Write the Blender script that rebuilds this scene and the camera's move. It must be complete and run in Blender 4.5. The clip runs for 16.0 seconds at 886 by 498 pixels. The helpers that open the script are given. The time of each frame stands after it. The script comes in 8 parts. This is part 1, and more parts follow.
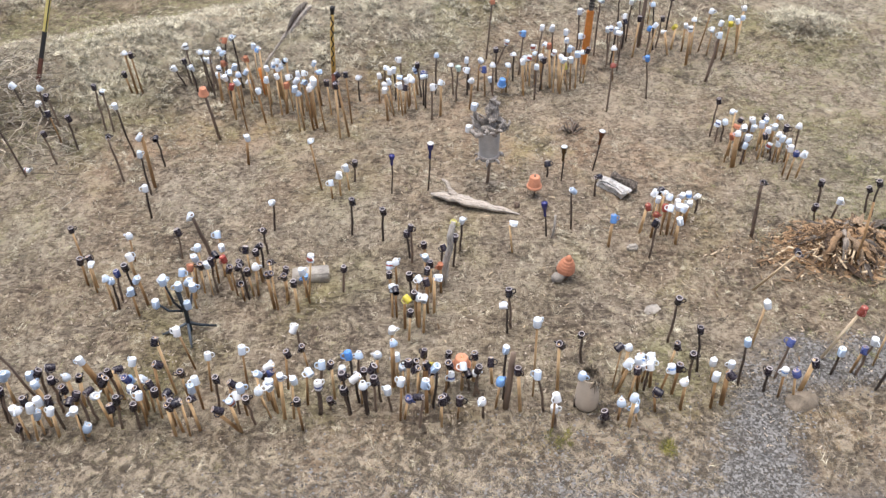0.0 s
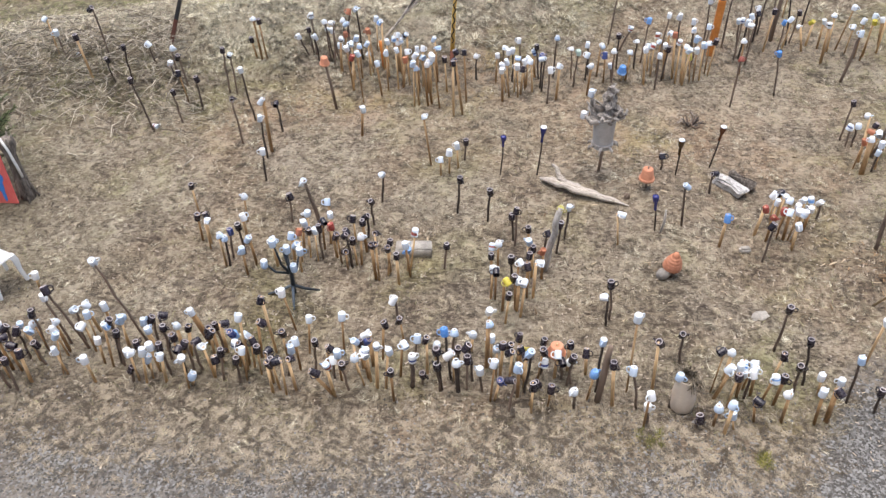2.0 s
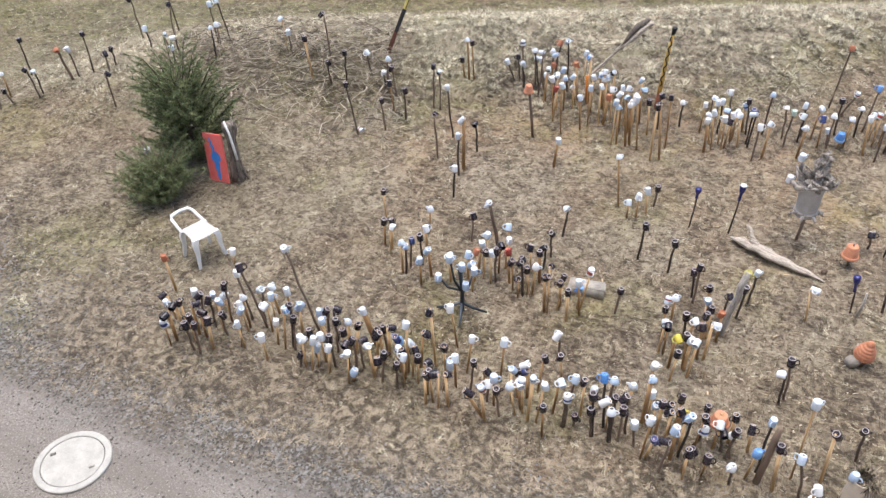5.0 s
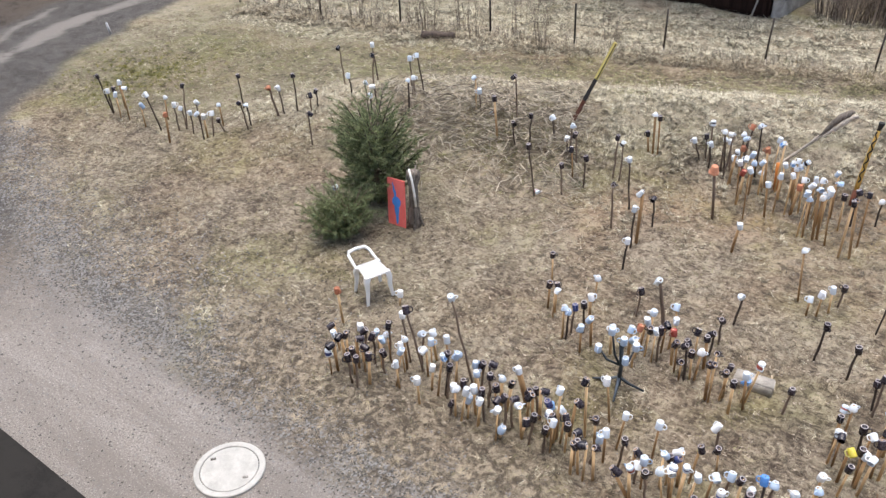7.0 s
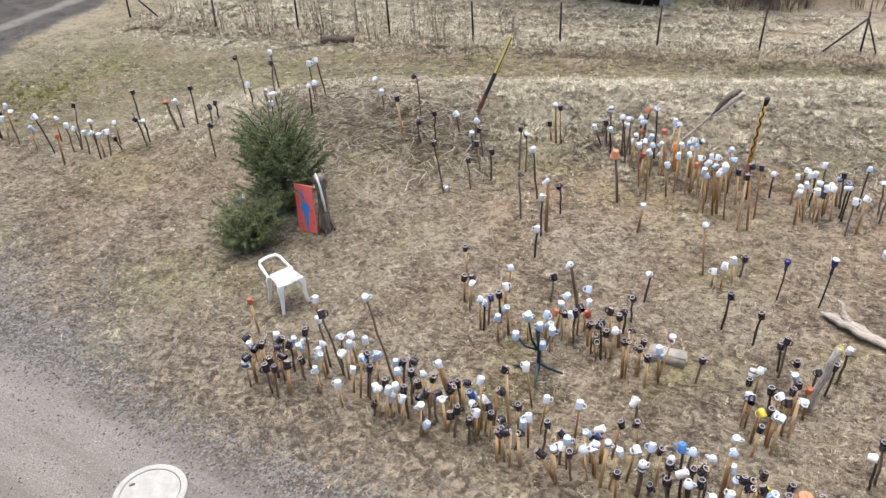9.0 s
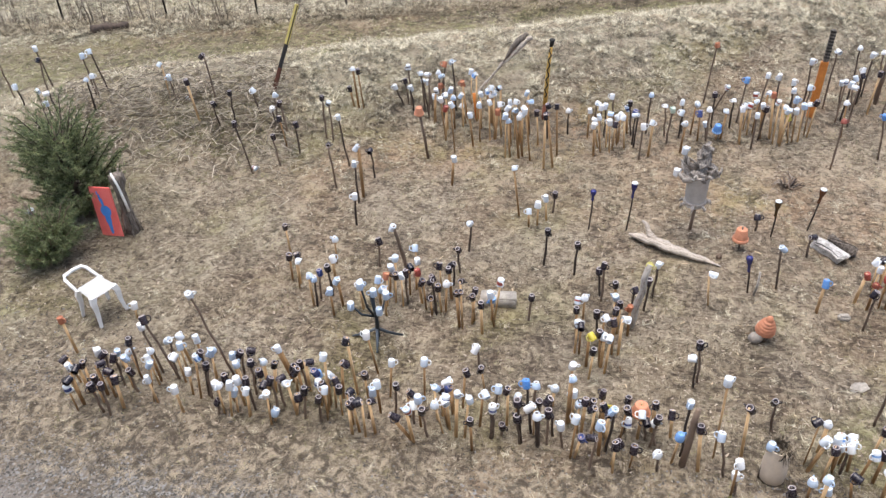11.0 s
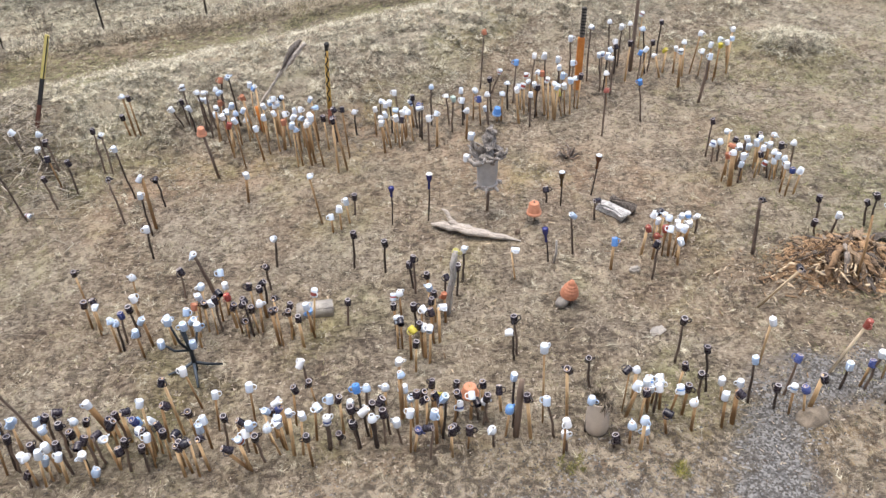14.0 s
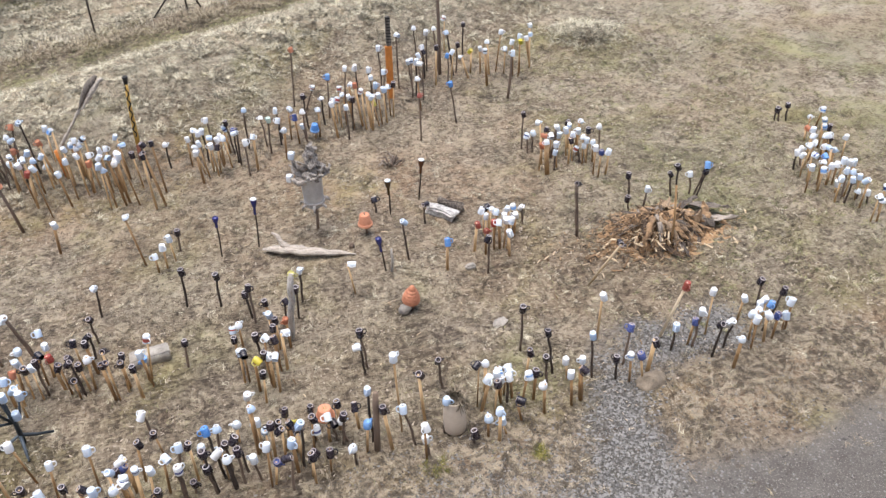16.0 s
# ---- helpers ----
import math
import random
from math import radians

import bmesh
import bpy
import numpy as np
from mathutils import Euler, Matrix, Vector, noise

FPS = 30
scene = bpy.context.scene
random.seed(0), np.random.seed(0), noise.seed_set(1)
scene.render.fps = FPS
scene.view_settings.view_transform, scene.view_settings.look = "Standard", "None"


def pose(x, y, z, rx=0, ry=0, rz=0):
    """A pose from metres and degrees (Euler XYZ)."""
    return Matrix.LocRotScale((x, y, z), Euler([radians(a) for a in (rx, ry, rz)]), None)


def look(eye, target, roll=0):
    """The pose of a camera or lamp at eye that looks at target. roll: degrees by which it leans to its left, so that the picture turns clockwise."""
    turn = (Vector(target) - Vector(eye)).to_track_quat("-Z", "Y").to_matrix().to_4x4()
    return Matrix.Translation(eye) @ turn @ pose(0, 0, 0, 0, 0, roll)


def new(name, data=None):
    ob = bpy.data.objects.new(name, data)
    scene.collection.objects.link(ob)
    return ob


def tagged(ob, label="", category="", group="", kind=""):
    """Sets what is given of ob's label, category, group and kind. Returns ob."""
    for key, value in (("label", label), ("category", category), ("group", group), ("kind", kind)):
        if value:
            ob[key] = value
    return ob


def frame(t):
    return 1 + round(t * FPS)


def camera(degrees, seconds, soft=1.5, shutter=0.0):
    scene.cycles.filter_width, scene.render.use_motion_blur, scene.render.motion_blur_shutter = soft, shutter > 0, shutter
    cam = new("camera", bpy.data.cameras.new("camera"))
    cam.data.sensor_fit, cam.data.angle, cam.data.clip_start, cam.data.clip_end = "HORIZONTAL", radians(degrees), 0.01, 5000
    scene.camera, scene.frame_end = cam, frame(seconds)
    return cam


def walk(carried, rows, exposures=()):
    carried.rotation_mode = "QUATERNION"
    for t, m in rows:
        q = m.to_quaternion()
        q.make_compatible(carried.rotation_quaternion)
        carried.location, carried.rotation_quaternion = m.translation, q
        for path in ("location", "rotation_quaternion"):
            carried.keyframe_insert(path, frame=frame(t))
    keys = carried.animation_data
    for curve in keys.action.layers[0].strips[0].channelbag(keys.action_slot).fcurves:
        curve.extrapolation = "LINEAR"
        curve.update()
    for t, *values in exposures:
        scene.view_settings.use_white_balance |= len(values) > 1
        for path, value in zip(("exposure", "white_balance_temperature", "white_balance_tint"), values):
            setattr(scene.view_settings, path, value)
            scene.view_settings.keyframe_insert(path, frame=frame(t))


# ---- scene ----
# ---- the camera: it stands at an upper window and turns ----
cam = camera(56.63, 16.0, soft=1.4)
ROWS = [
    (0, 0.000, 0.000, 6.600, -0.00, -39.30, -0.60), (0.5, 0.010, 0.004, 6.584, 2.50, -39.07, -0.71),
    (1, 0.033, 0.011, 6.540, 4.62, -38.91, -1.11), (1.5, 0.015, 0.039, 6.570, 6.08, -40.37, -1.56),
    (2, -0.034, 0.015, 6.597, 9.14, -40.52, -1.52), (2.5, 0.000, 0.016, 6.586, 12.06, -40.66, -1.23),
    (3, -0.040, 0.005, 6.602, 13.44, -40.85, -0.65), (3.5, -0.061, 0.009, 6.615, 16.37, -40.31, -0.83),
    (4, -0.048, 0.032, 6.616, 19.08, -39.52, -0.76), (4.2, -0.076, 0.035, 6.650, 20.48, -39.56, -1.29),
    (6.3, -0.084, -0.112, 6.658, 31.82, -36.22, -0.50), (6.5, -0.124, -0.136, 6.670, 33.79, -36.16, -0.82),
    (7, -0.148, -0.106, 6.705, 37.79, -33.96, -1.78), (7.5, -0.159, -0.137, 6.667, 39.35, -30.75, -2.15),
    (8, -0.082, -0.121, 6.649, 38.42, -31.22, -2.56), (8.5, -0.096, -0.131, 6.651, 35.86, -32.73, -2.52),
    (9, -0.039, -0.086, 6.622, 31.12, -33.80, -2.56), (9.5, -0.087, -0.070, 6.607, 26.27, -35.11, -2.94),
    (10, -0.112, -0.087, 6.570, 23.83, -35.54, -4.20), (10.2, -0.088, -0.033, 6.582, 22.08, -36.40, -3.87),
    (12.3, -0.068, -0.031, 6.604, 9.69, -36.61, -3.73), (12.5, -0.052, -0.004, 6.628, 8.49, -37.10, -3.37),
    (13, -0.041, -0.004, 6.629, 6.51, -36.65, -2.62), (13.5, -0.048, -0.005, 6.617, 3.35, -36.88, -2.43),
    (14, -0.051, -0.017, 6.609, -0.23, -37.22, -2.68), (14.5, -0.032, -0.012, 6.594, -3.43, -37.03, -3.04),
    (15, -0.018, -0.008, 6.601, -7.36, -37.23, -2.95), (15.5, 0.002, 0.001, 6.589, -10.52, -36.66, -2.48),
    (16, 0.007, 0.017, 6.585, -14.20, -36.87, -2.32),
]

walk(cam, [(t, pose(x, y, z, 0, 0, yaw) @ pose(0, 0, 0, 90 + pitch, 0, 0) @ pose(0, 0, 0, 0, 0, roll)) for t, x, y, z, yaw, pitch, roll in ROWS],
     exposures=[(0.0, 0.72), (16.0, 0.72)])

# ---- light: a bright overcast sky ----
world = bpy.data.worlds.new("world")
scene.world = world
world.use_nodes = True
sky = world.node_tree.nodes.new("ShaderNodeTexSky")
sky.sky_type = "NISHITA"
sky.sun_disc = False
sky.sun_elevation, sky.sun_rotation = radians(78), radians(-40)
sky.air_density, sky.dust_density = 1.0, 3.5
back = world.node_tree.nodes["Background"]
back.inputs["Strength"].default_value = 0.15
world.node_tree.links.new(sky.outputs["Color"], back.inputs["Color"])
sun_data = bpy.data.lights.new("sun", "SUN")
sun_data.energy, sun_data.angle, sun_data.color = 2.0, radians(60), (1.0, 0.96, 0.92)
sun = new("sun", sun_data)
sun.matrix_world = look((-1.4, 9.6, 14), (0, 8, 0))


# ---- materials ----
def nodes_of(name):
    m = bpy.data.materials.new(name)
    m.use_nodes = True
    nt = m.node_tree
    return m, nt, nt.nodes["Principled BSDF"]


def add(nt, kind, **inputs):
    n = nt.nodes.new("ShaderNode" + kind)
    for key, value in inputs.items():
        n.inputs[key.replace("_", " ")].default_value = value
    return n


def ramp(nt, fac, *stops):
    n = nt.nodes.new("ShaderNodeValToRGB")
    els = n.color_ramp.elements
    while len(els) < len(stops):
        els.new(0.5)
    for el, (at, colour) in zip(els, stops):
        el.position, el.color = at, (*colour, 1)
    nt.links.new(fac, n.inputs["Fac"])
    return n.outputs["Color"]


def mix(nt, fac, a, b, blend="MIX"):
    n = nt.nodes.new("ShaderNodeMix")
    n.data_type, n.blend_type = "RGBA", blend
    for socket, value in ((n.inputs[0], fac), (n.inputs[6], a), (n.inputs[7], b)):
        if hasattr(value, "default_value") and not isinstance(value, (int, float, tuple)):
            nt.links.new(value, socket)
        elif isinstance(value, tuple):
            socket.default_value = (*value, 1)
        else:
            socket.default_value = value
    return n.outputs[2]


def maths(nt, op, a, b=0.0, clamp=False):
    n = nt.nodes.new("ShaderNodeMath")
    n.operation, n.use_clamp = op, clamp
    for socket, value in zip(n.inputs, (a, b)):
        if isinstance(value, (int, float)):
            socket.default_value = value
        else:
            nt.links.new(value, socket)
    return n.outputs[0]


def noise_of(nt, scale, detail=4.0, rough=0.6, distort=0.0, coords=None):
    n = add(nt, "TexNoise", Scale=scale, Detail=detail, Roughness=rough, Distortion=distort)
    if coords is not None:
        nt.links.new(coords, n.inputs["Vector"])
    return n.outputs["Fac"]


def bump(nt, bsdf, height, strength, distance):
    n = add(nt, "Bump", Strength=strength, Distance=distance)
    nt.links.new(height, n.inputs["Height"])
    nt.links.new(n.outputs["Normal"], bsdf.inputs["Normal"])


def position(nt):
    return nt.nodes.new("ShaderNodeNewGeometry").outputs["Position"]


def varied(name, dark, light, rough=0.8, scale=18.0, stretch=(1, 1, 1), relief=0.3, random_of="Object", grain=90.0, metal=0.0, spread=0.35):
    """A worn surface: a colour that runs from dark to light in patches, fine grain, and a change from piece to piece."""
    m, nt, bsdf = nodes_of(name)
    tex = nt.nodes.new("ShaderNodeTexCoord")
    mapping = nt.nodes.new("ShaderNodeMapping")
    mapping.inputs["Scale"].default_value = stretch
    nt.links.new(tex.outputs["Object"], mapping.inputs["Vector"])
    if random_of == "Object":
        info = nt.nodes.new("ShaderNodeObjectInfo").outputs["Random"]
    else:
        info = nt.nodes.new("ShaderNodeNewGeometry").outputs["Random Per Island"]
    shift = add(nt, "VectorMath")
    shift.operation = "ADD"
    far = add(nt, "VectorMath")
    far.operation = "SCALE"
    far.inputs[0].default_value = (37.0, 17.0, 53.0)
    nt.links.new(info, far.inputs["Scale"])
    nt.links.new(mapping.outputs["Vector"], shift.inputs[0])
    nt.links.new(far.outputs[0], shift.inputs[1])
    patch = noise_of(nt, scale, 5.0, 0.65, 0.4, shift.outputs[0])
    fine = noise_of(nt, grain, 3.0, 0.7, 0.0, shift.outputs[0])
    total = maths(nt, "ADD", maths(nt, "MULTIPLY", patch, 0.65), maths(nt, "MULTIPLY", fine, 0.35))
    total = maths(nt, "ADD", total, maths(nt, "MULTIPLY", maths(nt, "SUBTRACT", info, 0.5), spread))
    colour = ramp(nt, total, (0.34, dark), (0.66, light))
    nt.links.new(colour, bsdf.inputs["Base Color"])
    nt.links.new(maths(nt, "ADD", maths(nt, "MULTIPLY", fine, 0.2), rough - 0.1, True), bsdf.inputs["Roughness"])
    bsdf.inputs["Metallic"].default_value = metal
    bump(nt, bsdf, total, relief, 0.01)
    return m


def sward(name, dark, light, spread=0.4, clumps=1.5):
    """Dead grass: light and dark by clumps of a hand's width, which paints in the shaded gaps between tufts, by wider
    patches, and a little from blade to blade.
    """
    m, nt, bsdf = nodes_of(name)
    pos = position(nt)
    island = nt.nodes.new("ShaderNodeNewGeometry").outputs["Random Per Island"]
    clump = noise_of(nt, 6.0, 3.0, 0.55, 1.5, pos)
    small = noise_of(nt, 14.0, 3.0, 0.6, 0.6, pos)
    patch = noise_of(nt, 1.1, 6.0, 0.6, 0.5, pos)
    total = maths(nt, "ADD", maths(nt, "MULTIPLY", maths(nt, "SUBTRACT", clump, 0.5), clumps), maths(nt, "MULTIPLY", maths(nt, "SUBTRACT", patch, 0.5), 0.22))
    total = maths(nt, "ADD", total, maths(nt, "MULTIPLY", maths(nt, "SUBTRACT", small, 0.5), 0.55))
    total = maths(nt, "ADD", maths(nt, "ADD", total, 0.5), maths(nt, "MULTIPLY", maths(nt, "SUBTRACT", island, 0.5), spread))
    nt.links.new(ramp(nt, total, (0.34, dark), (0.50, tuple(0.45 * (a + b) for a, b in zip(dark, light))), (0.68, light)), bsdf.inputs["Base Color"])
    bsdf.inputs["Roughness"].default_value = 0.85
    bsdf.inputs["Specular IOR Level"].default_value = 0.25
    return m


def glazed(name, colour, deviation, rough=0.22, dirt=0.25):
    """Glazed ceramic: one colour, a little different from cup to cup, with faint grime."""
    m, nt, bsdf = nodes_of(name)
    info = nt.nodes.new("ShaderNodeObjectInfo").outputs["Random"]
    tex = nt.nodes.new("ShaderNodeTexCoord").outputs["Object"]
    tone = ramp(nt, info, (0.0, colour), (0.5, tuple(0.5 * (c + d) for c, d in zip(colour, deviation))), (1.0, deviation))
    grime = noise_of(nt, 26.0, 5.0, 0.7, 0.6, tex)
    mask = maths(nt, "MULTIPLY", maths(nt, "SUBTRACT", grime, 0.52, True), dirt * 4, True)
    nt.links.new(mix(nt, mask, tone, (0.19, 0.16, 0.12)), bsdf.inputs["Base Color"])
    nt.links.new(maths(nt, "ADD", maths(nt, "MULTIPLY", grime, 0.3), rough - 0.1, True), bsdf.inputs["Roughness"])
    return m


GLAZE = {
    # White runs towards blue: the sky's cast is put into the colour.
    "w": glazed("white_glaze", (0.86, 0.865, 0.87), (0.68, 0.76, 0.85)),
    # White cups with the sky's blue painted in; some painted bands use it too.
    "l": glazed("sky_tinted_pale_glaze", (0.40, 0.54, 0.74), (0.60, 0.70, 0.83)),
    "d": glazed("black_glaze", (0.014, 0.012, 0.020), (0.035, 0.026, 0.034)),
    "n": glazed("navy_glaze", (0.03, 0.05, 0.17), (0.09, 0.12, 0.32)),
    "b": glazed("blue_glaze", (0.09, 0.27, 0.66), (0.24, 0.44, 0.78)),
    "t": glazed("terracotta_red", (0.50, 0.20, 0.11), (0.42, 0.15, 0.08), 0.7),
    "r": glazed("red_glaze", (0.38, 0.07, 0.055), (0.31, 0.10, 0.072)),
    "y": glazed("yellow_glaze", (0.62, 0.52, 0.06), (0.50, 0.46, 0.16)),
    "g": glazed("pale_green_glaze", (0.45, 0.62, 0.52), (0.55, 0.68, 0.60)),
}
RING = varied("bare_clay_ring", (0.30, 0.26, 0.27), (0.50, 0.45, 0.45), 0.7)
LATH = varied("pale_lath_wood", (0.31, 0.18, 0.078), (0.68, 0.46, 0.245), 0.75, 6.0, (3, 3, 0.5), 0.3, grain=30.0, spread=0.55)
CREAM_LATH = varied("cream_lath_wood", (0.48, 0.36, 0.22), (0.74, 0.60, 0.41), 0.75, 6.0, (3, 3, 0.5), 0.3, grain=30.0, spread=0.3)
BARK = varied("dark_branch_bark", (0.05, 0.036, 0.028), (0.21, 0.15, 0.11), 0.85, 14.0, (1, 1, 0.4), 0.5, grain=50.0, spread=0.5)
GREY_WOOD = varied("weathered_grey_wood", (0.10, 0.09, 0.08), (0.50, 0.46, 0.41), 0.85, 7.0, (5, 5, 0.9), 0.8, grain=30.0)
ROOT_GREY = varied("bleached_grey_root", (0.10, 0.085, 0.072), (0.60, 0.54, 0.48), 0.85, 11.0, (4, 4, 1.2), 0.8, grain=40.0, spread=0.15)
DRIFT = varied("bleached_driftwood", (0.10, 0.078, 0.06), (0.66, 0.58, 0.49), 0.85, 5.0, (1.0, 13, 13), 1.0, grain=22.0, spread=0.1)
ROTTEN = varied("rotten_red_wood", (0.055, 0.034, 0.021), (0.41, 0.262, 0.142), 0.9, 11.0, (1, 1, 1), 0.8, "Island", 50.0, spread=0.9)
CHIP = varied("split_wood_chips", (0.17, 0.105, 0.055), (0.60, 0.47, 0.31), 0.85, 14.0, (1, 1, 1), 0.5, "Island", 60.0, spread=0.95)
STUMP_WOOD = varied("dark_stump_wood", (0.05, 0.038, 0.03), (0.35, 0.30, 0.25), 0.9, 9.0, (6, 6, 0.8), 0.8, grain=30.0, spread=0.3)
ROOT_WOOD = varied("crumbling_root_wood", (0.055, 0.034, 0.021), (0.44, 0.315, 0.20), 0.9, 14.0, (5, 5, 1.6), 0.8, grain=40.0, spread=0.4)
TERRA = varied("terracotta", (0.42, 0.16, 0.084), (0.62, 0.275, 0.16), 0.8, 12.0, relief=0.2)
STONE = varied("rough_stone", (0.20, 0.18, 0.16), (0.46, 0.42, 0.36), 0.85, 8.0, relief=0.6, grain=70.0)
CONCRETE = varied("pale_concrete", (0.34, 0.33, 0.305), (0.52, 0.51, 0.475), 0.8, 7.0, relief=0.15, grain=120.0, spread=0.05)
ORANGE = varied("orange_paint", (0.50, 0.16, 0.03), (0.80, 0.30, 0.06), 0.6, 9.0, relief=0.2)
YELLOW = varied("yellow_paint", (0.62, 0.50, 0.14), (0.82, 0.70, 0.30), 0.6, 9.0, relief=0.2)
OCHRE = varied("ochre_paint", (0.42, 0.22, 0.04), (0.66, 0.42, 0.10), 0.65, 9.0, relief=0.2)
BLACK = varied("black_paint", (0.012, 0.012, 0.012), (0.04, 0.035, 0.03), 0.6, 9.0, relief=0.2)
RUST = varied("rust_red_paint", (0.10, 0.035, 0.02), (0.26, 0.09, 0.05), 0.7, 9.0, relief=0.3)
PLASTIC = varied("white_plastic", (0.72, 0.72, 0.71), (0.86, 0.86, 0.85), 0.45, 5.0, relief=0.03, spread=0.0)
RED_BOARD = varied("red_board_paint", (0.86, 0.13, 0.115), (0.94, 0.21, 0.185), 0.6, 6.0, relief=0.1)
BLUE_PAINT = varied("blue_board_paint", (0.03, 0.16, 0.60), (0.08, 0.30, 0.80), 0.5, 10.0, relief=0.1)
BIRCH = varied("white_birch_bark", (0.35, 0.33, 0.30), (0.85, 0.84, 0.80), 0.7, 10.0, (1, 1, 3), 0.3)
MOTTLED = varied("mottled_bark", (0.035, 0.030, 0.026), (0.74, 0.71, 0.67), 0.85, 12.0, (0.8, 1.6, 1.6), 0.9, grain=45.0, spread=0.1)
NEEDLE = varied("pine_needles", (0.085, 0.112, 0.048), (0.29, 0.33, 0.165), 0.6, 2.5, (1, 1, 1), 0.0, "Island", spread=0.6)
NEEDLE.node_tree.nodes["Principled BSDF"].inputs["Specular IOR Level"].default_value = 0.2
STALK = varied("dead_stalks", (0.15, 0.122, 0.092), (0.60, 0.53, 0.42), 0.85, 8.0, (1, 1, 1), 0.2, "Island", spread=0.9)
HUT_WALL = varied("grey_flaking_plaster", (0.22, 0.21, 0.195), (0.62, 0.60, 0.57), 0.85, 3.0, relief=0.2)
TWIG = varied("bare_twig_bark", (0.11, 0.083, 0.062), (0.36, 0.29, 0.23), 0.85, 8.0, (1, 1, 1), 0.2, "Island", spread=0.6)
STRAW = sward("dry_grass", (0.104, 0.083, 0.057), (0.445, 0.377, 0.264), 0.25)
PALE_STRAW = sward("bleached_grass", (0.135, 0.117, 0.083), (0.70, 0.645, 0.483), 0.25)
DEAD_TUFT = sward("dead_brown_tufts", (0.102, 0.083, 0.062), (0.37, 0.31, 0.23), 0.3)
LEAF = varied("fallen_leaf", (0.09, 0.065, 0.046), (0.46, 0.385, 0.295), 0.8, 3.0, (1, 1, 1), 0.0, "Island", 9.0, spread=0.95)
GREEN_STRAW = sward("greenish_grass", (0.10, 0.10, 0.045), (0.37, 0.345, 0.175), 0.4)
PEBBLE = varied("grey_pebbles", (0.08, 0.075, 0.068), (0.24, 0.234, 0.224), 0.85, 6.0, (1, 1, 1), 0.2, "Island", 60.0, spread=0.95)
PEBBLE.node_tree.nodes["Principled BSDF"].inputs["Specular IOR Level"].default_value = 0.2
BARN_WOOD = varied("dark_red_barn_boards", (0.012, 0.007, 0.006), (0.034, 0.019, 0.015), 0.85, 4.0, (4, 4, 0.4), 0.4, spread=0.2)
PALE_BOARD = varied("pale_batten", (0.28, 0.25, 0.22), (0.5, 0.47, 0.43), 0.8, 5.0)
PLASTER = varied("old_white_plaster", (0.42, 0.41, 0.40), (0.68, 0.675, 0.67), 0.85, 3.0, relief=0.2)
TILE = varied("clay_roof_tile", (0.045, 0.032, 0.027), (0.19, 0.125, 0.10), 0.85, 9.0, relief=0.3, spread=0.25)
GLASS_DARK = varied("dark_window_pane", (0.01, 0.011, 0.012), (0.03, 0.03, 0.03), 0.15, 5.0, relief=0.0)
IRON = varied("dark_fence_iron", (0.02, 0.018, 0.016), (0.07, 0.055, 0.045), 0.7, 9.0, metal=0.3)
ZINC = varied("weathered_zinc", (0.38, 0.37, 0.36), (0.62, 0.61, 0.60), 0.6, 6.0, metal=0.15, relief=0.1)
FELT = varied("dark_roof_felt", (0.006, 0.006, 0.006), (0.028, 0.026, 0.024), 0.9, 5.0, relief=0.5)
MOSS_BRIGHT = sward("yellow_green_moss", (0.085, 0.083, 0.02), (0.27, 0.245, 0.07))
for dull in (FELT, BARN_WOOD):
    dull.node_tree.nodes["Principled BSDF"].inputs["Specular IOR Level"].default_value = 0.08
BOTTLE = {
    "navy": glazed("navy_glass", (0.02, 0.025, 0.13), (0.03, 0.03, 0.16), 0.12, 0.1),
    "brown": glazed("brown_glass", (0.10, 0.035, 0.015), (0.14, 0.05, 0.02), 0.12, 0.1),
    "amber": glazed("amber_glass", (0.05, 0.03, 0.01), (0.08, 0.045, 0.02), 0.12, 0.1),
}


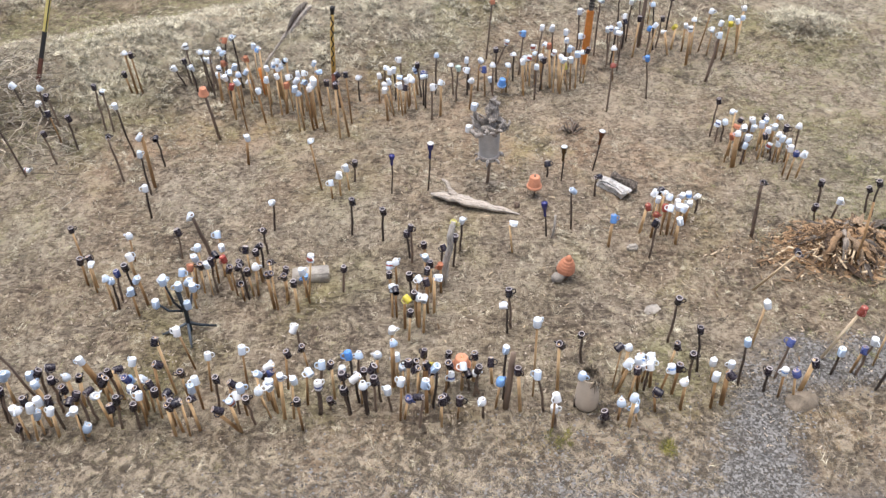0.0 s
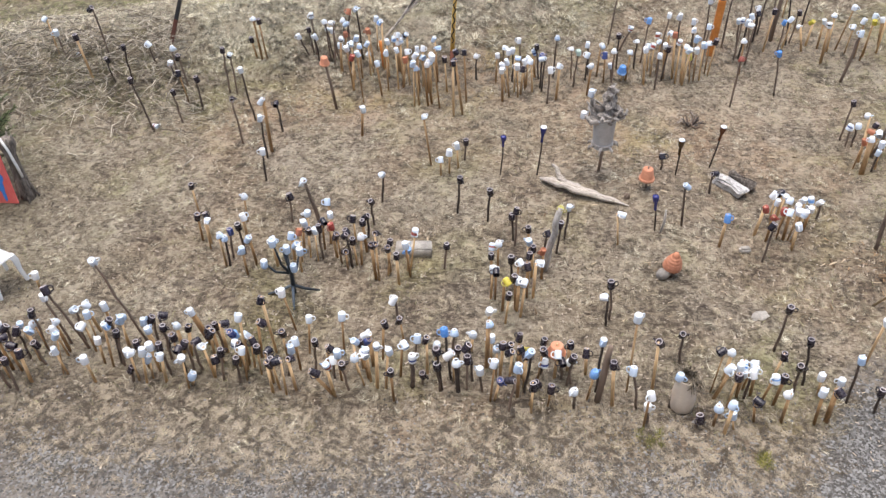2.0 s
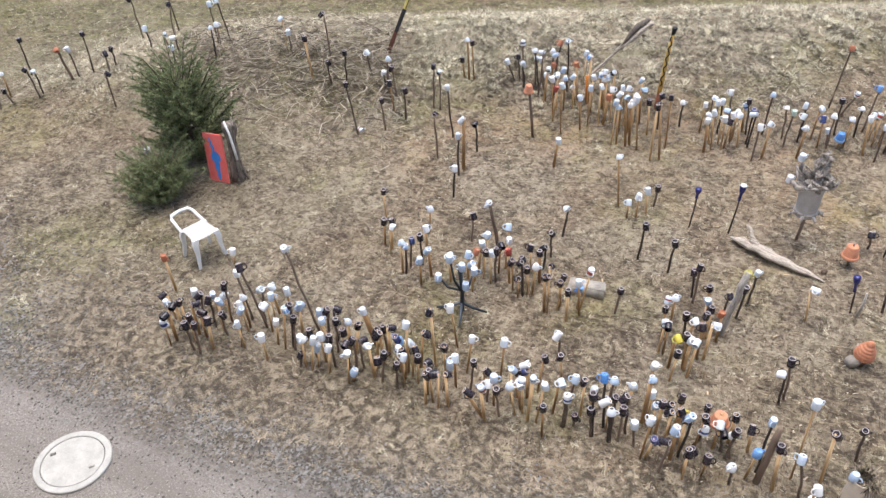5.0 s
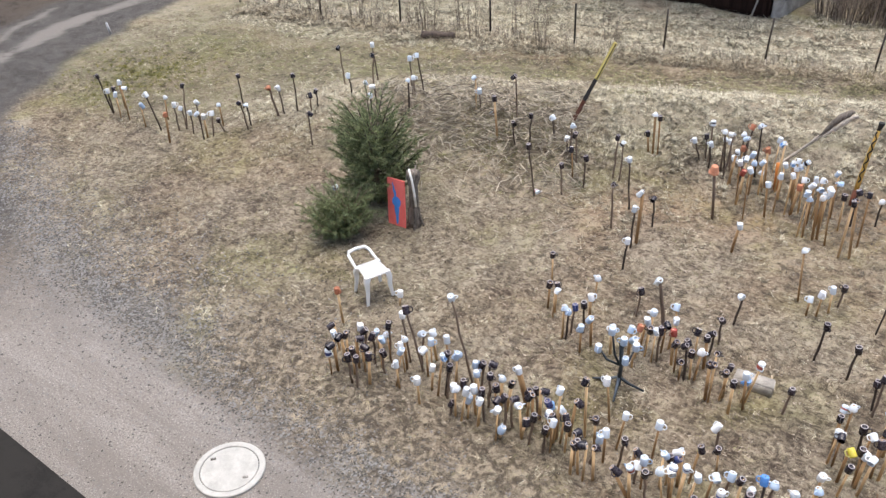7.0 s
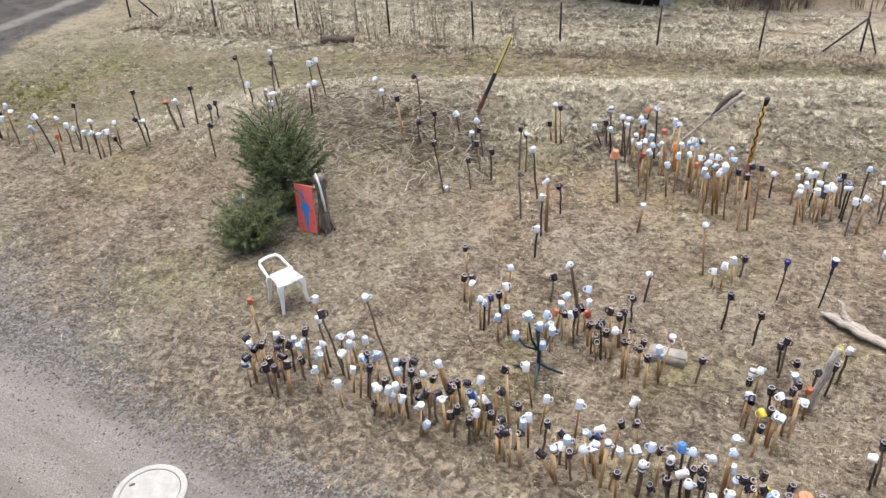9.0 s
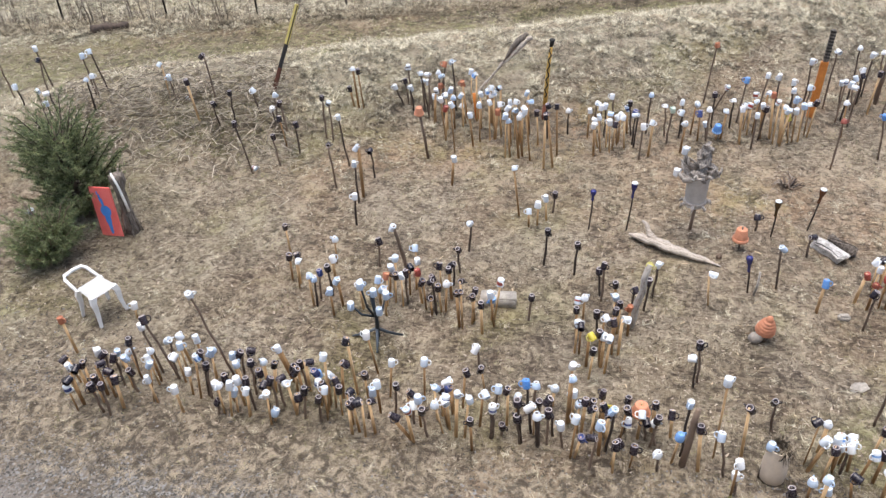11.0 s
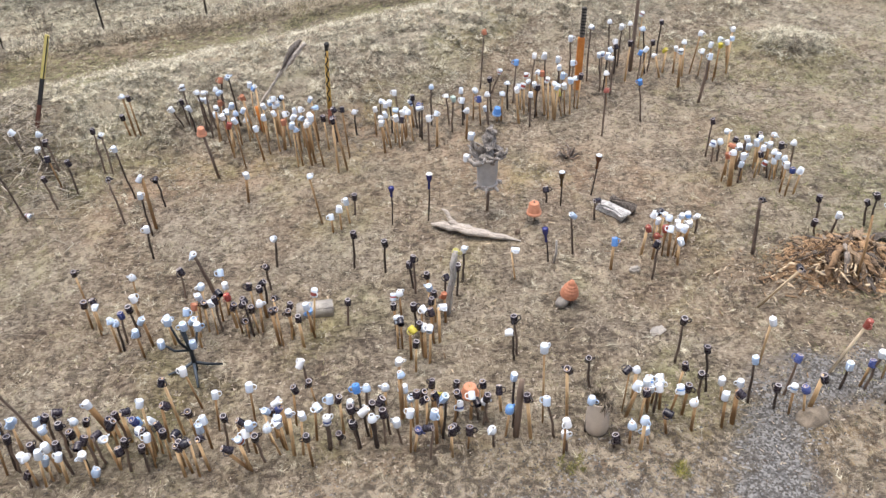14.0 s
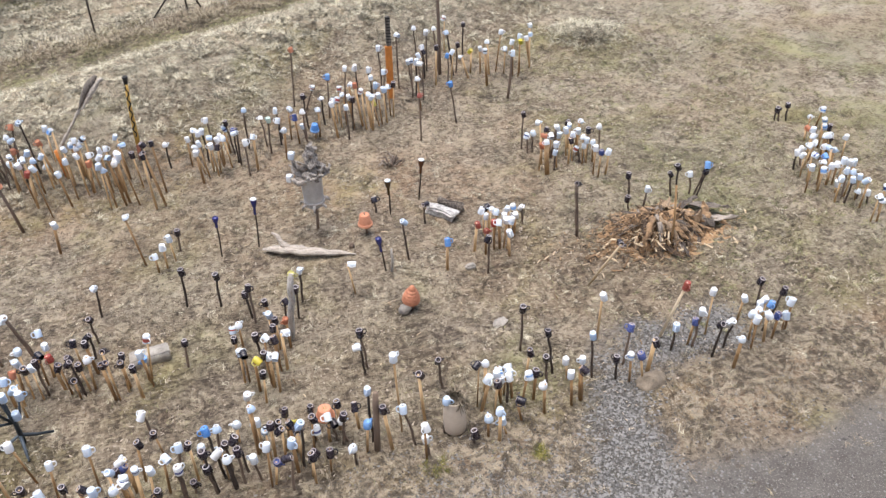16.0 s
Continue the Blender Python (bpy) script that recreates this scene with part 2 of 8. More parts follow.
def ground_material():
    m, nt, bsdf = nodes_of("dry_ground")
    pos = position(nt)
    zone = {}
    for key in ("track", "gravel", "moss", "road", "straw", "litter", "mulch"):
        n = nt.nodes.new("ShaderNodeAttribute")
        n.attribute_name = key
        zone[key] = n.outputs["Fac"]
    patch = noise_of(nt, 1.1, 6.0, 0.6, 0.5, pos)
    broad = noise_of(nt, 0.42, 3.0, 0.55, 0.8, pos)
    clump = noise_of(nt, 6.0, 6.0, 0.7, 1.5, pos)
    grit = noise_of(nt, 150.0, 2.0, 0.6, 0.0, pos)
    strands = []
    for stretch, turn in (((58, 7, 20), 0.5), ((7, 58, 20), 0.3), ((46, 9, 20), -0.8)):
        mapping = nt.nodes.new("ShaderNodeMapping")
        mapping.inputs["Scale"].default_value = stretch
        mapping.inputs["Rotation"].default_value = (0, 0, turn)
        nt.links.new(pos, mapping.inputs["Vector"])
        strands.append(noise_of(nt, 1.0, 4.0, 0.65, 1.2, mapping.outputs["Vector"]))
    swirl = noise_of(nt, 3.2, 2.0, 0.5, 1.0, pos)
    fibre = mix(nt, ramp(nt, swirl, (0.44, (0, 0, 0)), (0.52, (1, 1, 1))), strands[0], strands[1])
    fibre = mix(nt, ramp(nt, clump, (0.48, (0, 0, 0)), (0.56, (1, 1, 1))), fibre, strands[2])
    mat_height = maths(nt, "ADD", maths(nt, "MULTIPLY", clump, 0.5), maths(nt, "MULTIPLY", fibre, 0.5))
    flakes = add(nt, "TexVoronoi", Scale=21.0)
    warped = nt.nodes.new("ShaderNodeMapping")
    warped.inputs["Scale"].default_value = (1.0, 1.7, 1.0)
    warped.inputs["Rotation"].default_value = (0, 0, 0.4)
    nt.links.new(pos, warped.inputs["Vector"])
    nt.links.new(warped.outputs["Vector"], flakes.inputs["Vector"])
    knots = noise_of(nt, 3.6, 3.0, 0.6, 0.9, pos)
    fleck = maths(nt, "MULTIPLY", maths(nt, "SUBTRACT", flakes.outputs["Color"], 0.5), 0.13)
    tone = maths(nt, "ADD", maths(nt, "MULTIPLY", mat_height, 0.72), maths(nt, "MULTIPLY", patch, 0.28))
    # Knots also drive the bump: lumps lighter, hollows darker, relief shading put into colour.
    tone = maths(nt, "ADD", maths(nt, "ADD", maths(nt, "ADD", tone, fleck), maths(nt, "MULTIPLY", maths(nt, "SUBTRACT", knots, 0.5), maths(nt, "ADD", 0.20, maths(nt, "MULTIPLY", zone["straw"], 0.16)))), maths(nt, "MULTIPLY", zone["straw"], 0.075))
    grass = ramp(nt, tone, (0.40, (0.082, 0.063, 0.048)), (0.475, (0.205, 0.165, 0.121)), (0.53, (0.30, 0.25, 0.184)), (0.62, (0.46, 0.397, 0.30)))
    grass = mix(nt, ramp(nt, broad, (0.44, (0, 0, 0)), (0.62, (0.8, 0.8, 0.8))), grass, (0.94, 0.865, 0.80), "MULTIPLY")
    tint = noise_of(nt, 0.55, 4.0, 0.6, 0.6, pos)
    grass = mix(nt, ramp(nt, tint, (0.52, (0, 0, 0)), (0.66, (1, 1, 1))), grass, (0.86, 0.92, 0.70), "MULTIPLY")
    grass = mix(nt, maths(nt, "MULTIPLY", zone["mulch"], maths(nt, "MULTIPLY", maths(nt, "SUBTRACT", patch, 0.34, True), 5.0, True), True), grass, (1.0, 0.85, 0.755), "MULTIPLY")
    green = maths(nt, "MULTIPLY", zone["moss"], maths(nt, "MULTIPLY", maths(nt, "SUBTRACT", clump, 0.36, True), 3.0, True), True)
    grass = mix(nt, green, grass, mix(nt, fibre, (0.07, 0.078, 0.03), (0.23, 0.235, 0.105)))
    wheel = nt.nodes.new("ShaderNodeMapping")
    wheel.inputs["Scale"].default_value = (0.35, 2.6, 1.0)
    wheel.inputs["Rotation"].default_value = (0, 0, 0.25)
    nt.links.new(pos, wheel.inputs["Vector"])
    streak = noise_of(nt, 1.0, 4.0, 0.6, 0.8, wheel.outputs["Vector"])
    sand = mix(nt, ramp(nt, streak, (0.36, (0, 0, 0)), (0.64, (1, 1, 1))), (0.245, 0.219, 0.195), (0.365, 0.331, 0.301))
    speck = noise_of(nt, 55.0, 4.0, 0.75, 0.5, pos)
    sand = mix(nt, ramp(nt, speck, (0.42, (1, 1, 1)), (0.56, (0, 0, 0))), sand, (0.21, 0.187, 0.166))
    sand = mix(nt, ramp(nt, speck, (0.60, (0, 0, 0)), (0.66, (1, 1, 1))), sand, (0.52, 0.48, 0.44))
    cells = add(nt, "TexVoronoi", Scale=38.0)
    nt.links.new(pos, cells.inputs["Vector"])
    stone = ramp(nt, cells.outputs["Color"], (0.1, (0.085, 0.08, 0.074)), (0.5, (0.165, 0.157, 0.147)), (0.9, (0.30, 0.29, 0.276)))
    lane = mix(nt, ramp(nt, noise_of(nt, 2.4, 6.0, 0.7, 0.5, pos), (0.36, (0, 0, 0)), (0.64, (1, 1, 1))), (0.062, 0.056, 0.05), (0.125, 0.116, 0.105))
    lane = mix(nt, ramp(nt, speck, (0.56, (0, 0, 0)), (0.62, (1, 1, 1))), lane, (0.24, 0.22, 0.20))
    colour = mix(nt, zone["track"], grass, sand)
    colour = mix(nt, zone["road"], colour, lane)
    colour = mix(nt, zone["litter"], colour, mix(nt, ramp(nt, tone, (0.42, (0, 0, 0)), (0.58, (1, 1, 1))), (0.03, 0.024, 0.019), (0.105, 0.086, 0.069)))
    ruts = nt.nodes.new("ShaderNodeAttribute")
    ruts.attribute_name = "rut"
    colour = mix(nt, maths(nt, "MULTIPLY", ruts.outputs["Fac"], maths(nt, "MULTIPLY", maths(nt, "SUBTRACT", patch, 0.30, True), 6.0, True), True), colour, (0.25, 0.228, 0.203))
    colour = mix(nt, maths(nt, "MULTIPLY", zone["gravel"], maths(nt, "MULTIPLY", maths(nt, "SUBTRACT", clump, 0.22, True), 4.0, True), True), colour, stone)
    nt.links.new(colour, bsdf.inputs["Base Color"])
    bsdf.inputs["Roughness"].default_value = 0.92
    bsdf.inputs["Specular IOR Level"].default_value = 0.2
    rough_height = maths(nt, "ADD", maths(nt, "MULTIPLY", mat_height, maths(nt, "SUBTRACT", 1.0, maths(nt, "MULTIPLY", zone["track"], 0.8))), maths(nt, "MULTIPLY", speck, 0.2))
    rough_height = maths(nt, "ADD", rough_height, maths(nt, "MULTIPLY", knots, maths(nt, "MULTIPLY", zone["straw"], 0.9, True)))
    bump(nt, bsdf, rough_height, 1.0, 0.08)
    return m


GROUND = ground_material()


# ---- mesh helpers ----
def part(name, bm, material, parent=None, label="", smooth=True):
    """Links a bmesh as one mesh object, under a thing or under a part."""
    me = bpy.data.meshes.new(name)
    bmesh.ops.recalc_face_normals(bm, faces=bm.faces)
    bm.to_mesh(me)
    bm.free()
    me.materials.append(material)
    if smooth:
        me.shade_smooth()
    ob = new(name, me)
    if parent is not None:
        ob.parent = parent
    if label:
        ob["label"] = label
    return ob


def thing(name, m, label, category, group="", kind=""):
    ob = new(name)
    ob.empty_display_size = 0.1
    ob.matrix_world = m
    return tagged(ob, label, category, group, kind)


def tube(bm, points, radii, sides=6, cap=True):
    """A bent round bar through the points."""
    rings, pts = [], [Vector(p) for p in points]
    for i, p in enumerate(pts):
        way = (pts[min(i + 1, len(pts) - 1)] - pts[max(i - 1, 0)]).normalized()
        side = way.cross(Vector((0.31, 0.94, 0.12))).normalized()
        other = way.cross(side)
        r = radii[i] if isinstance(radii, (list, tuple)) else radii
        rings.append([bm.verts.new(p + r * (math.cos(a) * side + math.sin(a) * other)) for a in (2 * math.pi * k / sides for k in range(sides))])
    for a, b in zip(rings, rings[1:]):
        for k in range(sides):
            bm.faces.new((a[k], a[(k + 1) % sides], b[(k + 1) % sides], b[k]))
    if cap and sides > 2:
        bm.faces.new(rings[0])
        bm.faces.new(rings[-1])
    return bm


def limb(points, radii, rings, sides, amount, scale, seed=0.0, flat=1.0):
    """A rough tapered piece of wood through the points; flat squeezes its section."""
    pts, dense, thick = [Vector(p) for p in points], [], []
    for k in range(rings + 1):
        s = k / rings * (len(pts) - 1)
        i = min(int(s), len(pts) - 2)
        dense.append(pts[i].lerp(pts[i + 1], s - i))
        thick.append(radii[i] + (radii[i + 1] - radii[i]) * (s - i))
    bm = tube(bmesh.new(), dense, thick, sides)
    for v in bm.verts:
        n = noise.hetero_terrain(v.co * scale + Vector((seed, seed, seed)), 1.0, 2.2, 3, 0.4) - 0.5
        near = min(dense, key=lambda q: (q - v.co).length_squared)
        v.co = near + (v.co - near) * (1 + amount * n)
        v.co.z = near.z + (v.co.z - near.z) * flat
    return bm


def lathe(bm, profile, sides=16, wobble=0.0):
    """Turns (radius, height) rows round the z axis; a radius of 0 closes it."""
    rings = []
    for r, z in profile:
        if r < 1e-5:
            rings.append([bm.verts.new((0, 0, z))])
        else:
            rings.append([bm.verts.new((r * (1 + wobble * noise.noise((3 * math.cos(a), 3 * math.sin(a), 9 * z))) * math.cos(a),
                                        r * (1 + wobble * noise.noise((3 * math.cos(a), 3 * math.sin(a), 9 * z))) * math.sin(a), z))
                          for a in (2 * math.pi * k / sides for k in range(sides))])
    for a, b in zip(rings, rings[1:]):
        for k in range(sides):
            j = (k + 1) % sides
            if len(a) == 1 and len(b) > 1:
                bm.faces.new((a[0], b[k], b[j]))
            elif len(b) == 1 and len(a) > 1:
                bm.faces.new((a[k], a[j], b[0]))
            elif len(a) > 1:
                bm.faces.new((a[k], a[j], b[j], b[k]))
    return bm


def box(bm, size, m=None, bevel=0.0, taper=1.0):
    """A box of that size, standing on z = 0 of m."""
    x, y, z = (0.5 * size[0], 0.5 * size[1], size[2])
    m = m or Matrix()
    corner = [bm.verts.new(m @ Vector(v)) for v in ((-x, -y, 0), (x, -y, 0), (x, y, 0), (-x, y, 0), (-x * taper, -y * taper, z), (x * taper, -y * taper, z), (x * taper, y * taper, z), (-x * taper, y * taper, z))]
    faces = [bm.faces.new([corner[i] for i in f]) for f in ((3, 2, 1, 0), (4, 5, 6, 7), (0, 1, 5, 4), (1, 2, 6, 5), (2, 3, 7, 6), (3, 0, 4, 7))]
    if bevel:
        edges = list({e for f in faces for e in f.edges})
        bmesh.ops.bevel(bm, geom=edges, offset=bevel, segments=2, affect="EDGES")
    return bm


def roughen(bm, amount, scale=4.0, seed=0.0):
    for v in bm.verts:
        v.co += amount * noise.noise_vector(v.co * scale + Vector((seed, 2 * seed, -seed)))
    return bm


def upright(x, y, dx, dy, h):
    """The pose at a foot on the ground whose z axis runs along (dx, dy, h)."""
    turn = Vector((0, 0, 1)).rotation_difference(Vector((dx, dy, h)).normalized()).to_matrix().to_4x4()
    return Matrix.Translation((x, y, ground_height(x, y))) @ turn


def many_mesh(name, verts, faces, material, label, category):
    """One object of kind stuff out of number arrays: faces all have the same count of corners."""
    me = bpy.data.meshes.new(name)
    me.vertices.add(len(verts))
    me.vertices.foreach_set("co", np.asarray(verts, np.float32).ravel())
    n, corners = faces.shape
    me.loops.add(n * corners)
    me.loops.foreach_set("vertex_index", faces.astype(np.int32).ravel())
    me.polygons.add(n)
    me.polygons.foreach_set("loop_start", np.arange(0, n * corners, corners, dtype=np.int32))
    me.update(calc_edges=True)
    me.validate()
    me.materials.append(material)
    return tagged(new(name, me), label, category, kind="stuff")


# ---- the ground ----
def smooth_step(a, b, v):
    v = np.clip((v - a) / (b - a), 0, 1)
    return v * v * (3 - 2 * v)


def ground_height(x, y):
    """The ground: level, with a low bank behind the back row and a small heap."""
    u = (y - 15.3 - 0.44 * x) / 1.0925
    tall = 0.6 * smooth_step(-13, -8.5, x) * (1 - 0.55 * smooth_step(3.5, 8.5, x))
    bank = np.where(u < 0, smooth_step(-2.9, 0.0, u), 1 - smooth_step(0.0, 2.6, u))
    return tall * bank + 0.30 * np.exp(-((x - 6.67) ** 2 + (y - 14.25) ** 2) / 0.7)


# The edge between the grass and the drive, which bends round into the lane.
EDGE = np.array([(40, 5.6), (12, 4.9), (5.9, 4.55), (2.8, 4.25), (0, 4.05), (-3, 3.85), (-6.79, 3.89), (-10.49, 4.16), (-13.71, 5.23), (-16.3, 6.75), (-17.35, 8.5), (-18.89, 11.52), (-20.21, 19.65), (-23.97, 52.39)], float)


def off_edge(x, y):
    """The distance to that edge: above 0 on the drive's side."""
    best, side = np.full(np.shape(x), 1e9), np.zeros(np.shape(x))
    for a, b in zip(EDGE, EDGE[1:]):
        d = b - a
        s = np.clip(((x - a[0]) * d[0] + (y - a[1]) * d[1]) / (d @ d), 0, 1)
        px, py = x - a[0] - s * d[0], y - a[1] - s * d[1]
        r, cross = np.hypot(px, py), d[0] * py - d[1] * px
        side = np.where(r < best, np.sign(cross), side)
        best = np.minimum(r, best)
    return best * side


def off_bed(x, y):
    """The distance to the middle of the gravel bed between the grass and the lane."""
    best = np.full(np.shape(x), 1e9)
    for (ax, ay), (bx, by) in zip(BED, BED[1:]):
        dx, dy = bx - ax, by - ay
        s = np.clip(((x - ax) * dx + (y - ay) * dy) / (dx * dx + dy * dy), 0, 1)
        best = np.minimum(best, np.hypot(x - ax - s * dx, y - ay - s * dy))
    return best


BED = ((2.95, 3.9), (3.05, 4.6), (3.17, 5.15), (3.4, 5.7), (4.0, 6.02), (4.9, 6.1))


def fbm(x, y, scale, seed=0.0):
    return np.array([noise.fractal((scale * a + seed, scale * b - seed, seed), 1.0, 2.0, 3) for a, b in zip(np.ravel(x), np.ravel(y))]).reshape(np.shape(x))


def zones(x, y):
    """How much of each kind of ground lies at a place."""
    d = off_edge(x, y) + 0.22 * fbm(x, y, 0.7, 3.0)
    near = smooth_step(-13.5, -9.0, x) * (1 - smooth_step(9.0, 10.0, y))
    lane = (1 - near) * smooth_step(-0.1, 0.35, d) * (1 - smooth_step(3.3, 4.0, d))
    litter = (1 - near) * smooth_step(3.0, 3.5, d)
    track = near * smooth_step(-0.15, 0.3, d)
    lane = np.clip(lane + 0.78 * smooth_step(0.0, 3.2, x) * track, 0, 1)
    patch = 1 - smooth_step(0.08, 0.62, off_bed(x, y) + 0.12 * smooth_step(3.6, 4.6, x) + 0.36 * fbm(x, y, 1.8, 31.0))
    verge = 0.8 * np.exp(-((d + 0.18) / 0.42) ** 2) * (0.7 + 0.3 * smooth_step(-0.3, 0.2, fbm(x, y, 0.8, 41.0))) * near * (1 - 0.9 * smooth_step(2.8, 3.6, x))
    west = 0.15 * np.exp(-(((x + 9.5) / 3.0) ** 2 + ((y - 4.9) / 0.9) ** 2))
    gravel = np.clip(patch + verge + west, 0, 1)
    moss = 1.3 * np.exp(-(((x + 15.9) / 1.3) ** 2 + ((y - 9.7) / 1.5) ** 2)) + 0.5 * np.exp(-(((x + 12.5) / 3.0) ** 2 + ((y - 13.2) / 1.0) ** 2)) + 0.62 * smooth_step(3.6, 6.5, x) * smooth_step(-0.15, 0.4, fbm(x, y, 0.6, 7.0)) * smooth_step(5.6, 6.4, y) + 0.2 * smooth_step(0.05, 0.5, fbm(x, y, 0.45, 11.0)) * smooth_step(0.8, 1.8, -d) + 0.5 * np.exp(-(((x + 9.0) / 6) ** 2 + ((y - 14.0 - 0.2 * x) / 1.5) ** 2)) * 0.4
    u = (y - 15.3 - 0.44 * x) / 1.0925
    moss = moss + 0.34 * smooth_step(-2.5, -5.0, x) * smooth_step(-0.1, 0.45, fbm(x, y, 0.5, 17.0)) * smooth_step(0.6, 1.6, -d)
    moss = moss + 0.55 * np.exp(-((u - 2.0) / 0.7) ** 2) + 0.7 * (1 - smooth_step(-13.5, -10.5, x)) * smooth_step(7.0, 9.0, y)
    straw = 1.4 * np.exp(-((u - 0.2) / 1.1) ** 2) * (x > -12) + 0.8 * smooth_step(3.6, 4.4, u) * (1 - smooth_step(40, 80, y)) - 0.9 * np.exp(-((u - 2.6) / 0.8) ** 2) * smooth_step(-14, -9, x) + 0.35 * smooth_step(6.5, 9, x) + 0.45 * smooth_step(6.5, 11, y)
    mulch = 0.9 * np.exp(-((u + 2.7) / 0.75) ** 2) * smooth_step(-6, -4.5, x) * (1 - smooth_step(4.5, 6, x)) + 0.85 * np.exp(-((x - 1.8) / 2.4) ** 2 - ((y - 10.2) / 1.5) ** 2) + 0.5 * np.exp(-((u - 3.3) / 0.45) ** 2) * smooth_step(-16, -12, x) + 0.7 * np.exp(-((d + 0.7) / 0.5) ** 2) * near * smooth_step(-4, 1, x)
    rut = np.where(near < 0.6, np.exp(-((d - 2.95 + 0.14 * (y - 1.0)) / 0.27) ** 2) * smooth_step(5.0, 8.5, y) + 0.75 * np.exp(-((d - 2.8) / 0.16) ** 2) * (1 - smooth_step(10.5, 12, y)), 0)
    return {"track": track, "gravel": gravel, "moss": np.clip(moss, 0, 1), "road": lane, "straw": np.clip(straw, -0.4, 1.4), "rut": smooth_step(0.3, 0.65, rut), "litter": litter, "mulch": np.clip(mulch, 0, 1)}


SURFACE = {}


def lie(x, y):
    """The height of the uneven ground itself, with its small humps and hollows."""
    xs, ys, z = SURFACE["xs"], SURFACE["ys"], SURFACE["z"]
    i = np.clip(np.searchsorted(xs, x) - 1, 0, len(xs) - 2)
    j = np.clip(np.searchsorted(ys, y) - 1, 0, len(ys) - 2)
    a, b = (x - xs[i]) / (xs[i + 1] - xs[i]), (y - ys[j]) / (ys[j + 1] - ys[j])
    return (z[j, i] * (1 - a) + z[j, i + 1] * a) * (1 - b) + (z[j + 1, i] * (1 - a) + z[j + 1, i + 1] * a) * b


def build_ground():
    xs = np.concatenate([[-600, -200, -80, -45, -34], np.arange(-28, 12.01, 0.13), [15, 22, 40, 90, 250, 600]])
    ys = np.concatenate([[-600, -150, -40, -12, -4], np.arange(-1, 22.01, 0.13), [24, 28, 36, 60, 120, 300, 900]])
    gx, gy = np.meshgrid(xs, ys)
    x, y = gx.ravel(), gy.ravel()
    z = ground_height(x, y)
    kinds = zones(x, y)
    fine = (np.abs(x + 8) < 21) & (y > 0) & (y < 22)
    soft = 1 - 0.8 * np.maximum(kinds["track"], kinds["road"])
    u = (y - 15.3 - 0.44 * x) / 1.0925
    lumpy = np.clip(np.exp(-((u + 0.3) / 1.6) ** 2) * (x > -12) + 0.6 * smooth_step(5.5, 7.5, x), 0, 1)
    z = z + np.where(fine, lumpy * 0.14 * np.abs(fbm(x, y, 1.9, 21.0)) + 0.05 * fbm(x, y, 3.4, 2.0) * lumpy, 0)
    z = z + np.where(fine, soft * (0.035 * fbm(x, y, 1.3, 5.0) + 0.02 * fbm(x, y, 5.0, 8.0)), 0)
    nx, ny = len(xs), len(ys)
    SURFACE.update(xs=xs, ys=ys, z=z.reshape(ny, nx))
    i = (np.arange(ny - 1)[:, None] * nx + np.arange(nx - 1)[None, :]).ravel()
    faces = np.stack([i, i + 1, i + 1 + nx, i + nx], 1)
    ob = many_mesh("ground", np.stack([x, y, z], 1), faces, GROUND, "dry winter grass, gravel and bare soil", "ground")
    ob["kind"] = "structure"
    ob.data.shade_smooth()
    for key, value in kinds.items():
        ob.data.attributes.new(key, "FLOAT", "POINT").data.foreach_set("value", value.astype(np.float32))
    return ob


build_ground()


# ---- the unseen wall round the window, added to block sky light from behind ----
rear_wall = part("wall_house", box(bmesh.new(), (26.0, 0.35, 9.5), pose(3.0, -1.15, -0.1)), PLASTER, smooth=False)
tagged(rear_wall, "unseen pale wall added behind the camera to block sky light", "wall", kind="structure")


# ---- the low shed under the window: only the edge of its roof is seen ----
def build_shed():
    shed = thing("shed", pose(-6.4, 0.1, 0), "low shed with a dark felt roof beside the drive", "shed")
    part("wall", box(bmesh.new(), (5.6, 1.6, 1.9), pose(0, 0.3, 0)), BARN_WOOD, shed, smooth=False)
    part("roof", roughen(box(bmesh.new(), (6.0, 2.3, 0.10), pose(0, 0.16, 1.9), 0.02), 0.01, 3.0), FELT, shed, smooth=False)
    return shed


build_shed()


# ---- the wire fence ----
def build_fence():
    at = [(-19.35, 21.52), (-17.91, 14.21), (-15.2, 14.53), (-13.14, 15.22), (-10.81, 15.75), (-8.81, 16.22), (-6.95, 16.92), (-4.9, 17.56), (-2.84, 18.24), (-0.89, 18.8), (1.1, 19.3), (3.1, 20.0)]
    fence = thing("fence", pose(0, 0, 0), "rusty wire fence on thin dark iron posts", "fence")
    for k, (x, y) in enumerate(at):
        z = float(ground_height(x, y))
        lean = 0.03 * math.sin(7.3 * k)
        part("post", tube(bmesh.new(), [(x, y, z - 0.1), (x + 0.5 * lean, y, z + 0.5), (x + lean, y, z + 0.92)], [0.024, 0.022, 0.022], 6), IRON, fence)
    for x, y, dx in ((-17.91, 14.21, 0.75), (-0.89, 18.8, -0.65), (-0.89, 18.8, 0.28)):
        part("brace", tube(bmesh.new(), [(x + 1.1 * dx, y + 0.3 * dx, 0.02), (x, y, 0.78)], 0.02, 6), IRON, fence)
    for height in (0.15, 0.45, 0.82):
        for (ax, ay), (bx, by) in zip(at[1:], at[2:]):
            pts = [(ax + s * (bx - ax), ay + s * (by - ay), float(ground_height(ax + s * (bx - ax), ay + s * (by - ay))) + height - 0.05 * math.sin(math.pi * s)) for s in (0, 0.33, 0.66, 1)]
            part("wire", tube(bmesh.new(), pts, 0.0025, 3, False), IRON, fence)
    return fence


build_fence()


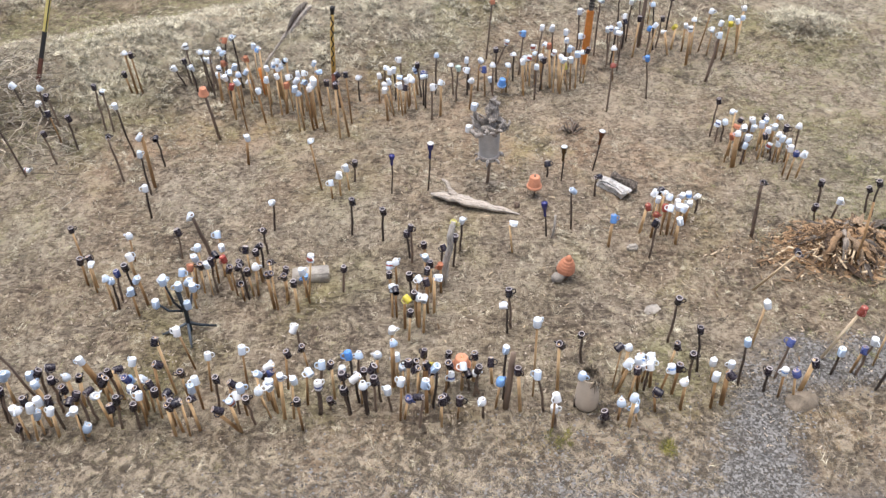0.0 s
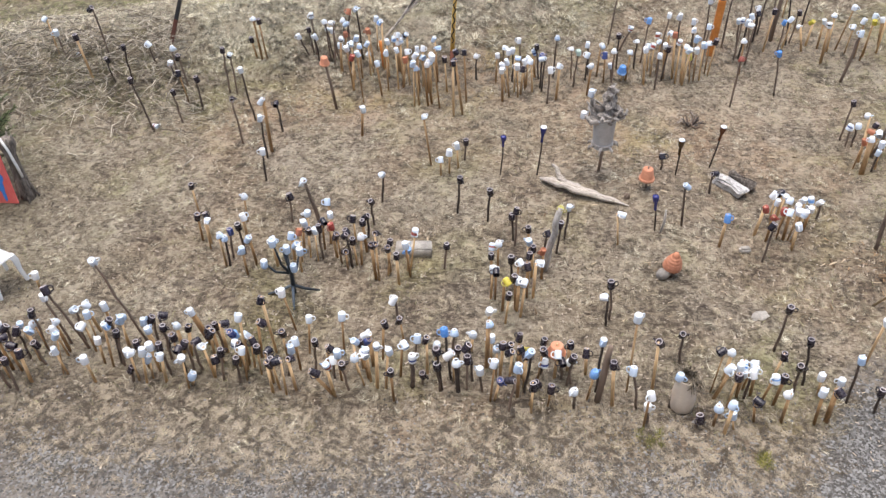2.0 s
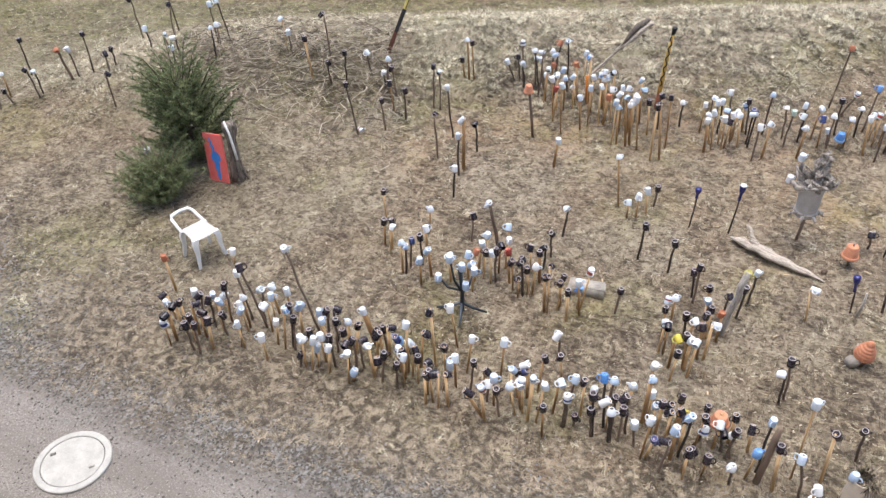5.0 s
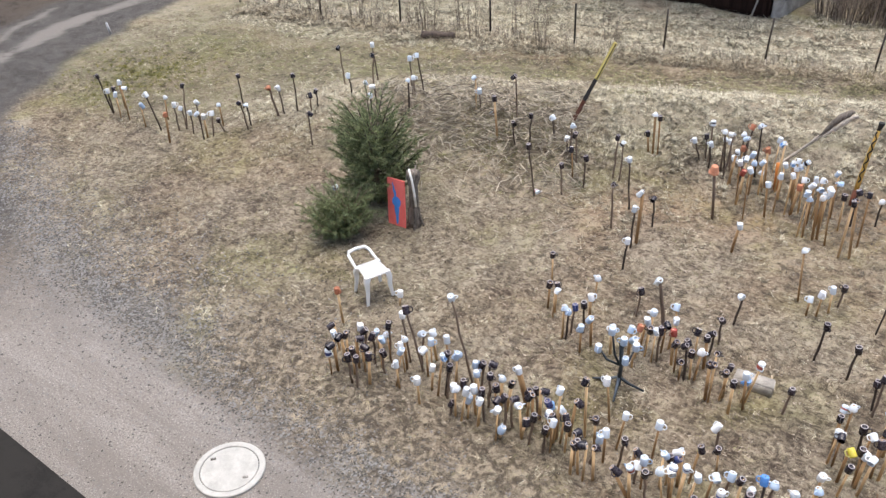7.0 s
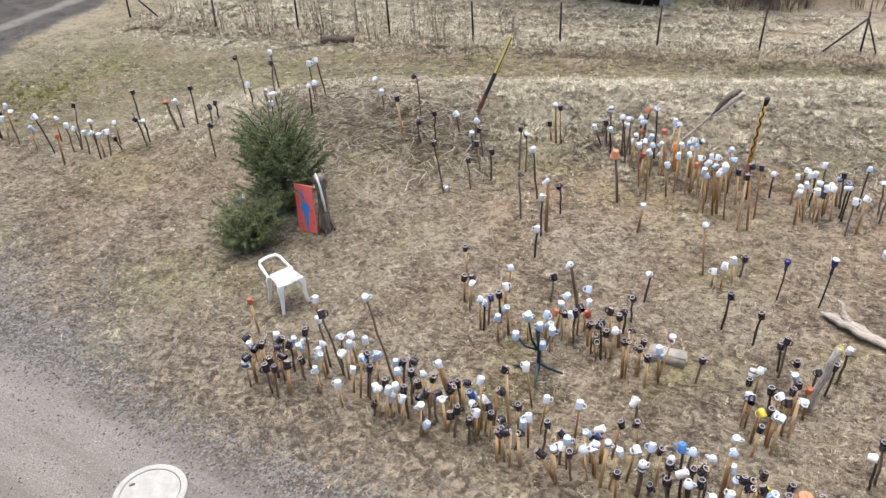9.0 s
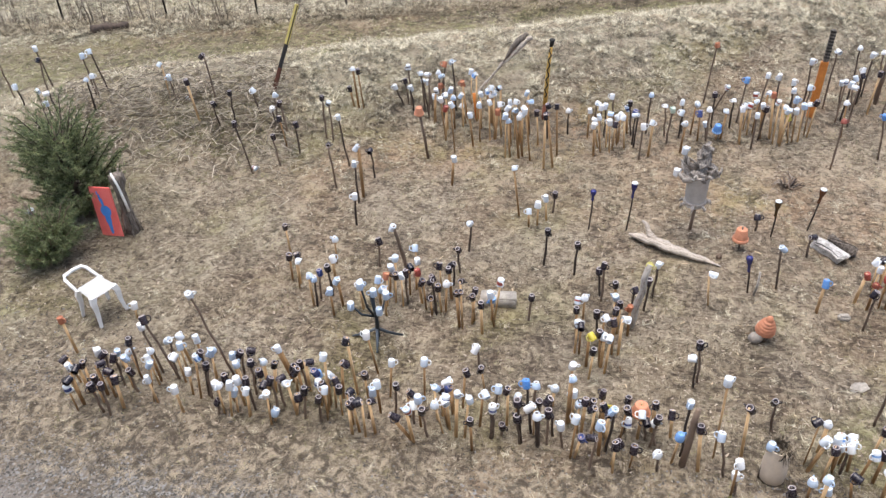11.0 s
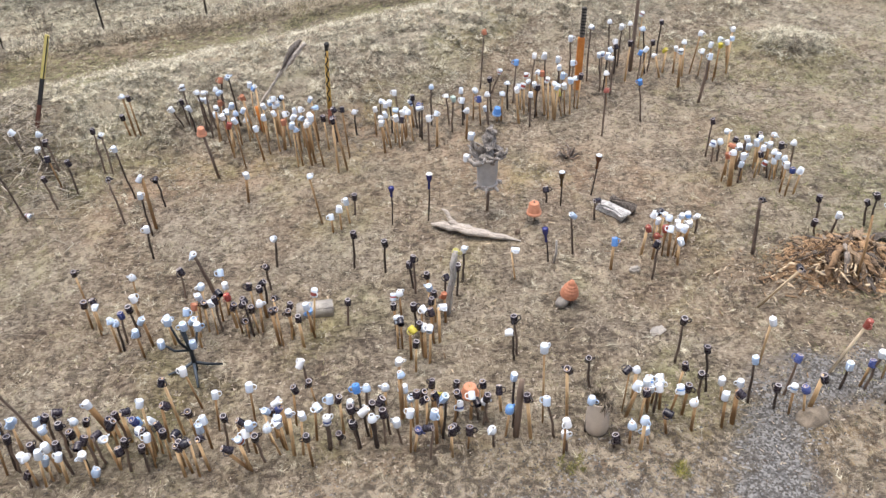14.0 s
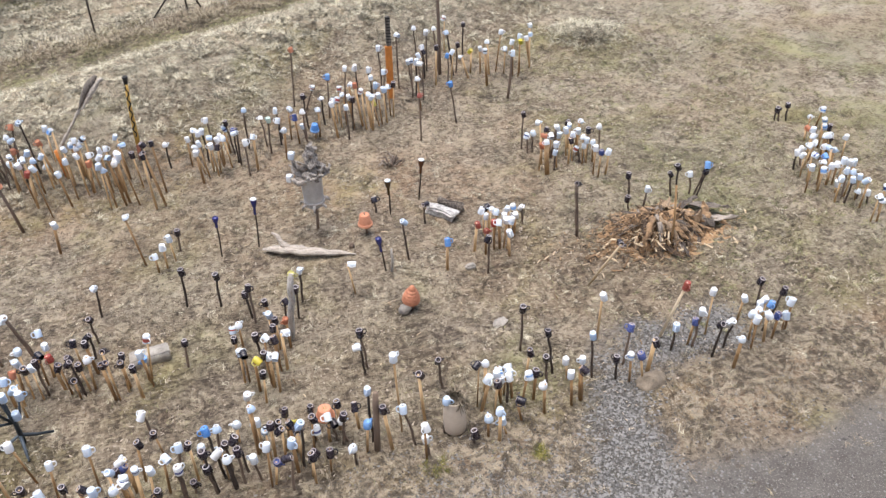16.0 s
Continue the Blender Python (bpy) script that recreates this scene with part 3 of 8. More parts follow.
# ---- the barn and the low cellar beside it ----
def build_barn():
    barn = thing("barn", pose(-10.05, 20.25, 0, 0, 0, -1.0), "dark red-brown boarded barn beyond the fence", "barn")
    part("core", box(bmesh.new(), (8.6, 6.0, 4.6), pose(0, 3.06, 0)), BARN_WOOD, barn, smooth=False)
    boards = []
    for k in range(3):
        bm = box(bmesh.new(), (0.149, 0.028, 4.5), pose(0, 0, 0), 0.004)
        boards.append(roughen(bm, 0.004, 3.0, 3.0 * k))
    meshes = []
    for bm in boards:
        me = bpy.data.meshes.new("board")
        bm.to_mesh(me)
        bm.free()
        me.materials.append(BARN_WOOD)
        meshes.append(me)
    for k in range(56):
        ob = new("board", meshes[k % 3])
        ob.parent = barn
        ob.location = (-4.23 + 0.1525 * k, 0.03 - 0.012 * (k % 2), 0.08 + 0.05 * random.random())
    roof = bmesh.new()
    box(roof, (9.4, 7.2, 0.12), pose(0, 3.0, 4.6, 4, 0, 0))
    part("roof", roof, TILE, barn, smooth=False)
    part("batten", tube(bmesh.new(), [(1.3, -0.06, 1.70), (4.35, -0.06, 0.80)], 0.03, 5), PALE_BOARD, barn, "pale slanting pole")
    part("prop", tube(bmesh.new(), [(3.95, -0.14, 0.0), (4.14, -0.07, 0.98)], 0.022, 5), PALE_BOARD, barn, "pale wooden prop")
    return barn


def build_cellar():
    """The wall that is seen runs away from the drive; the tiled roof slopes down to it."""
    cellar = thing("cellar_hut", pose(-5.50, 20.3, 0, 0, 0, -6), "low white-plastered hut with a clay tile roof", "hut")
    part("wall", box(bmesh.new(), (0.22, 2.3, 0.98), pose(-0.11, 1.15, 0), 0.01), HUT_WALL, cellar, smooth=False)
    for y in (0.32, 1.05):
        part("window", box(bmesh.new(), (0.03, 0.30, 0.32), pose(0.002, y, 0.42), 0.004), GLASS_DARK, cellar, "small dark window", smooth=False)
    slope = pose(0.08, 1.1, 0.93, 0, 45, 0)
    part("roof", box(bmesh.new(), (2.0, 2.6, 0.05), slope @ pose(-1.0, 0, 0), 0.006), TILE, cellar, smooth=False)
    for row in range(12):
        for col in range(15):
            ob = new("tile", TILE_MESH)
            ob.parent = cellar
            ob.matrix_basis = slope @ pose(-0.09 - 0.158 * row, -1.20 + 0.172 * col, 0.054 + 0.004 * (col % 2), 0, 4, 0)
    part("bargeboard", box(bmesh.new(), (2.0, 0.05, 0.10), slope @ pose(-1.0, -1.33, -0.02), 0.006), PALE_BOARD, cellar, smooth=False)
    return cellar


tile_bm = box(bmesh.new(), (0.178, 0.160, 0.020), None, 0.004)
TILE_MESH = bpy.data.meshes.new("tile")
tile_bm.to_mesh(TILE_MESH)
tile_bm.free()
TILE_MESH.materials.append(TILE)
build_barn()
build_cellar()


# ---- bare shrubs and trees ----
def twigs(bm, foot, height, count, spread, radius, rng, forks=3, apart=0.12):
    """Thin bare shoots that rise from one foot and fork."""
    for _ in range(count):
        a, out = rng.uniform(0, 2 * math.pi), rng.uniform(0.1, 1.0) * spread
        h = height * rng.uniform(0.6, 1.1)
        wide = apart * spread * rng.uniform(0.5, 1.0)
        p = [Vector(foot) + Vector((wide * math.cos(a), wide * math.sin(a), -0.03))]
        for s in (0.35, 0.7, 1.0):
            p.append(p[0] + Vector((out * (1 - apart) * s * math.cos(a) + rng.uniform(-0.04, 0.04), out * (1 - apart) * s * math.sin(a) + rng.uniform(-0.04, 0.04), h * s)))
        tube(bm, p, [radius, 0.8 * radius, 0.6 * radius, 0.3 * radius], 4, False)
        for _ in range(forks):
            s = rng.uniform(0.3, 0.9)
            q = p[1].lerp(p[3], s)
            tip = q + Vector((rng.uniform(-0.25, 0.25) * spread, rng.uniform(-0.25, 0.25) * spread, h * rng.uniform(0.12, 0.35)))
            tube(bm, [q, q.lerp(tip, 0.5) + Vector((0.01, 0.01, 0.0)), tip], [0.5 * radius, 0.4 * radius, 0.2 * radius], 3, False)
    return bm


rng = random.Random(5)
for x, y, h, n, s in ((-12.17, 15.07, 1.25, 26, 0.65), (-10.99, 15.36, 1.05, 16, 0.5), (-9.39, 15.69, 0.95, 28, 0.6), (-13.57, 14.58, 1.0, 18, 0.6), (-14.76, 14.29, 0.8, 16, 0.6), (-7.9, 16.14, 0.6, 10, 0.4), (-5.78, 17.96, 0.55, 10, 0.4), (-14.33, 14.93, 1.2, 14, 0.5), (-12.75, 15.3, 1.1, 18, 0.5), (-11.6, 15.75, 1.2, 18, 0.5), (-10.2, 16.0, 1.0, 14, 0.5), (-15.6, 14.7, 1.1, 14, 0.5), (-16.6, 14.5, 0.9, 14, 0.5), (-8.3, 16.9, 0.8, 10, 0.4)):
    shrub = part("shrub", twigs(bmesh.new(), (x, y, float(ground_height(x, y))), 1.15 * h, int(0.62 * n), 0.8 * s, 0.0065, rng, 3, 0.42), TWIG)
    tagged(shrub, "leafless brown shrub by the wire fence", "shrub", "shrubs along the fence")
for x, y, h, n, s in ((-4.62, 21.25, 1.0, 44, 0.6), (-4.1, 20.95, 0.7, 40, 0.6), (-3.55, 21.3, 1.1, 44, 0.7), (-4.1, 23.0, 1.6, 60, 0.9), (-3.1, 21.9, 1.2, 60, 1.1), (-2.88, 21.59, 1.4, 60, 1.2), (-3.6, 23.63, 2.6, 60, 1.5), (-2.1, 23.15, 1.8, 60, 1.4), (-1.05, 22.46, 1.4, 50, 1.3), (-3.6, 22.6, 1.3, 60, 1.1)):
    shrub = part("thicket", twigs(bmesh.new(), (x, y, 0), 1.15 * h, int(1.3 * n), s, 0.010, rng, 7, 0.5), TWIG)
    tagged(shrub, "dense leafless thicket beside the low hut", "thicket", "thickets by the hut")
for x, y, h in ((-26.77, 12.04, 5.5), (-25.87, 13.46, 4.5), (-25.83, 14.32, 4.5), (-26.51, 12.75, 5.0), (-28.71, 11.3, 6.0), (-27.25, 15, 5.5), (-25.93, 18.28, 5.0), (-29.89, 14.7, 6.5), (-24.41, 22.84, 6.0), (-30.43, 9.18, 6.0), (-25.6, 15.6, 4.5), (-27.9, 17.4, 6.0), (-23.9, 25.5, 6.0), (-31.5, 12.6, 7.0)):
    tree = thing("bare_tree", pose(x, y, 0), "leafless dark tree beyond the lane", "tree", "trees beyond the lane")
    part("trunk", tube(bmesh.new(), [(0, 0, -0.1), (0.05, 0.03, 0.3 * h), (-0.1, 0.1, 0.7 * h), (0, 0.1, h)], [0.17, 0.13, 0.08, 0.03], 8), BARK, tree)
    crown = bmesh.new()
    for k in range(14):
        z = h * rng.uniform(0.06, 0.85)
        a, out = rng.uniform(0, 6.28), h * rng.uniform(0.15, 0.35)
        tip = Vector((out * math.cos(a), out * math.sin(a), z + 0.5 * out))
        tube(crown, [(0, 0, z), Vector((0, 0, z)).lerp(tip, 0.5) + Vector((0, 0, 0.1)), tip], [0.045, 0.03, 0.01], 5, False)
        twigs(crown, Vector((0, 0, z)).lerp(tip, 0.6), 0.8, 5, 0.6, 0.01, rng, 3)
    part("crown", crown, BARK, tree)
for x, y, h in ((-28.5, 8.0, 1.5), (-28.9, 9.8, 1.7), (-28.4, 11.9, 1.6), (-28.1, 13.4, 1.8), (-27.6, 14.9, 1.7), (-27.3, 16.9, 1.7), (-26.6, 18.6, 1.7), (-25.9, 20.4, 1.8), (-25.6, 22.2, 1.8), (-25.4, 24.6, 2.0), (-29.6, 15.8, 2.4), (-30.4, 11.4, 2.4)):
    bush = part("thicket", twigs(bmesh.new(), (x, y, 0), h, 90, 1.5, 0.013, rng, 6, 0.5), BARK)
    tagged(bush, "dark leafless thicket at the edge of the wood", "thicket", "thickets beyond the lane")
for x, y in ((-25.84, 10.62), (-25.41, 13.57), (-24.31, 16.18), (-23.45, 18.81), (-27.54, 9.05), (-24.26, 20.55), (-26.58, 16.19), (-24.9, 12.0), (-26.1, 11.7), (-25.2, 17.6), (-24.0, 22.6), (-27.2, 12.9), (-26.6, 14.3), (-25.4, 15.0), (-28.3, 10.6)):
    bush = part("undergrowth", twigs(bmesh.new(), (x, y, 0), 0.95, 70, 1.2, 0.008, rng, 5, 0.45), TWIG)
    tagged(bush, "brown leafless undergrowth on the verge of the lane", "undergrowth", "undergrowth along the lane")


# ---- what lies along the fence ----
def fallen_log(a, b, r, label):
    way = Vector(b) - Vector(a)
    log = part("fallen_log", limb([Vector(a) * 0, way * 0.35, way * 0.7, way], [r, 1.05 * r, 0.95 * r, 0.9 * r], 16, 10, 0.25, 6.0, r), BARK)
    log.location = a
    tagged(log, label, "log")


fallen_log((-12.03, 14.66, 0.07), (-11.3, 14.96, 0.08), 0.085, "thick dark rotten log lying by the fence")
g = np.random.default_rng(15)
n = 9000
way = g.normal(size=(n, 3))
way[:, 2] = np.abs(way[:, 2])
way /= np.linalg.norm(way, axis=1)[:, None]
lumps = 0.8 + 0.2 * np.sin(5 * way[:, 0] + 2) * np.cos(6 * way[:, 1]) + 0.12 * np.sin(11 * way[:, 2] + 9 * way[:, 0])
centre = way * (lumps * g.uniform(0.7, 1.0, n))[:, None] * np.array([1.25, 0.9, 0.62])
side, up = g.normal(size=(n, 3)), g.normal(size=(n, 3))
side *= 0.028 / np.linalg.norm(side, axis=1)[:, None]
up *= 0.05 / np.linalg.norm(up, axis=1)[:, None]
leaves = np.stack([centre - up, centre + side, centre + up, centre - side], 1).reshape(-1, 3)
# A made-up leafy mound in place of the flat mossy lawn.
bush = thing("moss_lawn_mound", pose(-15.3, 20.6, 0), "low olive green mound standing in for mossy lawn beside the barn", "bush")
leaf_mass = many_mesh("leaves", leaves, (4 * np.arange(n)[:, None] + np.arange(4)[None]), MOSS_BRIGHT, "", "")
del leaf_mass["kind"]
leaf_mass.parent = bush
part("stems", twigs(bmesh.new(), (0, 0, 0), 0.45, 24, 0.7, 0.015, rng, 3), BARK, bush)


# ---- the young pine ----
def pine(x, y, height, spread, count, seed, label, lean=(0.0, 0.0)):
    """A young pine: limbs that curve up like plumes, set with shoots that bristle with long needles."""
    r = random.Random(seed)
    tree = thing("pine_tree", pose(x, y, float(ground_height(x, y))), label, "tree")
    axis = lambda s: Vector((lean[0] * s, lean[1] * s, height * s))
    part("trunk", tube(bmesh.new(), [axis(0) - Vector((0, 0, 0.05)), axis(0.4), axis(0.95)], [0.05, 0.035, 0.012], 7), BARK, tree)
    wood, shoots = bmesh.new(), []
    for k in range(count):
        s = (k + 0.5) / count
        a = 2.4 * k + r.uniform(-0.3, 0.3)
        out = spread * min(1.0, 0.62 + 1.3 * s) * (1 - 0.62 * max(0.0, s - 0.35) ** 1.2) * r.choice((0.7, 0.9, 1.0, 1.12))
        foot = axis(0.04 + 0.80 * s)
        flat = Vector((math.cos(a), math.sin(a), 0))
        rise = out * (0.15 + 0.75 * s)
        mid = foot + flat * 0.55 * out + Vector((0, 0, 0.25 * rise))
        tip = foot + flat * out + Vector((0, 0, rise + 0.06))
        tube(wood, [foot, mid, tip], [0.014, 0.010, 0.005], 5, False)
        side = Vector((-flat.y, flat.x, 0))
        n = max(4, int(out / 0.075))
        for j in range(n + 1):
            q = 0.22 + 0.78 * j / n
            at = foot.lerp(mid, q / 0.5) if q < 0.5 else mid.lerp(tip, (q - 0.5) / 0.5)
            for hand in ((-1, 1) if j < n else (0,)):
                way = (flat * r.uniform(0.7, 1.1) + side * hand * r.uniform(0.5, 1.0) + Vector((0, 0, r.uniform(0.25, 0.9)))).normalized()
                shoots.append((at, way, r.uniform(0.11, 0.20) if hand else r.uniform(0.18, 0.26)))
    for _ in range(7):
        shoots.append((axis(0.84), Vector((r.uniform(-0.6, 0.6), r.uniform(-0.6, 0.6), 1)).normalized(), r.uniform(0.2, 0.3)))
    for at, way, size in shoots:
        tube(wood, [at, at + way * size * 0.9], [0.005, 0.003], 3, False)
    part("branch_work", wood, BARK, tree)
    g = np.random.default_rng(seed)
    per = 44
    at, way = (np.repeat(np.array([tuple(q[i]) for q in shoots]), per, 0) for i in (0, 1))
    size = np.repeat(np.array([q[2] for q in shoots]), per)
    n = len(at)
    p = at + way * (size * g.uniform(0.05, 1.0, n))[:, None]
    d = way * g.uniform(0.7, 1.6, n)[:, None] + g.normal(size=(n, 3)) * 0.75
    d /= np.linalg.norm(d, axis=1)[:, None]
    w = np.cross(d, g.normal(size=(n, 3)))
    w *= 0.0042 / np.linalg.norm(w, axis=1)[:, None]
    verts = np.stack([p - w, p + w, p + d * g.uniform(0.06, 0.095, n)[:, None]], 1).reshape(-1, 3)
    crown = many_mesh("crown", verts, 3 * np.arange(n)[:, None] + np.arange(3)[None], NEEDLE, "", "")
    del crown["kind"]
    crown.parent = tree
    return tree


pine(-7.87, 8.24, 1.54, 0.60, 76, 2, "bushy young green pine tree in dry grass", (-0.10, 0.05))
pine(-7.78, 7.17, 0.50, 0.43, 46, 7, "low green pine sapling at the foot of a larger pine", (0.08, 0.22))


# ---- the painted board on its stump ----
def sign_board():
    m = pose(-7.18, 7.85, 0.03, -9, -7, -4.8)
    sign = thing("painted_board", m, "red painted board with a blue figure, leaning on a stump", "sign")
    part("board", box(bmesh.new(), (0.365, 0.022, 0.735), None, 0.003), RED_BOARD, sign, smooth=False)
    figure = bmesh.new()
    for cx, cz, rx, rz in ((0.01, 0.38, 0.092, 0.088), (0.015, 0.27, 0.05, 0.12), (0.02, 0.14, 0.03, 0.11), (-0.015, 0.50, 0.024, 0.07), (-0.04, 0.58, 0.020, 0.06), (-0.06, 0.65, 0.012, 0.03)):
        ring = [figure.verts.new((cx + rx * math.cos(a), -0.0135 - 0.0004 * cz, cz + rz * math.sin(a))) for a in (2 * math.pi * k / 20 for k in range(20))]
        figure.faces.new(ring)
    part("figure", figure, BLUE_PAINT, sign, "blue painted figure", smooth=False)
    stump = thing("stump_post", pose(-6.98, 8.03, 0), "weathered grey tree stump standing upright", "stump")
    body = lathe(bmesh.new(), [(0.0, -0.05), (0.10, -0.05), (0.08, 0.1), (0.066, 0.35), (0.07, 0.7), (0.095, 0.86), (0.10, 0.92), (0.05, 0.955), (0, 0.93)], 16, 0.4)
    part("trunk", roughen(body, 0.03, 9.0), STUMP_WOOD, stump)
    for a in (0.4, 1.4, 2.4, 3.3, 4.2, 5.3):
        part("root", limb([(0.06 * math.cos(a), 0.06 * math.sin(a), 0.34), (0.09 * math.cos(a), 0.09 * math.sin(a), 0.12), (0.15 * math.cos(a), 0.15 * math.sin(a), -0.02)], [0.022, 0.022, 0.010], 8, 6, 0.8, 9.0, a), STUMP_WOOD, stump)
    for a in (0.3, 1.7, 2.9, 4.4, 5.6):
        part("splinter", limb([(0.05 * math.cos(a), 0.05 * math.sin(a), 0.80), (0.085 * math.cos(a), 0.085 * math.sin(a), 0.93), (0.10 * math.cos(a), 0.10 * math.sin(a), 0.99)], [0.02, 0.018, 0.006], 6, 6, 0.8, 9.0, a), STUMP_WOOD, stump)
    stick = part("birch_stick", tube(bmesh.new(), [(-6.86, 7.93, 0.43), (-6.88, 7.93, 0.62), (-6.91, 7.93, 0.84), (-6.97, 7.94, 1.02)], [0.017, 0.019, 0.018, 0.016], 8), BIRCH)
    tagged(stick, "white peeled birch stick leaning on a stump", "stick")


sign_board()


# ---- the plastic chair ----
def plastic_chair(m):
    chair = thing("plastic_chair", m, "white moulded plastic garden armchair", "chair")
    seat = bmesh.new()
    n = 8
    grid = [[seat.verts.new((0.335 * (i / n - 0.5) * (1.06 - 0.12 * j / n), 0.345 * (j / n - 0.5), 0.42 - 0.018 * math.sin(math.pi * i / n) * math.sin(math.pi * j / n) - (0.03 * (1 - j / n * 4) if j < 2 else 0) * 0.4)) for j in range(n + 1)] for i in range(n + 1)]
    for i in range(n):
        for j in range(n):
            seat.faces.new((grid[i][j], grid[i + 1][j], grid[i + 1][j + 1], grid[i][j + 1]))
    bmesh.ops.solidify(seat, geom=list(seat.faces), thickness=0.02)
    part("seat", seat, PLASTIC, chair)
    for sx, sy in ((-1, -1), (1, -1), (-1, 1), (1, 1)):
        leg = bmesh.new()
        top, foot = Vector((0.14 * sx, 0.14 * sy, 0.42)), Vector((0.19 * sx, 0.19 * sy, 0.0))
        for s, w in ((0, 0.044), (0.18, 0.034), (0.5, 0.025), (1, 0.017)):
            c = top.lerp(foot, s) + Vector((0.02 * sx, 0.012 * sy, 0)) * math.sin(math.pi * min(1, 2.2 * s))
            for a, b in ((-1, -1), (1, -1), (1, 1), (-1, 1)):
                leg.verts.new((c.x + a * w, c.y + b * w * 0.6, c.z))
        leg.verts.ensure_lookup_table()
        for k in (0, 4, 8):
            for j in range(4):
                leg.faces.new([leg.verts[q] for q in (k + j, k + (j + 1) % 4, k + 4 + (j + 1) % 4, k + 4 + j)])
        leg.faces.new([leg.verts[q] for q in (0, 1, 2, 3)])
        leg.faces.new([leg.verts[q] for q in (12, 13, 14, 15)])
        part("leg", leg, PLASTIC, chair, smooth=False)
    hoop = [(-0.165, 0.15, 0.40), (-0.16, 0.26, 0.425), (-0.15, 0.40, 0.46), (-0.12, 0.455, 0.475), (0, 0.468, 0.48), (0.12, 0.455, 0.475), (0.15, 0.40, 0.46), (0.16, 0.26, 0.425), (0.165, 0.15, 0.40)]
    part("back_frame", tube(bmesh.new(), hoop, [0.019, 0.021, 0.023, 0.025, 0.025, 0.025, 0.023, 0.021, 0.019], 8), PLASTIC, chair)
    return chair


plastic_chair(pose(-6.36, 6.36, 0.0, 0, 0, 68))


# ---- the shaft cover in the drive ----
def shaft_cover():
    cover = thing("shaft_cover", pose(-5.60, 3.15, 0.0, 0, 0, 20) @ Matrix.Scale(0.95, 4), "round pale concrete shaft cover set in the gravel drive", "manhole cover")
    part("rim", lathe(bmesh.new(), [(0.325, -0.02), (0.325, 0.028), (0.335, 0.034), (0.385, 0.034), (0.395, 0.026), (0.395, -0.02)], 56), CONCRETE, cover, smooth=False)
    part("lid", lathe(bmesh.new(), [(0, -0.01), (0.319, -0.01), (0.319, 0.024), (0.312, 0.031), (0, 0.034)], 56), CONCRETE, cover, smooth=False)
    part("gap", lathe(bmesh.new(), [(0.318, 0.012), (0.326, 0.012)], 56), FELT, cover)
    for x, y in ((-0.24, 0.07), (0.23, -0.06)):
        part("lifting_hole", box(bmesh.new(), (0.06, 0.035, 0.006), pose(x, y, 0.032, 0, 0, 30), 0.002), GREY_WOOD, cover, "worn grey lifting slot")


shaft_cover()


# ---- poles, posts and planks ----
def striped_pole():
    m = upright(-6.31, 11.60, 0.5, 0.41, 1.44)
    pole = thing("striped_pole", m, "leaning pole painted yellow, black and rust red", "pole")
    for a, b, mat in ((-0.1, 0.46, RUST), (0.46, 0.88, BLACK), (0.88, 1.56, YELLOW)):
        part("section", box(bmesh.new(), (0.06, 0.045, b - a), pose(0, 0, a), 0.006), mat, pole, smooth=False)
    part("stripe", box(bmesh.new(), (0.015, 0.002, 0.66), pose(0.021, -0.0245, 0.89), 0), BLACK, pole, smooth=False)


def snake_post():
    m = upright(-1.80, 12.15, 0.10, 0.0, 1.0)
    post = thing("snake_post", m, "ochre wooden post with a painted black snake line", "post")
    part("post", roughen(tube(bmesh.new(), [(0.03, 0, 0.26), (0.02, 0, 0.55), (-0.01, 0, 0.95), (0.0, 0, 1.28)], [0.038, 0.036, 0.030, 0.024], 10), 0.010, 5.0), OCHRE, post)
    line = bmesh.new()
    pts = [(0.015 - 0.02 * k / 40 + 0.018 * math.sin(0.8 * k), -0.037 + 0.010 * k / 40 - 0.004 * math.cos(0.8 * k), 0.42 + 0.0215 * k) for k in range(40)]
    tube(line, pts, 0.0105, 5)
    part("snake", line, BLACK, post, "black painted wavy line")
    part("foot_paint", tube(bmesh.new(), [(0.05, 0, -0.1), (0.03, 0, 0.28)], 0.040, 10), RUST, post, "rust red foot of the post")
    part("cap", roughen(lathe(bmesh.new(), [(0, 1.26), (0.026, 1.26), (0.034, 1.34), (0.046, 1.39), (0.038, 1.40), (0, 1.37)], 10), 0.01, 9.0), BLACK, post)


def orange_post():
    m = upright(2.48, 13.1, 0.03, 0.0, 1.4)
    post = thing("orange_post", m, "flat orange post with black bands round its top", "post")
    part("post", box(bmesh.new(), (0.115, 0.06, 1.08), pose(0, 0, -0.1), 0.01), ORANGE, post, smooth=False)
    part("top", box(bmesh.new(), (0.075, 0.05, 0.52), pose(0.005, 0, 0.98), 0.008), GREY_WOOD, post, smooth=False)
    for k in range(9):
        part("band", box(bmesh.new(), (0.082, 0.057, 0.026), pose(0.005, 0, 1.04 + 0.052 * k, 0, 6, 0), 0.003), BLACK, post, smooth=False)


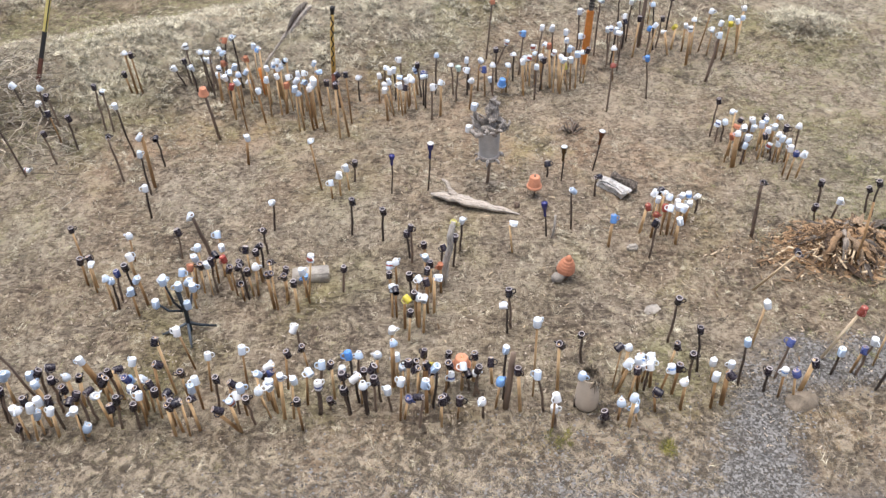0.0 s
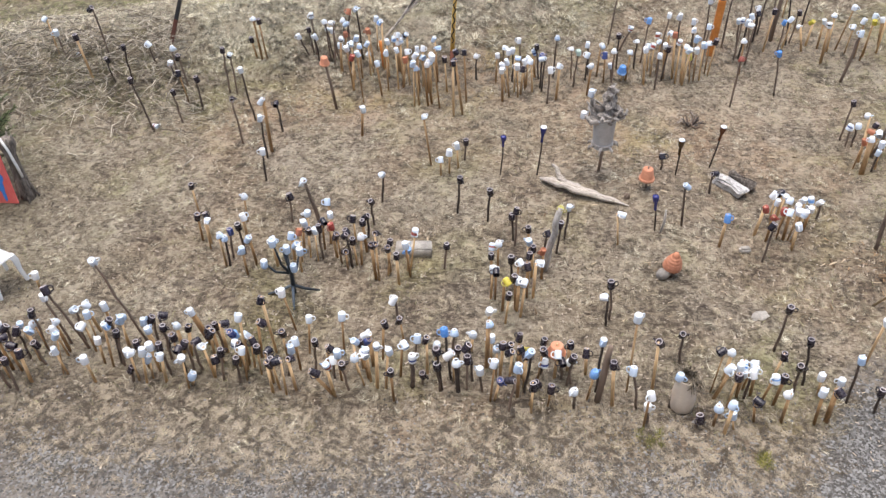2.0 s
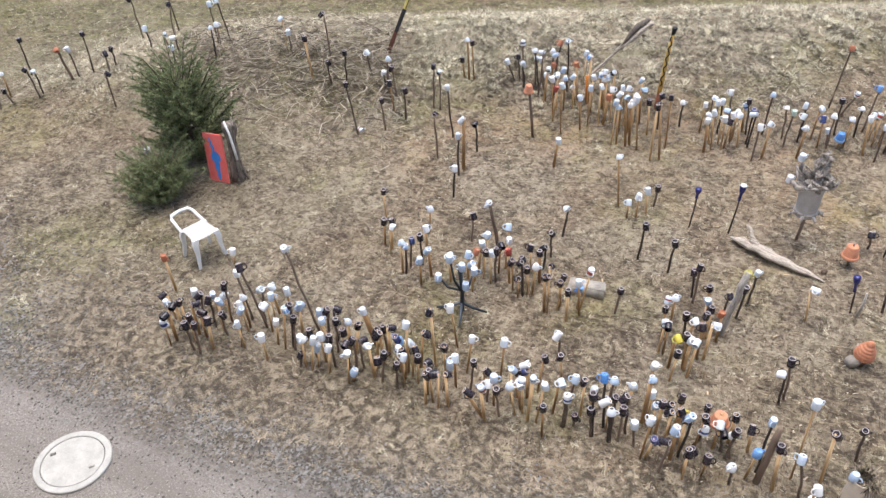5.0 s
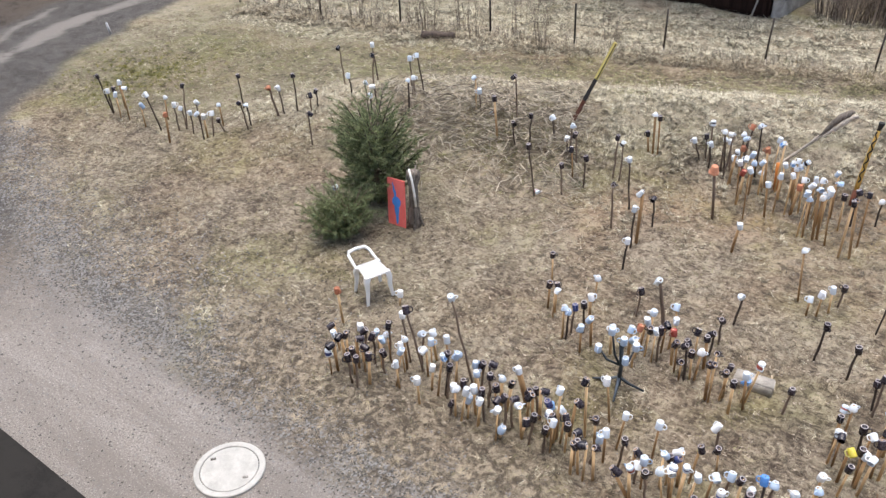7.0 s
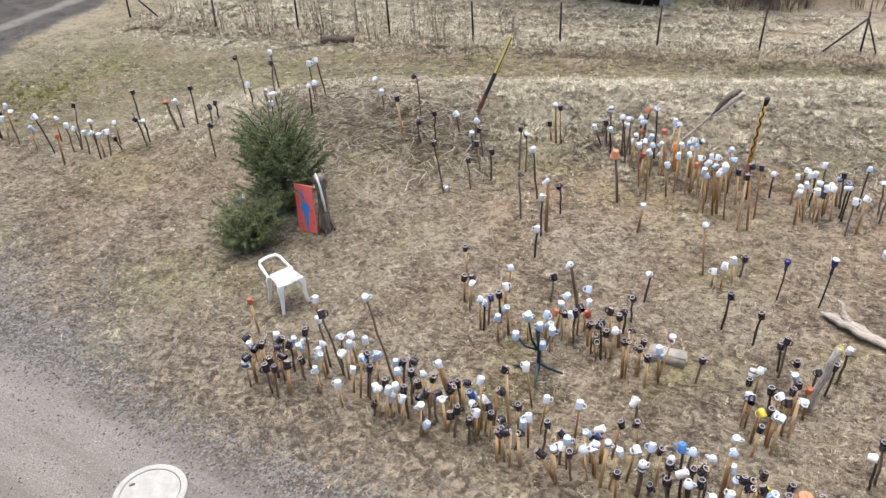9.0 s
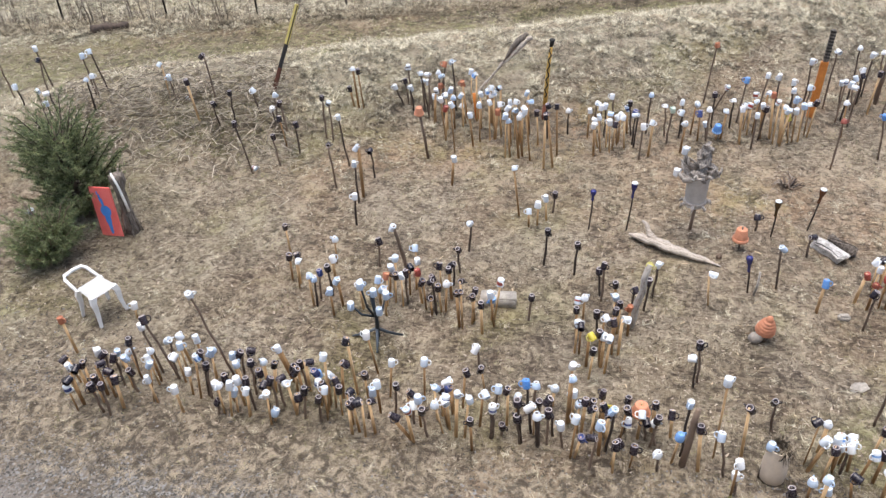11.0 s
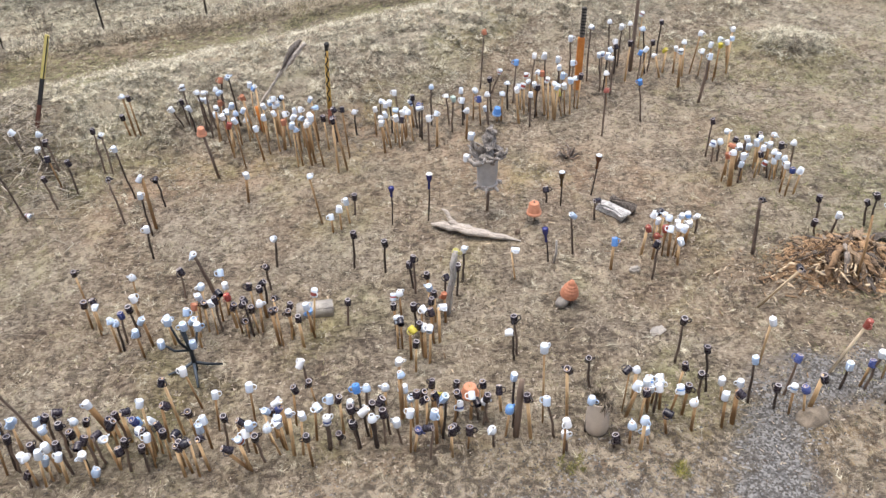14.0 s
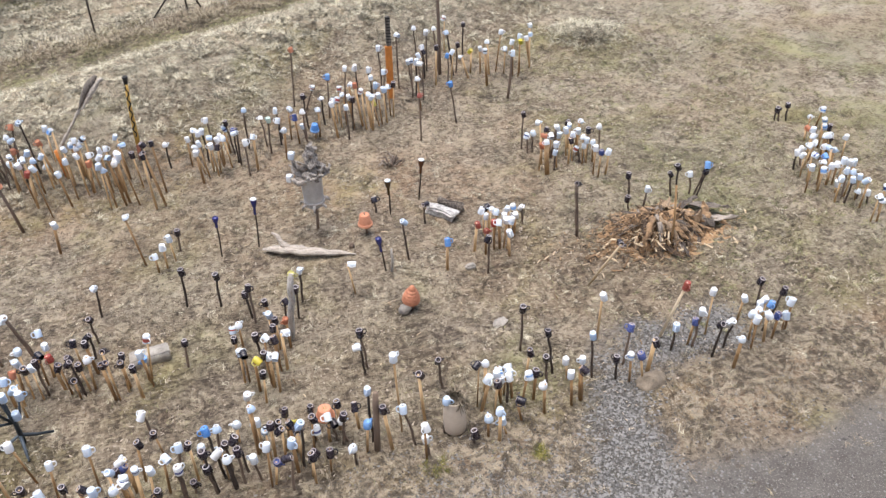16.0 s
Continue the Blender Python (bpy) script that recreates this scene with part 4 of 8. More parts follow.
def driftwood_plank():
    plank = thing("driftwood_board", pose(-2.98, 12.5, 0.30), "split grey driftwood board leaning on the bank", "driftwood")
    part("shaft", limb([(0, 0, -0.02), (0.28, 0.08, 0.32), (0.53, 0.16, 0.63), (0.70, 0.21, 0.82), (0.87, 0.27, 0.94)], [0.018, 0.022, 0.026, 0.032, 0.014], 26, 8, 0.7, 9.0, 2.0), DRIFT, plank)
    part("split", limb([(0.44, 0.12, 0.54), (0.56, 0.15, 0.72), (0.68, 0.19, 0.88), (0.80, 0.24, 0.99), (0.84, 0.26, 1.0)], [0.012, 0.03, 0.05, 0.045, 0.02], 22, 8, 0.9, 8.0, 6.0), STUMP_WOOD, plank, "dark split half")
    part("split", limb([(0.50, 0.10, 0.55), (0.66, 0.14, 0.74), (0.80, 0.18, 0.90), (0.91, 0.22, 0.97)], [0.012, 0.035, 0.04, 0.016], 18, 8, 0.9, 9.0, 3.0), DRIFT, plank)


def tall_pole(x, y, dx, h, r, label):
    ob = part("wooden_pole", roughen(tube(bmesh.new(), [(x, y, -0.1), (x + 0.4 * dx, y, 0.4 * h), (x + 0.8 * dx, y, 0.8 * h), (x + dx, y, h)], [r, 0.95 * r, 0.85 * r, 0.7 * r], 8), 0.012, 5.0), BARK)
    ob.location.z = float(ground_height(x, y))
    tagged(ob, label, "pole")


striped_pole()
snake_post()
orange_post()
driftwood_plank()
tall_pole(3.55, 13.75, 0.02, 1.75, 0.035, "tall dark bare wooden pole on the bank")
tall_pole(0.62, 5.49, 0.05, 0.80, 0.035, "thick dark charred post in the front row")


def plain_stick(x, y, dx, dy, h, r, mat, label):
    ob = part("wooden_stick", tube(bmesh.new(), [(0, 0, -0.06), (0.012, -0.01, 0.5 * h), (0, 0, h)], [r, 0.95 * r, 0.8 * r], 6), mat)
    ob.matrix_world = upright(x, y, dx, dy, h)
    tagged(ob, label, "stick")


plain_stick(1.40, 8.27, 0.02, 0, 0.36, 0.016, GREY_WOOD, "pale grey lath beside a blue bottle")
plain_stick(5.02, 7.62, -0.03, 0.05, 0.95, 0.017, LATH, "tall pale lath standing in the rotten stump")
plain_stick(-2.83, 11.9, -0.04, 0.0, 0.45, 0.045, ORANGE, "short stout orange stake in the back row")


# ---- the root sculpture on its bucket ----
def root_sculpture():
    s = thing("root_sculpture", pose(0.64, 9.54, 0), "gnarled grey roots in a zinc bucket on a pole", "sculpture")
    part("pole", tube(bmesh.new(), [(-0.01, 0, -0.1), (0.02, 0, 0.42)], 0.022, 8), BARK, s)
    part("bucket", lathe(bmesh.new(), [(0, 0.40), (0.125, 0.40), (0.13, 0.42), (0.15, 0.84), (0.158, 0.85), (0.150, 0.86), (0.143, 0.85), (0.12, 0.5), (0, 0.5)], 24), ZINC, s)
    part("hoop", lathe(bmesh.new(), [(0.128, 0.44), (0.150, 0.45), (0.150, 0.475), (0.131, 0.485)], 24), ROOT_GREY, s)
    r = random.Random(12)
    part("root_crown", roughen(limb([(-0.02, 0, 0.80), (0.03, 0.01, 0.95), (0.06, 0.0, 1.10), (0.03, 0.0, 1.24), (0.02, 0.0, 1.32)], [0.10, 0.095, 0.07, 0.05, 0.025], 22, 12, 1.5, 10.0, 3.0), 0.05, 16.0), ROOT_GREY, s, smooth=False)
    part("root_crown", roughen(limb([(-0.12, -0.02, 0.84), (0.02, -0.05, 0.90), (0.15, 0.02, 0.93)], [0.05, 0.085, 0.05], 14, 10, 1.2, 9.0, 7.0), 0.04, 14.0), ROOT_GREY, s, smooth=False)
    for k in range(30):
        a = r.uniform(0, 6.28)
        p = [Vector((0.05 * math.cos(a), 0.05 * math.sin(a), 0.80))]
        way = Vector((math.cos(a), math.sin(a), r.uniform(0.1, 1.3))).normalized()
        for j in range(r.randint(3, 5)):
            way = (way + 0.9 * Vector((r.uniform(-1, 1), r.uniform(-1, 1), r.uniform(-0.7, 0.6)))).normalized()
            q = p[-1] + way * r.uniform(0.05, 0.10)
            out = math.hypot(q.x, q.y)
            p.append(Vector((q.x * min(1, 0.28 / max(out, 0.01)), q.y * min(1, 0.28 / max(out, 0.01)), min(1.30, max(0.84, q.z)))))
        thick = r.uniform(0.022, 0.045)
        part("root", roughen(tube(bmesh.new(), p, [thick * (1 - 0.75 * j / len(p)) for j in range(len(p))], 6), 0.018, 11.0, k), ROOT_GREY, s)
    part("root", roughen(tube(bmesh.new(), [(-0.05, -0.08, 0.84), (-0.18, -0.09, 0.82), (-0.27, -0.06, 0.90)], [0.05, 0.04, 0.02], 7), 0.015, 9.0), ROOT_GREY, s)
    part("root", roughen(tube(bmesh.new(), [(-0.05, 0.0, 0.95), (-0.16, 0.0, 1.02), (-0.22, 0.01, 1.18)], [0.05, 0.035, 0.015], 7), 0.015, 9.0), ROOT_GREY, s)
    for a in (2.9, 3.6, 0.2, 4.5, 5.4):
        part("fringe", roughen(tube(bmesh.new(), [(0.12 * math.cos(a), 0.12 * math.sin(a), 0.45), (0.19 * math.cos(a), 0.19 * math.sin(a), 0.43), (0.20 * math.cos(a), 0.20 * math.sin(a), 0.385)], [0.032, 0.024, 0.008], 6), 0.03, 14.0), ROOT_GREY, s)


def log_driftwood():
    log = thing("driftwood_log", pose(-0.05, 9.12, 0.06, 0, 0, -19.5), "bleached driftwood log lying on the ground", "log")
    part("trunk", limb([(-0.12, 0.03, 0.0), (0.05, 0.01, 0.02), (0.22, 0.0, 0.03), (0.5, -0.02, 0.01), (0.8, 0.0, 0.0), (1.14, 0.01, -0.04)], [0.022, 0.062, 0.082, 0.068, 0.056, 0.012], 44, 12, 0.55, 6.0, 1.0, 0.62), DRIFT, log)
    part("fork", limb([(0.24, 0.02, 0.03), (0.13, 0.08, 0.10), (0.07, 0.12, 0.17), (0.0, 0.15, 0.19)], [0.06, 0.04, 0.028, 0.012], 12, 10, 0.7, 9.0, 4.0), DRIFT, log)


def bark_slab():
    slab = thing("bark_log", pose(2.40, 9.36, 0.02, 0, 0, -48), "short split log with mottled grey bark", "log")
    for size, m, seed in (((0.46, 0.17, 0.10), pose(0.02, -0.06, 0, 12, 0, 0), 1.0), ((0.40, 0.12, 0.12), pose(0.05, 0.10, 0, -10, 4, 12), 5.0)):
        bm = box(bmesh.new(), size, m, 0.02)
        bmesh.ops.subdivide_edges(bm, edges=list(bm.edges), cuts=2, use_grid_fill=True)
        part("half", roughen(bm, 0.06, 10.0, seed), MOTTLED if seed < 2 else STUMP_WOOD, slab, smooth=False)


def clay_pot(x, y, foot, r, h, label, mat=TERRA, tilt=0.0, name="clay_pot"):
    """A flower pot upside down."""
    pot = thing(name, Matrix.Translation((x, y, float(ground_height(x, y)) + foot)) @ pose(0, 0, 0, tilt, 0.6 * tilt, 0), label, "flower pot")
    part("body", lathe(bmesh.new(), [(0.90 * r, 0.18 * h), (0.66 * r, 0.97 * h), (0.62 * r, h), (0.12 * r, h), (0.10 * r, 0.97 * h), (0.60 * r, 0.95 * h), (0.82 * r, 0.15 * h)], 20), mat, pot)
    part("rim", lathe(bmesh.new(), [(0.84 * r, 0.0), (r, 0.0), (1.02 * r, 0.02 * h), (0.99 * r, 0.22 * h), (0.90 * r, 0.23 * h), (0.84 * r, 0.0)], 20), mat, pot)
    return pot


root_sculpture()
log_driftwood()
bark_slab()
clay_pot(1.25, 9.18, 0.16, 0.102, 0.17, "upturned orange terracotta flower pot on a stick")
plain_stick(1.25, 9.18, 0, 0, 0.36, 0.014, BARK, "short dark stick under a flower pot")
clay_pot(0.18, 5.82, 0.28, 0.098, 0.12, "upturned terracotta bowl on a stick in the front row")
plain_stick(0.18, 5.82, 0, 0, 0.42, 0.014, LATH, "pale lath under a terracotta bowl")
clay_pot(0.985, 12.08, 0.15, 0.075, 0.13, "bright blue pot upside down on a stick", GLAZE["b"], 8)
plain_stick(0.985, 12.08, 0, 0, 0.28, 0.014, LATH, "pale lath under a blue pot")
clay_pot(-3.46, 10.71, 0.78, 0.075, 0.12, "small upturned terracotta pot on a dark stake", TERRA, 6)
plain_stick(-3.37, 10.74, -0.09, -0.03, 0.86, 0.024, BARK, "dark bark-covered stake under a flower pot")


def clay_hive():
    hive = thing("clay_hive", pose(1.47, 7.52, 0.04, 4, 6, 0), "beehive-shaped ribbed terracotta jar", "jar")
    profile = [(0.0, 0.03), (0.07, 0.03), (0.095, 0.05)]
    for k in range(6):
        z = 0.06 + 0.036 * k
        w = 0.108 - 0.0025 * k - 0.0022 * k * k
        profile += [(w, z), (w + 0.006, z + 0.016), (w - 0.006, z + 0.033)]
    part("body", lathe(bmesh.new(), profile + [(0.022, 0.295), (0.0, 0.30)], 22), TERRA, hive)
    part("foot", lathe(bmesh.new(), [(0, 0.035), (0.05, 0.035), (0.06, -0.05), (0, -0.05)], 14), BARK, hive, "dark foot")
    rock = part("stone", roughen(lathe(bmesh.new(), [(0, 0.0), (0.07, 0.0), (0.085, 0.05), (0.06, 0.10), (0, 0.11)], 10), 0.03, 9.0), STONE)
    rock.matrix_world = pose(1.385, 7.46, -0.01)
    tagged(rock, "small grey stone beside a terracotta jar", "stone")


def big_vase():
    vase = thing("clay_vase", pose(1.45, 5.52, 0), "large beige stoneware vase holding dry plants", "vase")
    part("body", lathe(bmesh.new(), [(0, 0.0), (0.10, 0.0), (0.115, 0.015), (0.122, 0.08), (0.118, 0.22), (0.106, 0.34), (0.096, 0.43), (0.098, 0.44), (0.091, 0.44), (0.088, 0.42), (0.094, 0.3), (0, 0.28)], 28),
         varied("beige_stoneware", (0.52, 0.43, 0.34), (0.66, 0.56, 0.45), 0.75, 6.0, relief=0.1), vase)
    r = random.Random(3)
    bm = bmesh.new()
    for k in range(260):
        a, o = r.uniform(-1.3, 2.6), r.uniform(0.02, 0.19)
        tube(bm, [(0.07 * math.cos(a), 0.07 * math.sin(a), 0.36), (0.6 * o * math.cos(a), 0.6 * o * math.sin(a), r.uniform(0.43, 0.50)), (o * math.cos(a), o * math.sin(a), r.uniform(0.28, 0.46))], [0.005, 0.007, 0.002], 3, False)
    for k in range(90):
        a, o = r.uniform(0, 6.28), r.uniform(0.0, 0.11)
        tube(bm, [(o * math.cos(a), o * math.sin(a), 0.36), (o * math.cos(a) + 0.03, o * math.sin(a), r.uniform(0.44, 0.47)), (o * math.cos(a) + r.uniform(-0.05, 0.05), o * math.sin(a) + r.uniform(-0.05, 0.05), 0.45)], [0.006, 0.007, 0.003], 3, False)
    part("dry_plant", bm, DEAD_TUFT, vase, "dark drooping dry plants")


clay_hive()
big_vase()


def rock_at(name, x, y, size, turn, label, mat=STONE, seed=1.0, worn=0.16):
    bm = box(bmesh.new(), size, None, 1.5 * worn * min(size))
    bmesh.ops.subdivide_edges(bm, edges=list(bm.edges), cuts=1, use_grid_fill=True)
    ob = part(name, roughen(bm, worn * min(size), 6.0, seed), mat)
    ob.matrix_world = pose(x, y, float(ground_height(x, y)) - 0.02, 0, 0, turn)
    return tagged(ob, label, "stone")


rock_at("stone_block", -1.60, 7.52, (0.44, 0.19, 0.15), 8, "oblong grey-beige stone block on the grass", seed=2.0, worn=0.06)
rock_at("stone", 2.39, 8.03, (0.13, 0.09, 0.08), 10, "small dark grey stone", seed=3.0)
rock_at("stone", 1.0, 8.93, (0.07, 0.06, 0.10), 10, "small dark block beside the driftwood log", BARK, 4.0)
rock_at("stone", -13.95, 19.75, (0.42, 0.25, 0.18), -20, "pale stone in front of the barn", PLASTER, 6.0)
SANDY = varied("sandy_stone", (0.11, 0.088, 0.066), (0.30, 0.245, 0.18), 0.9, 9.0, relief=0.8)


def field_stone(name, x, y, r, h, stretch, turn, label, mat):
    """A worn stone, half sunk in the ground."""
    bm = lathe(bmesh.new(), [(0, h)] + [(r * math.sin(a), h * math.cos(a) ** 0.8) for a in (0.25, 0.5, 0.8, 1.05, 1.3, 1.5)] + [(r, -0.05)], 22)
    for v in bm.verts:
        v.co.x *= stretch
    ob = part(name, roughen(roughen(bm, 0.2 * r, 1.5 / r, 7 * x), 0.1 * r, 4.0 / r, 3 * x), mat)
    ob.matrix_world = pose(x, y, float(ground_height(x, y)) - 0.01, 0, 0, turn)
    tagged(ob, label, "stone")


field_stone("boulder", 3.67, 5.52, 0.13, 0.085, 1.5, 20, "rounded sandy beige stone beside the gravel path", SANDY)
field_stone("stone", 2.42, 6.92, 0.075, 0.03, 1.5, 30, "flat pale stone sunk in the grass", STONE)
marker = part("marker_post", box(bmesh.new(), (0.05, 0.03, 0.32), None, 0.004), PLASTER)
marker.matrix_world = pose(-18.62, 10.68, -0.02, 0, -8, 30)
tagged(marker, "short white marker post beside the lane", "post")


# ---- the rotten stump and its splinters ----
def shard(length, width, thick, seed, material, name, parent):
    """A ragged torn-off piece of wood along z, wide at its middle, with a split end."""
    r = random.Random(seed)
    bm, rows = bmesh.new(), 7
    grid = []
    for k in range(rows + 1):
        s = k / rows
        w = width * (0.35 + 0.9 * math.sin(math.pi * min(1, s + 0.12)) ** 0.7) * r.uniform(0.7, 1.25)
        c = 0.25 * width * r.uniform(-1, 1)
        ring = [(c - w, 0), (c - 0.3 * w, thick * r.uniform(0.6, 1.4)), (c + 0.4 * w, thick * r.uniform(0.5, 1.3)), (c + w, 0), (c, -thick * r.uniform(0.4, 1.0))]
        grid.append([bm.verts.new((x, y + 0.5 * thick * r.uniform(-1, 1), length * s + 0.06 * length * r.uniform(-1, 1))) for x, y in ring])
    for a, b in zip(grid, grid[1:]):
        for j in range(5):
            bm.faces.new((a[j], a[(j + 1) % 5], b[(j + 1) % 5], b[j]))
    bm.faces.new(grid[0])
    bm.faces.new(grid[-1])
    return part(name, bm, material, parent, smooth=False)


def rotten_stump():
    stump = thing("rotten_stump", pose(5.05, 7.98, 0), "crumbling rust-brown rotten tree stump", "stump")
    heap = lathe(bmesh.new(), [(0.0, 0.27)] + [(0.03 * k, 0.27 * math.exp(-((0.03 * k) / 0.40) ** 2) - 0.018) for k in range(1, 30)], 64)
    for v in heap.verts:
        h = noise.hetero_terrain(v.co * 7.0, 1.0, 2.1, 5, 0.5) - 0.6
        v.co.z += 0.10 * h * math.exp(-(math.hypot(v.co.x, v.co.y) / 0.6) ** 2)
        v.co.x *= 1.25
        v.co.y *= 0.75
    part("rotten_core", roughen(heap, 0.05, 13.0), ROTTEN, stump, smooth=False)
    r = random.Random(21)
    for k in range(80):
        a = r.uniform(0, 2 * math.pi)
        o = r.uniform(0.12, 0.62)
        length = r.uniform(0.16, 0.42)
        piece = shard(0.85 * length, r.uniform(0.012, 0.042), r.uniform(0.010, 0.022), k, (ROOT_WOOD, ROTTEN, ROOT_WOOD, STUMP_WOOD)[k % 4], "root_piece", stump)
        top = 0.30 * math.exp(-(o / 0.42) ** 2) + r.uniform(0.02, 0.09)
        piece.matrix_basis = Matrix.Translation((1.15 * o * math.cos(a), 0.72 * o * math.sin(a), top)) @ Matrix.Rotation(a + r.gauss(0, 0.5), 4, "Z") @ Matrix.Rotation(radians(r.uniform(95, 140)), 4, "Y") @ Matrix.Rotation(r.uniform(1.2, 1.9), 4, "Z")
    for k in range(16):
        a, o = r.uniform(0, 6.28), r.uniform(0.05, 0.42)
        piece = shard(r.uniform(0.15, 0.28), r.uniform(0.02, 0.05), 0.018, 200 + k, (ROTTEN, ROOT_WOOD)[k % 2], "splinter", stump)
        piece.matrix_basis = Matrix.Translation((1.2 * o * math.cos(a), 0.75 * o * math.sin(a), 0.12)) @ Matrix.Rotation(a, 4, "Z") @ Matrix.Rotation(radians(r.uniform(-10, 50)), 4, "Y")
    for k, (a, out, up, thick) in enumerate(((3.6, 0.62, 0.26, 0.075), (4.0, 0.66, 0.30, 0.085), (4.35, 0.58, 0.30, 0.07), (4.75, 0.60, 0.26, 0.08), (5.15, 0.62, 0.24, 0.06), (5.6, 0.66, 0.20, 0.065), (3.1, 0.74, 0.16, 0.05), (0.3, 0.7, 0.18, 0.06), (1.2, 0.5, 0.26, 0.05))):
        c, d = math.cos(a), 0.78 * math.sin(a)
        arch = [(0.12 * out * c - 0.1, 0.12 * out * d, up), (0.45 * out * c - 0.06, 0.45 * out * d, up + 0.03), (0.8 * out * c + r.uniform(-0.06, 0.06), 0.8 * out * d, 0.55 * up), (out * c + r.uniform(-0.1, 0.1), out * d, -0.02)]
        part("root", roughen(limb(arch, [0.45 * thick, 0.55 * thick, 0.42 * thick, 0.2 * thick], 20, 9, 0.9, 9.0, 5.0 * k), 0.018, 13.0, k), (ROOT_WOOD, ROTTEN, STUMP_WOOD)[k % 3], stump)
    shell = bmesh.new()
    rows = []
    for i in range(13):
        s = i / 12
        ring = []
        for j in range(9):
            b = -0.5 + 3.9 * j / 8
            w = (0.15 - 0.05 * s) * (1 + 0.35 * noise.noise((5 * s, 2.0 * j, 1.0)))
            ring.append(shell.verts.new((0.10 + 0.62 * s + 0.05 * noise.noise((j, 3 * s, 2)), 0.14 - 0.22 * s + w * math.cos(b), 0.10 + w * math.sin(b) - 0.05 * s)))
        rows.append(ring)
    for p, q in zip(rows, rows[1:]):
        for j in range(8):
            shell.faces.new((p[j], p[j + 1], q[j + 1], q[j]))
    bmesh.ops.solidify(shell, geom=list(shell.faces), thickness=0.022)
    part("hollow_log", roughen(shell, 0.02, 14.0), STUMP_WOOD, stump, "dark hollow shell of weathered wood", smooth=False)
    for x, y, z, turn, size in ((0.80, -0.06, 0.13, -25, 0.56), (0.55, 0.40, 0.12, 10, 0.52), (0.86, 0.20, 0.16, -40, 0.50), (0.70, 0.05, 0.20, 70, 0.34), (-0.75, -0.15, 0.06, 20, 0.45)):
        slab = shard(size, 0.14 * size, 0.03, int(100 * size), STUMP_WOOD if size > 0.45 else ROTTEN, "bark_slab", None)
        slab.matrix_world = pose(5.05 + x, 8.0 + y, z - 0.04, 0, 82, turn) @ pose(0, 0, -0.5 * size, 0, 0, 80)
        tagged(slab, "loose weathered slab of bark by the rotten stump", "bark slab", "slabs round the stump")


def splinters(name, count, cx, cy, sx, sy, size, mat, label, seed, low=0.0):
    g = np.random.default_rng(seed)
    x, y = cx + sx * g.normal(size=count), cy + sy * g.normal(size=count)
    unit = np.array([(-1, -1, -1), (1, -1, -1), (1, 1, -1), (-1, 1, -1), (-1, -1, 1), (1, -1, 1), (1, 1, 1), (-1, 1, 1)], float)
    quads = np.array([(3, 2, 1, 0), (4, 5, 6, 7), (0, 1, 5, 4), (1, 2, 6, 5), (2, 3, 7, 6), (3, 0, 4, 7)])
    verts, faces = [], []
    for k in range(count):
        length = size * g.uniform(0.4, 1.6)
        dims = np.array([length, length * g.uniform(0.07, 0.24), length * g.uniform(0.04, 0.10)]) * 0.5
        heap = low * math.exp(-(((x[k] - cx) / sx) ** 2 + ((y[k] - cy) / sy) ** 2) / 1.2)
        m = pose(x[k], y[k], float(ground_height(x[k], y[k])) + 0.012 + heap, g.normal() * 14, g.normal() * 14, g.uniform(0, 360))
        shape = unit * dims * (1 + 0.25 * g.normal(size=(8, 1)))
        verts.append(np.array([tuple(m @ Vector(v)) for v in shape]))
        faces.append(quads + 8 * k)
    return many_mesh(name, np.concatenate(verts), np.concatenate(faces), mat, label, "wood chips")


rotten_stump()
splinters("wood_chips", 230, 4.80, 7.74, 0.52, 0.27, 0.085, CHIP, "pale and rusty wood chips round the rotten stump", 1, 0.24)
splinters("rot_crumbs", 2400, 4.90, 7.98, 0.50, 0.28, 0.036, ROTTEN, "rust-brown crumbs of rotten wood", 2, 0.34)
splinters("scattered_chips", 260, 1.8, 8.4, 2.0, 1.3, 0.05, CHIP, "small pale wood chips scattered over the ground", 3)


# ---- the mug tree: a dark metal stand with arms ----
def mug_tree():
    tree = thing("mug_tree", pose(-2.88, 6.66, 0), "dark metal tree with arms that hold pale mugs", "mug tree")
    steel = varied("blue_grey_steel", (0.03, 0.04, 0.05), (0.10, 0.12, 0.14), 0.55, 9.0, metal=0.4)
    part("stem", tube(bmesh.new(), [(0, 0, 0), (0.01, 0, 0.3), (-0.03, 0.0, 0.62)], [0.028, 0.022, 0.018], 8), steel, tree)
    for a in (0.2, 1.9, 3.4, 5.0):
        part("foot", tube(bmesh.new(), [(0, 0, 0.12), (0.14 * math.cos(a), 0.14 * math.sin(a), 0.05), (0.30 * math.cos(a), 0.30 * math.sin(a), 0.01)], [0.02, 0.018, 0.012], 6), steel, tree)
    arms = [(-0.24, -0.11, 0.53), (-0.12, -0.06, 0.80), (0.01, -0.01, 0.68), (0.05, 0.0, 0.40), (0.14, 0.04, 0.62)]
    for x, y, z in arms:
        part("arm", tube(bmesh.new(), [(-0.01, 0, 0.3), (0.6 * x, 0.6 * y, 0.28 + 0.35 * (z - 0.3)), (x, y, z)], [0.016, 0.014, 0.010], 6), steel, tree)
    return [(-2.88 + x, 6.66 + y, z) for x, y, z in arms]


ARM_ENDS = mug_tree()


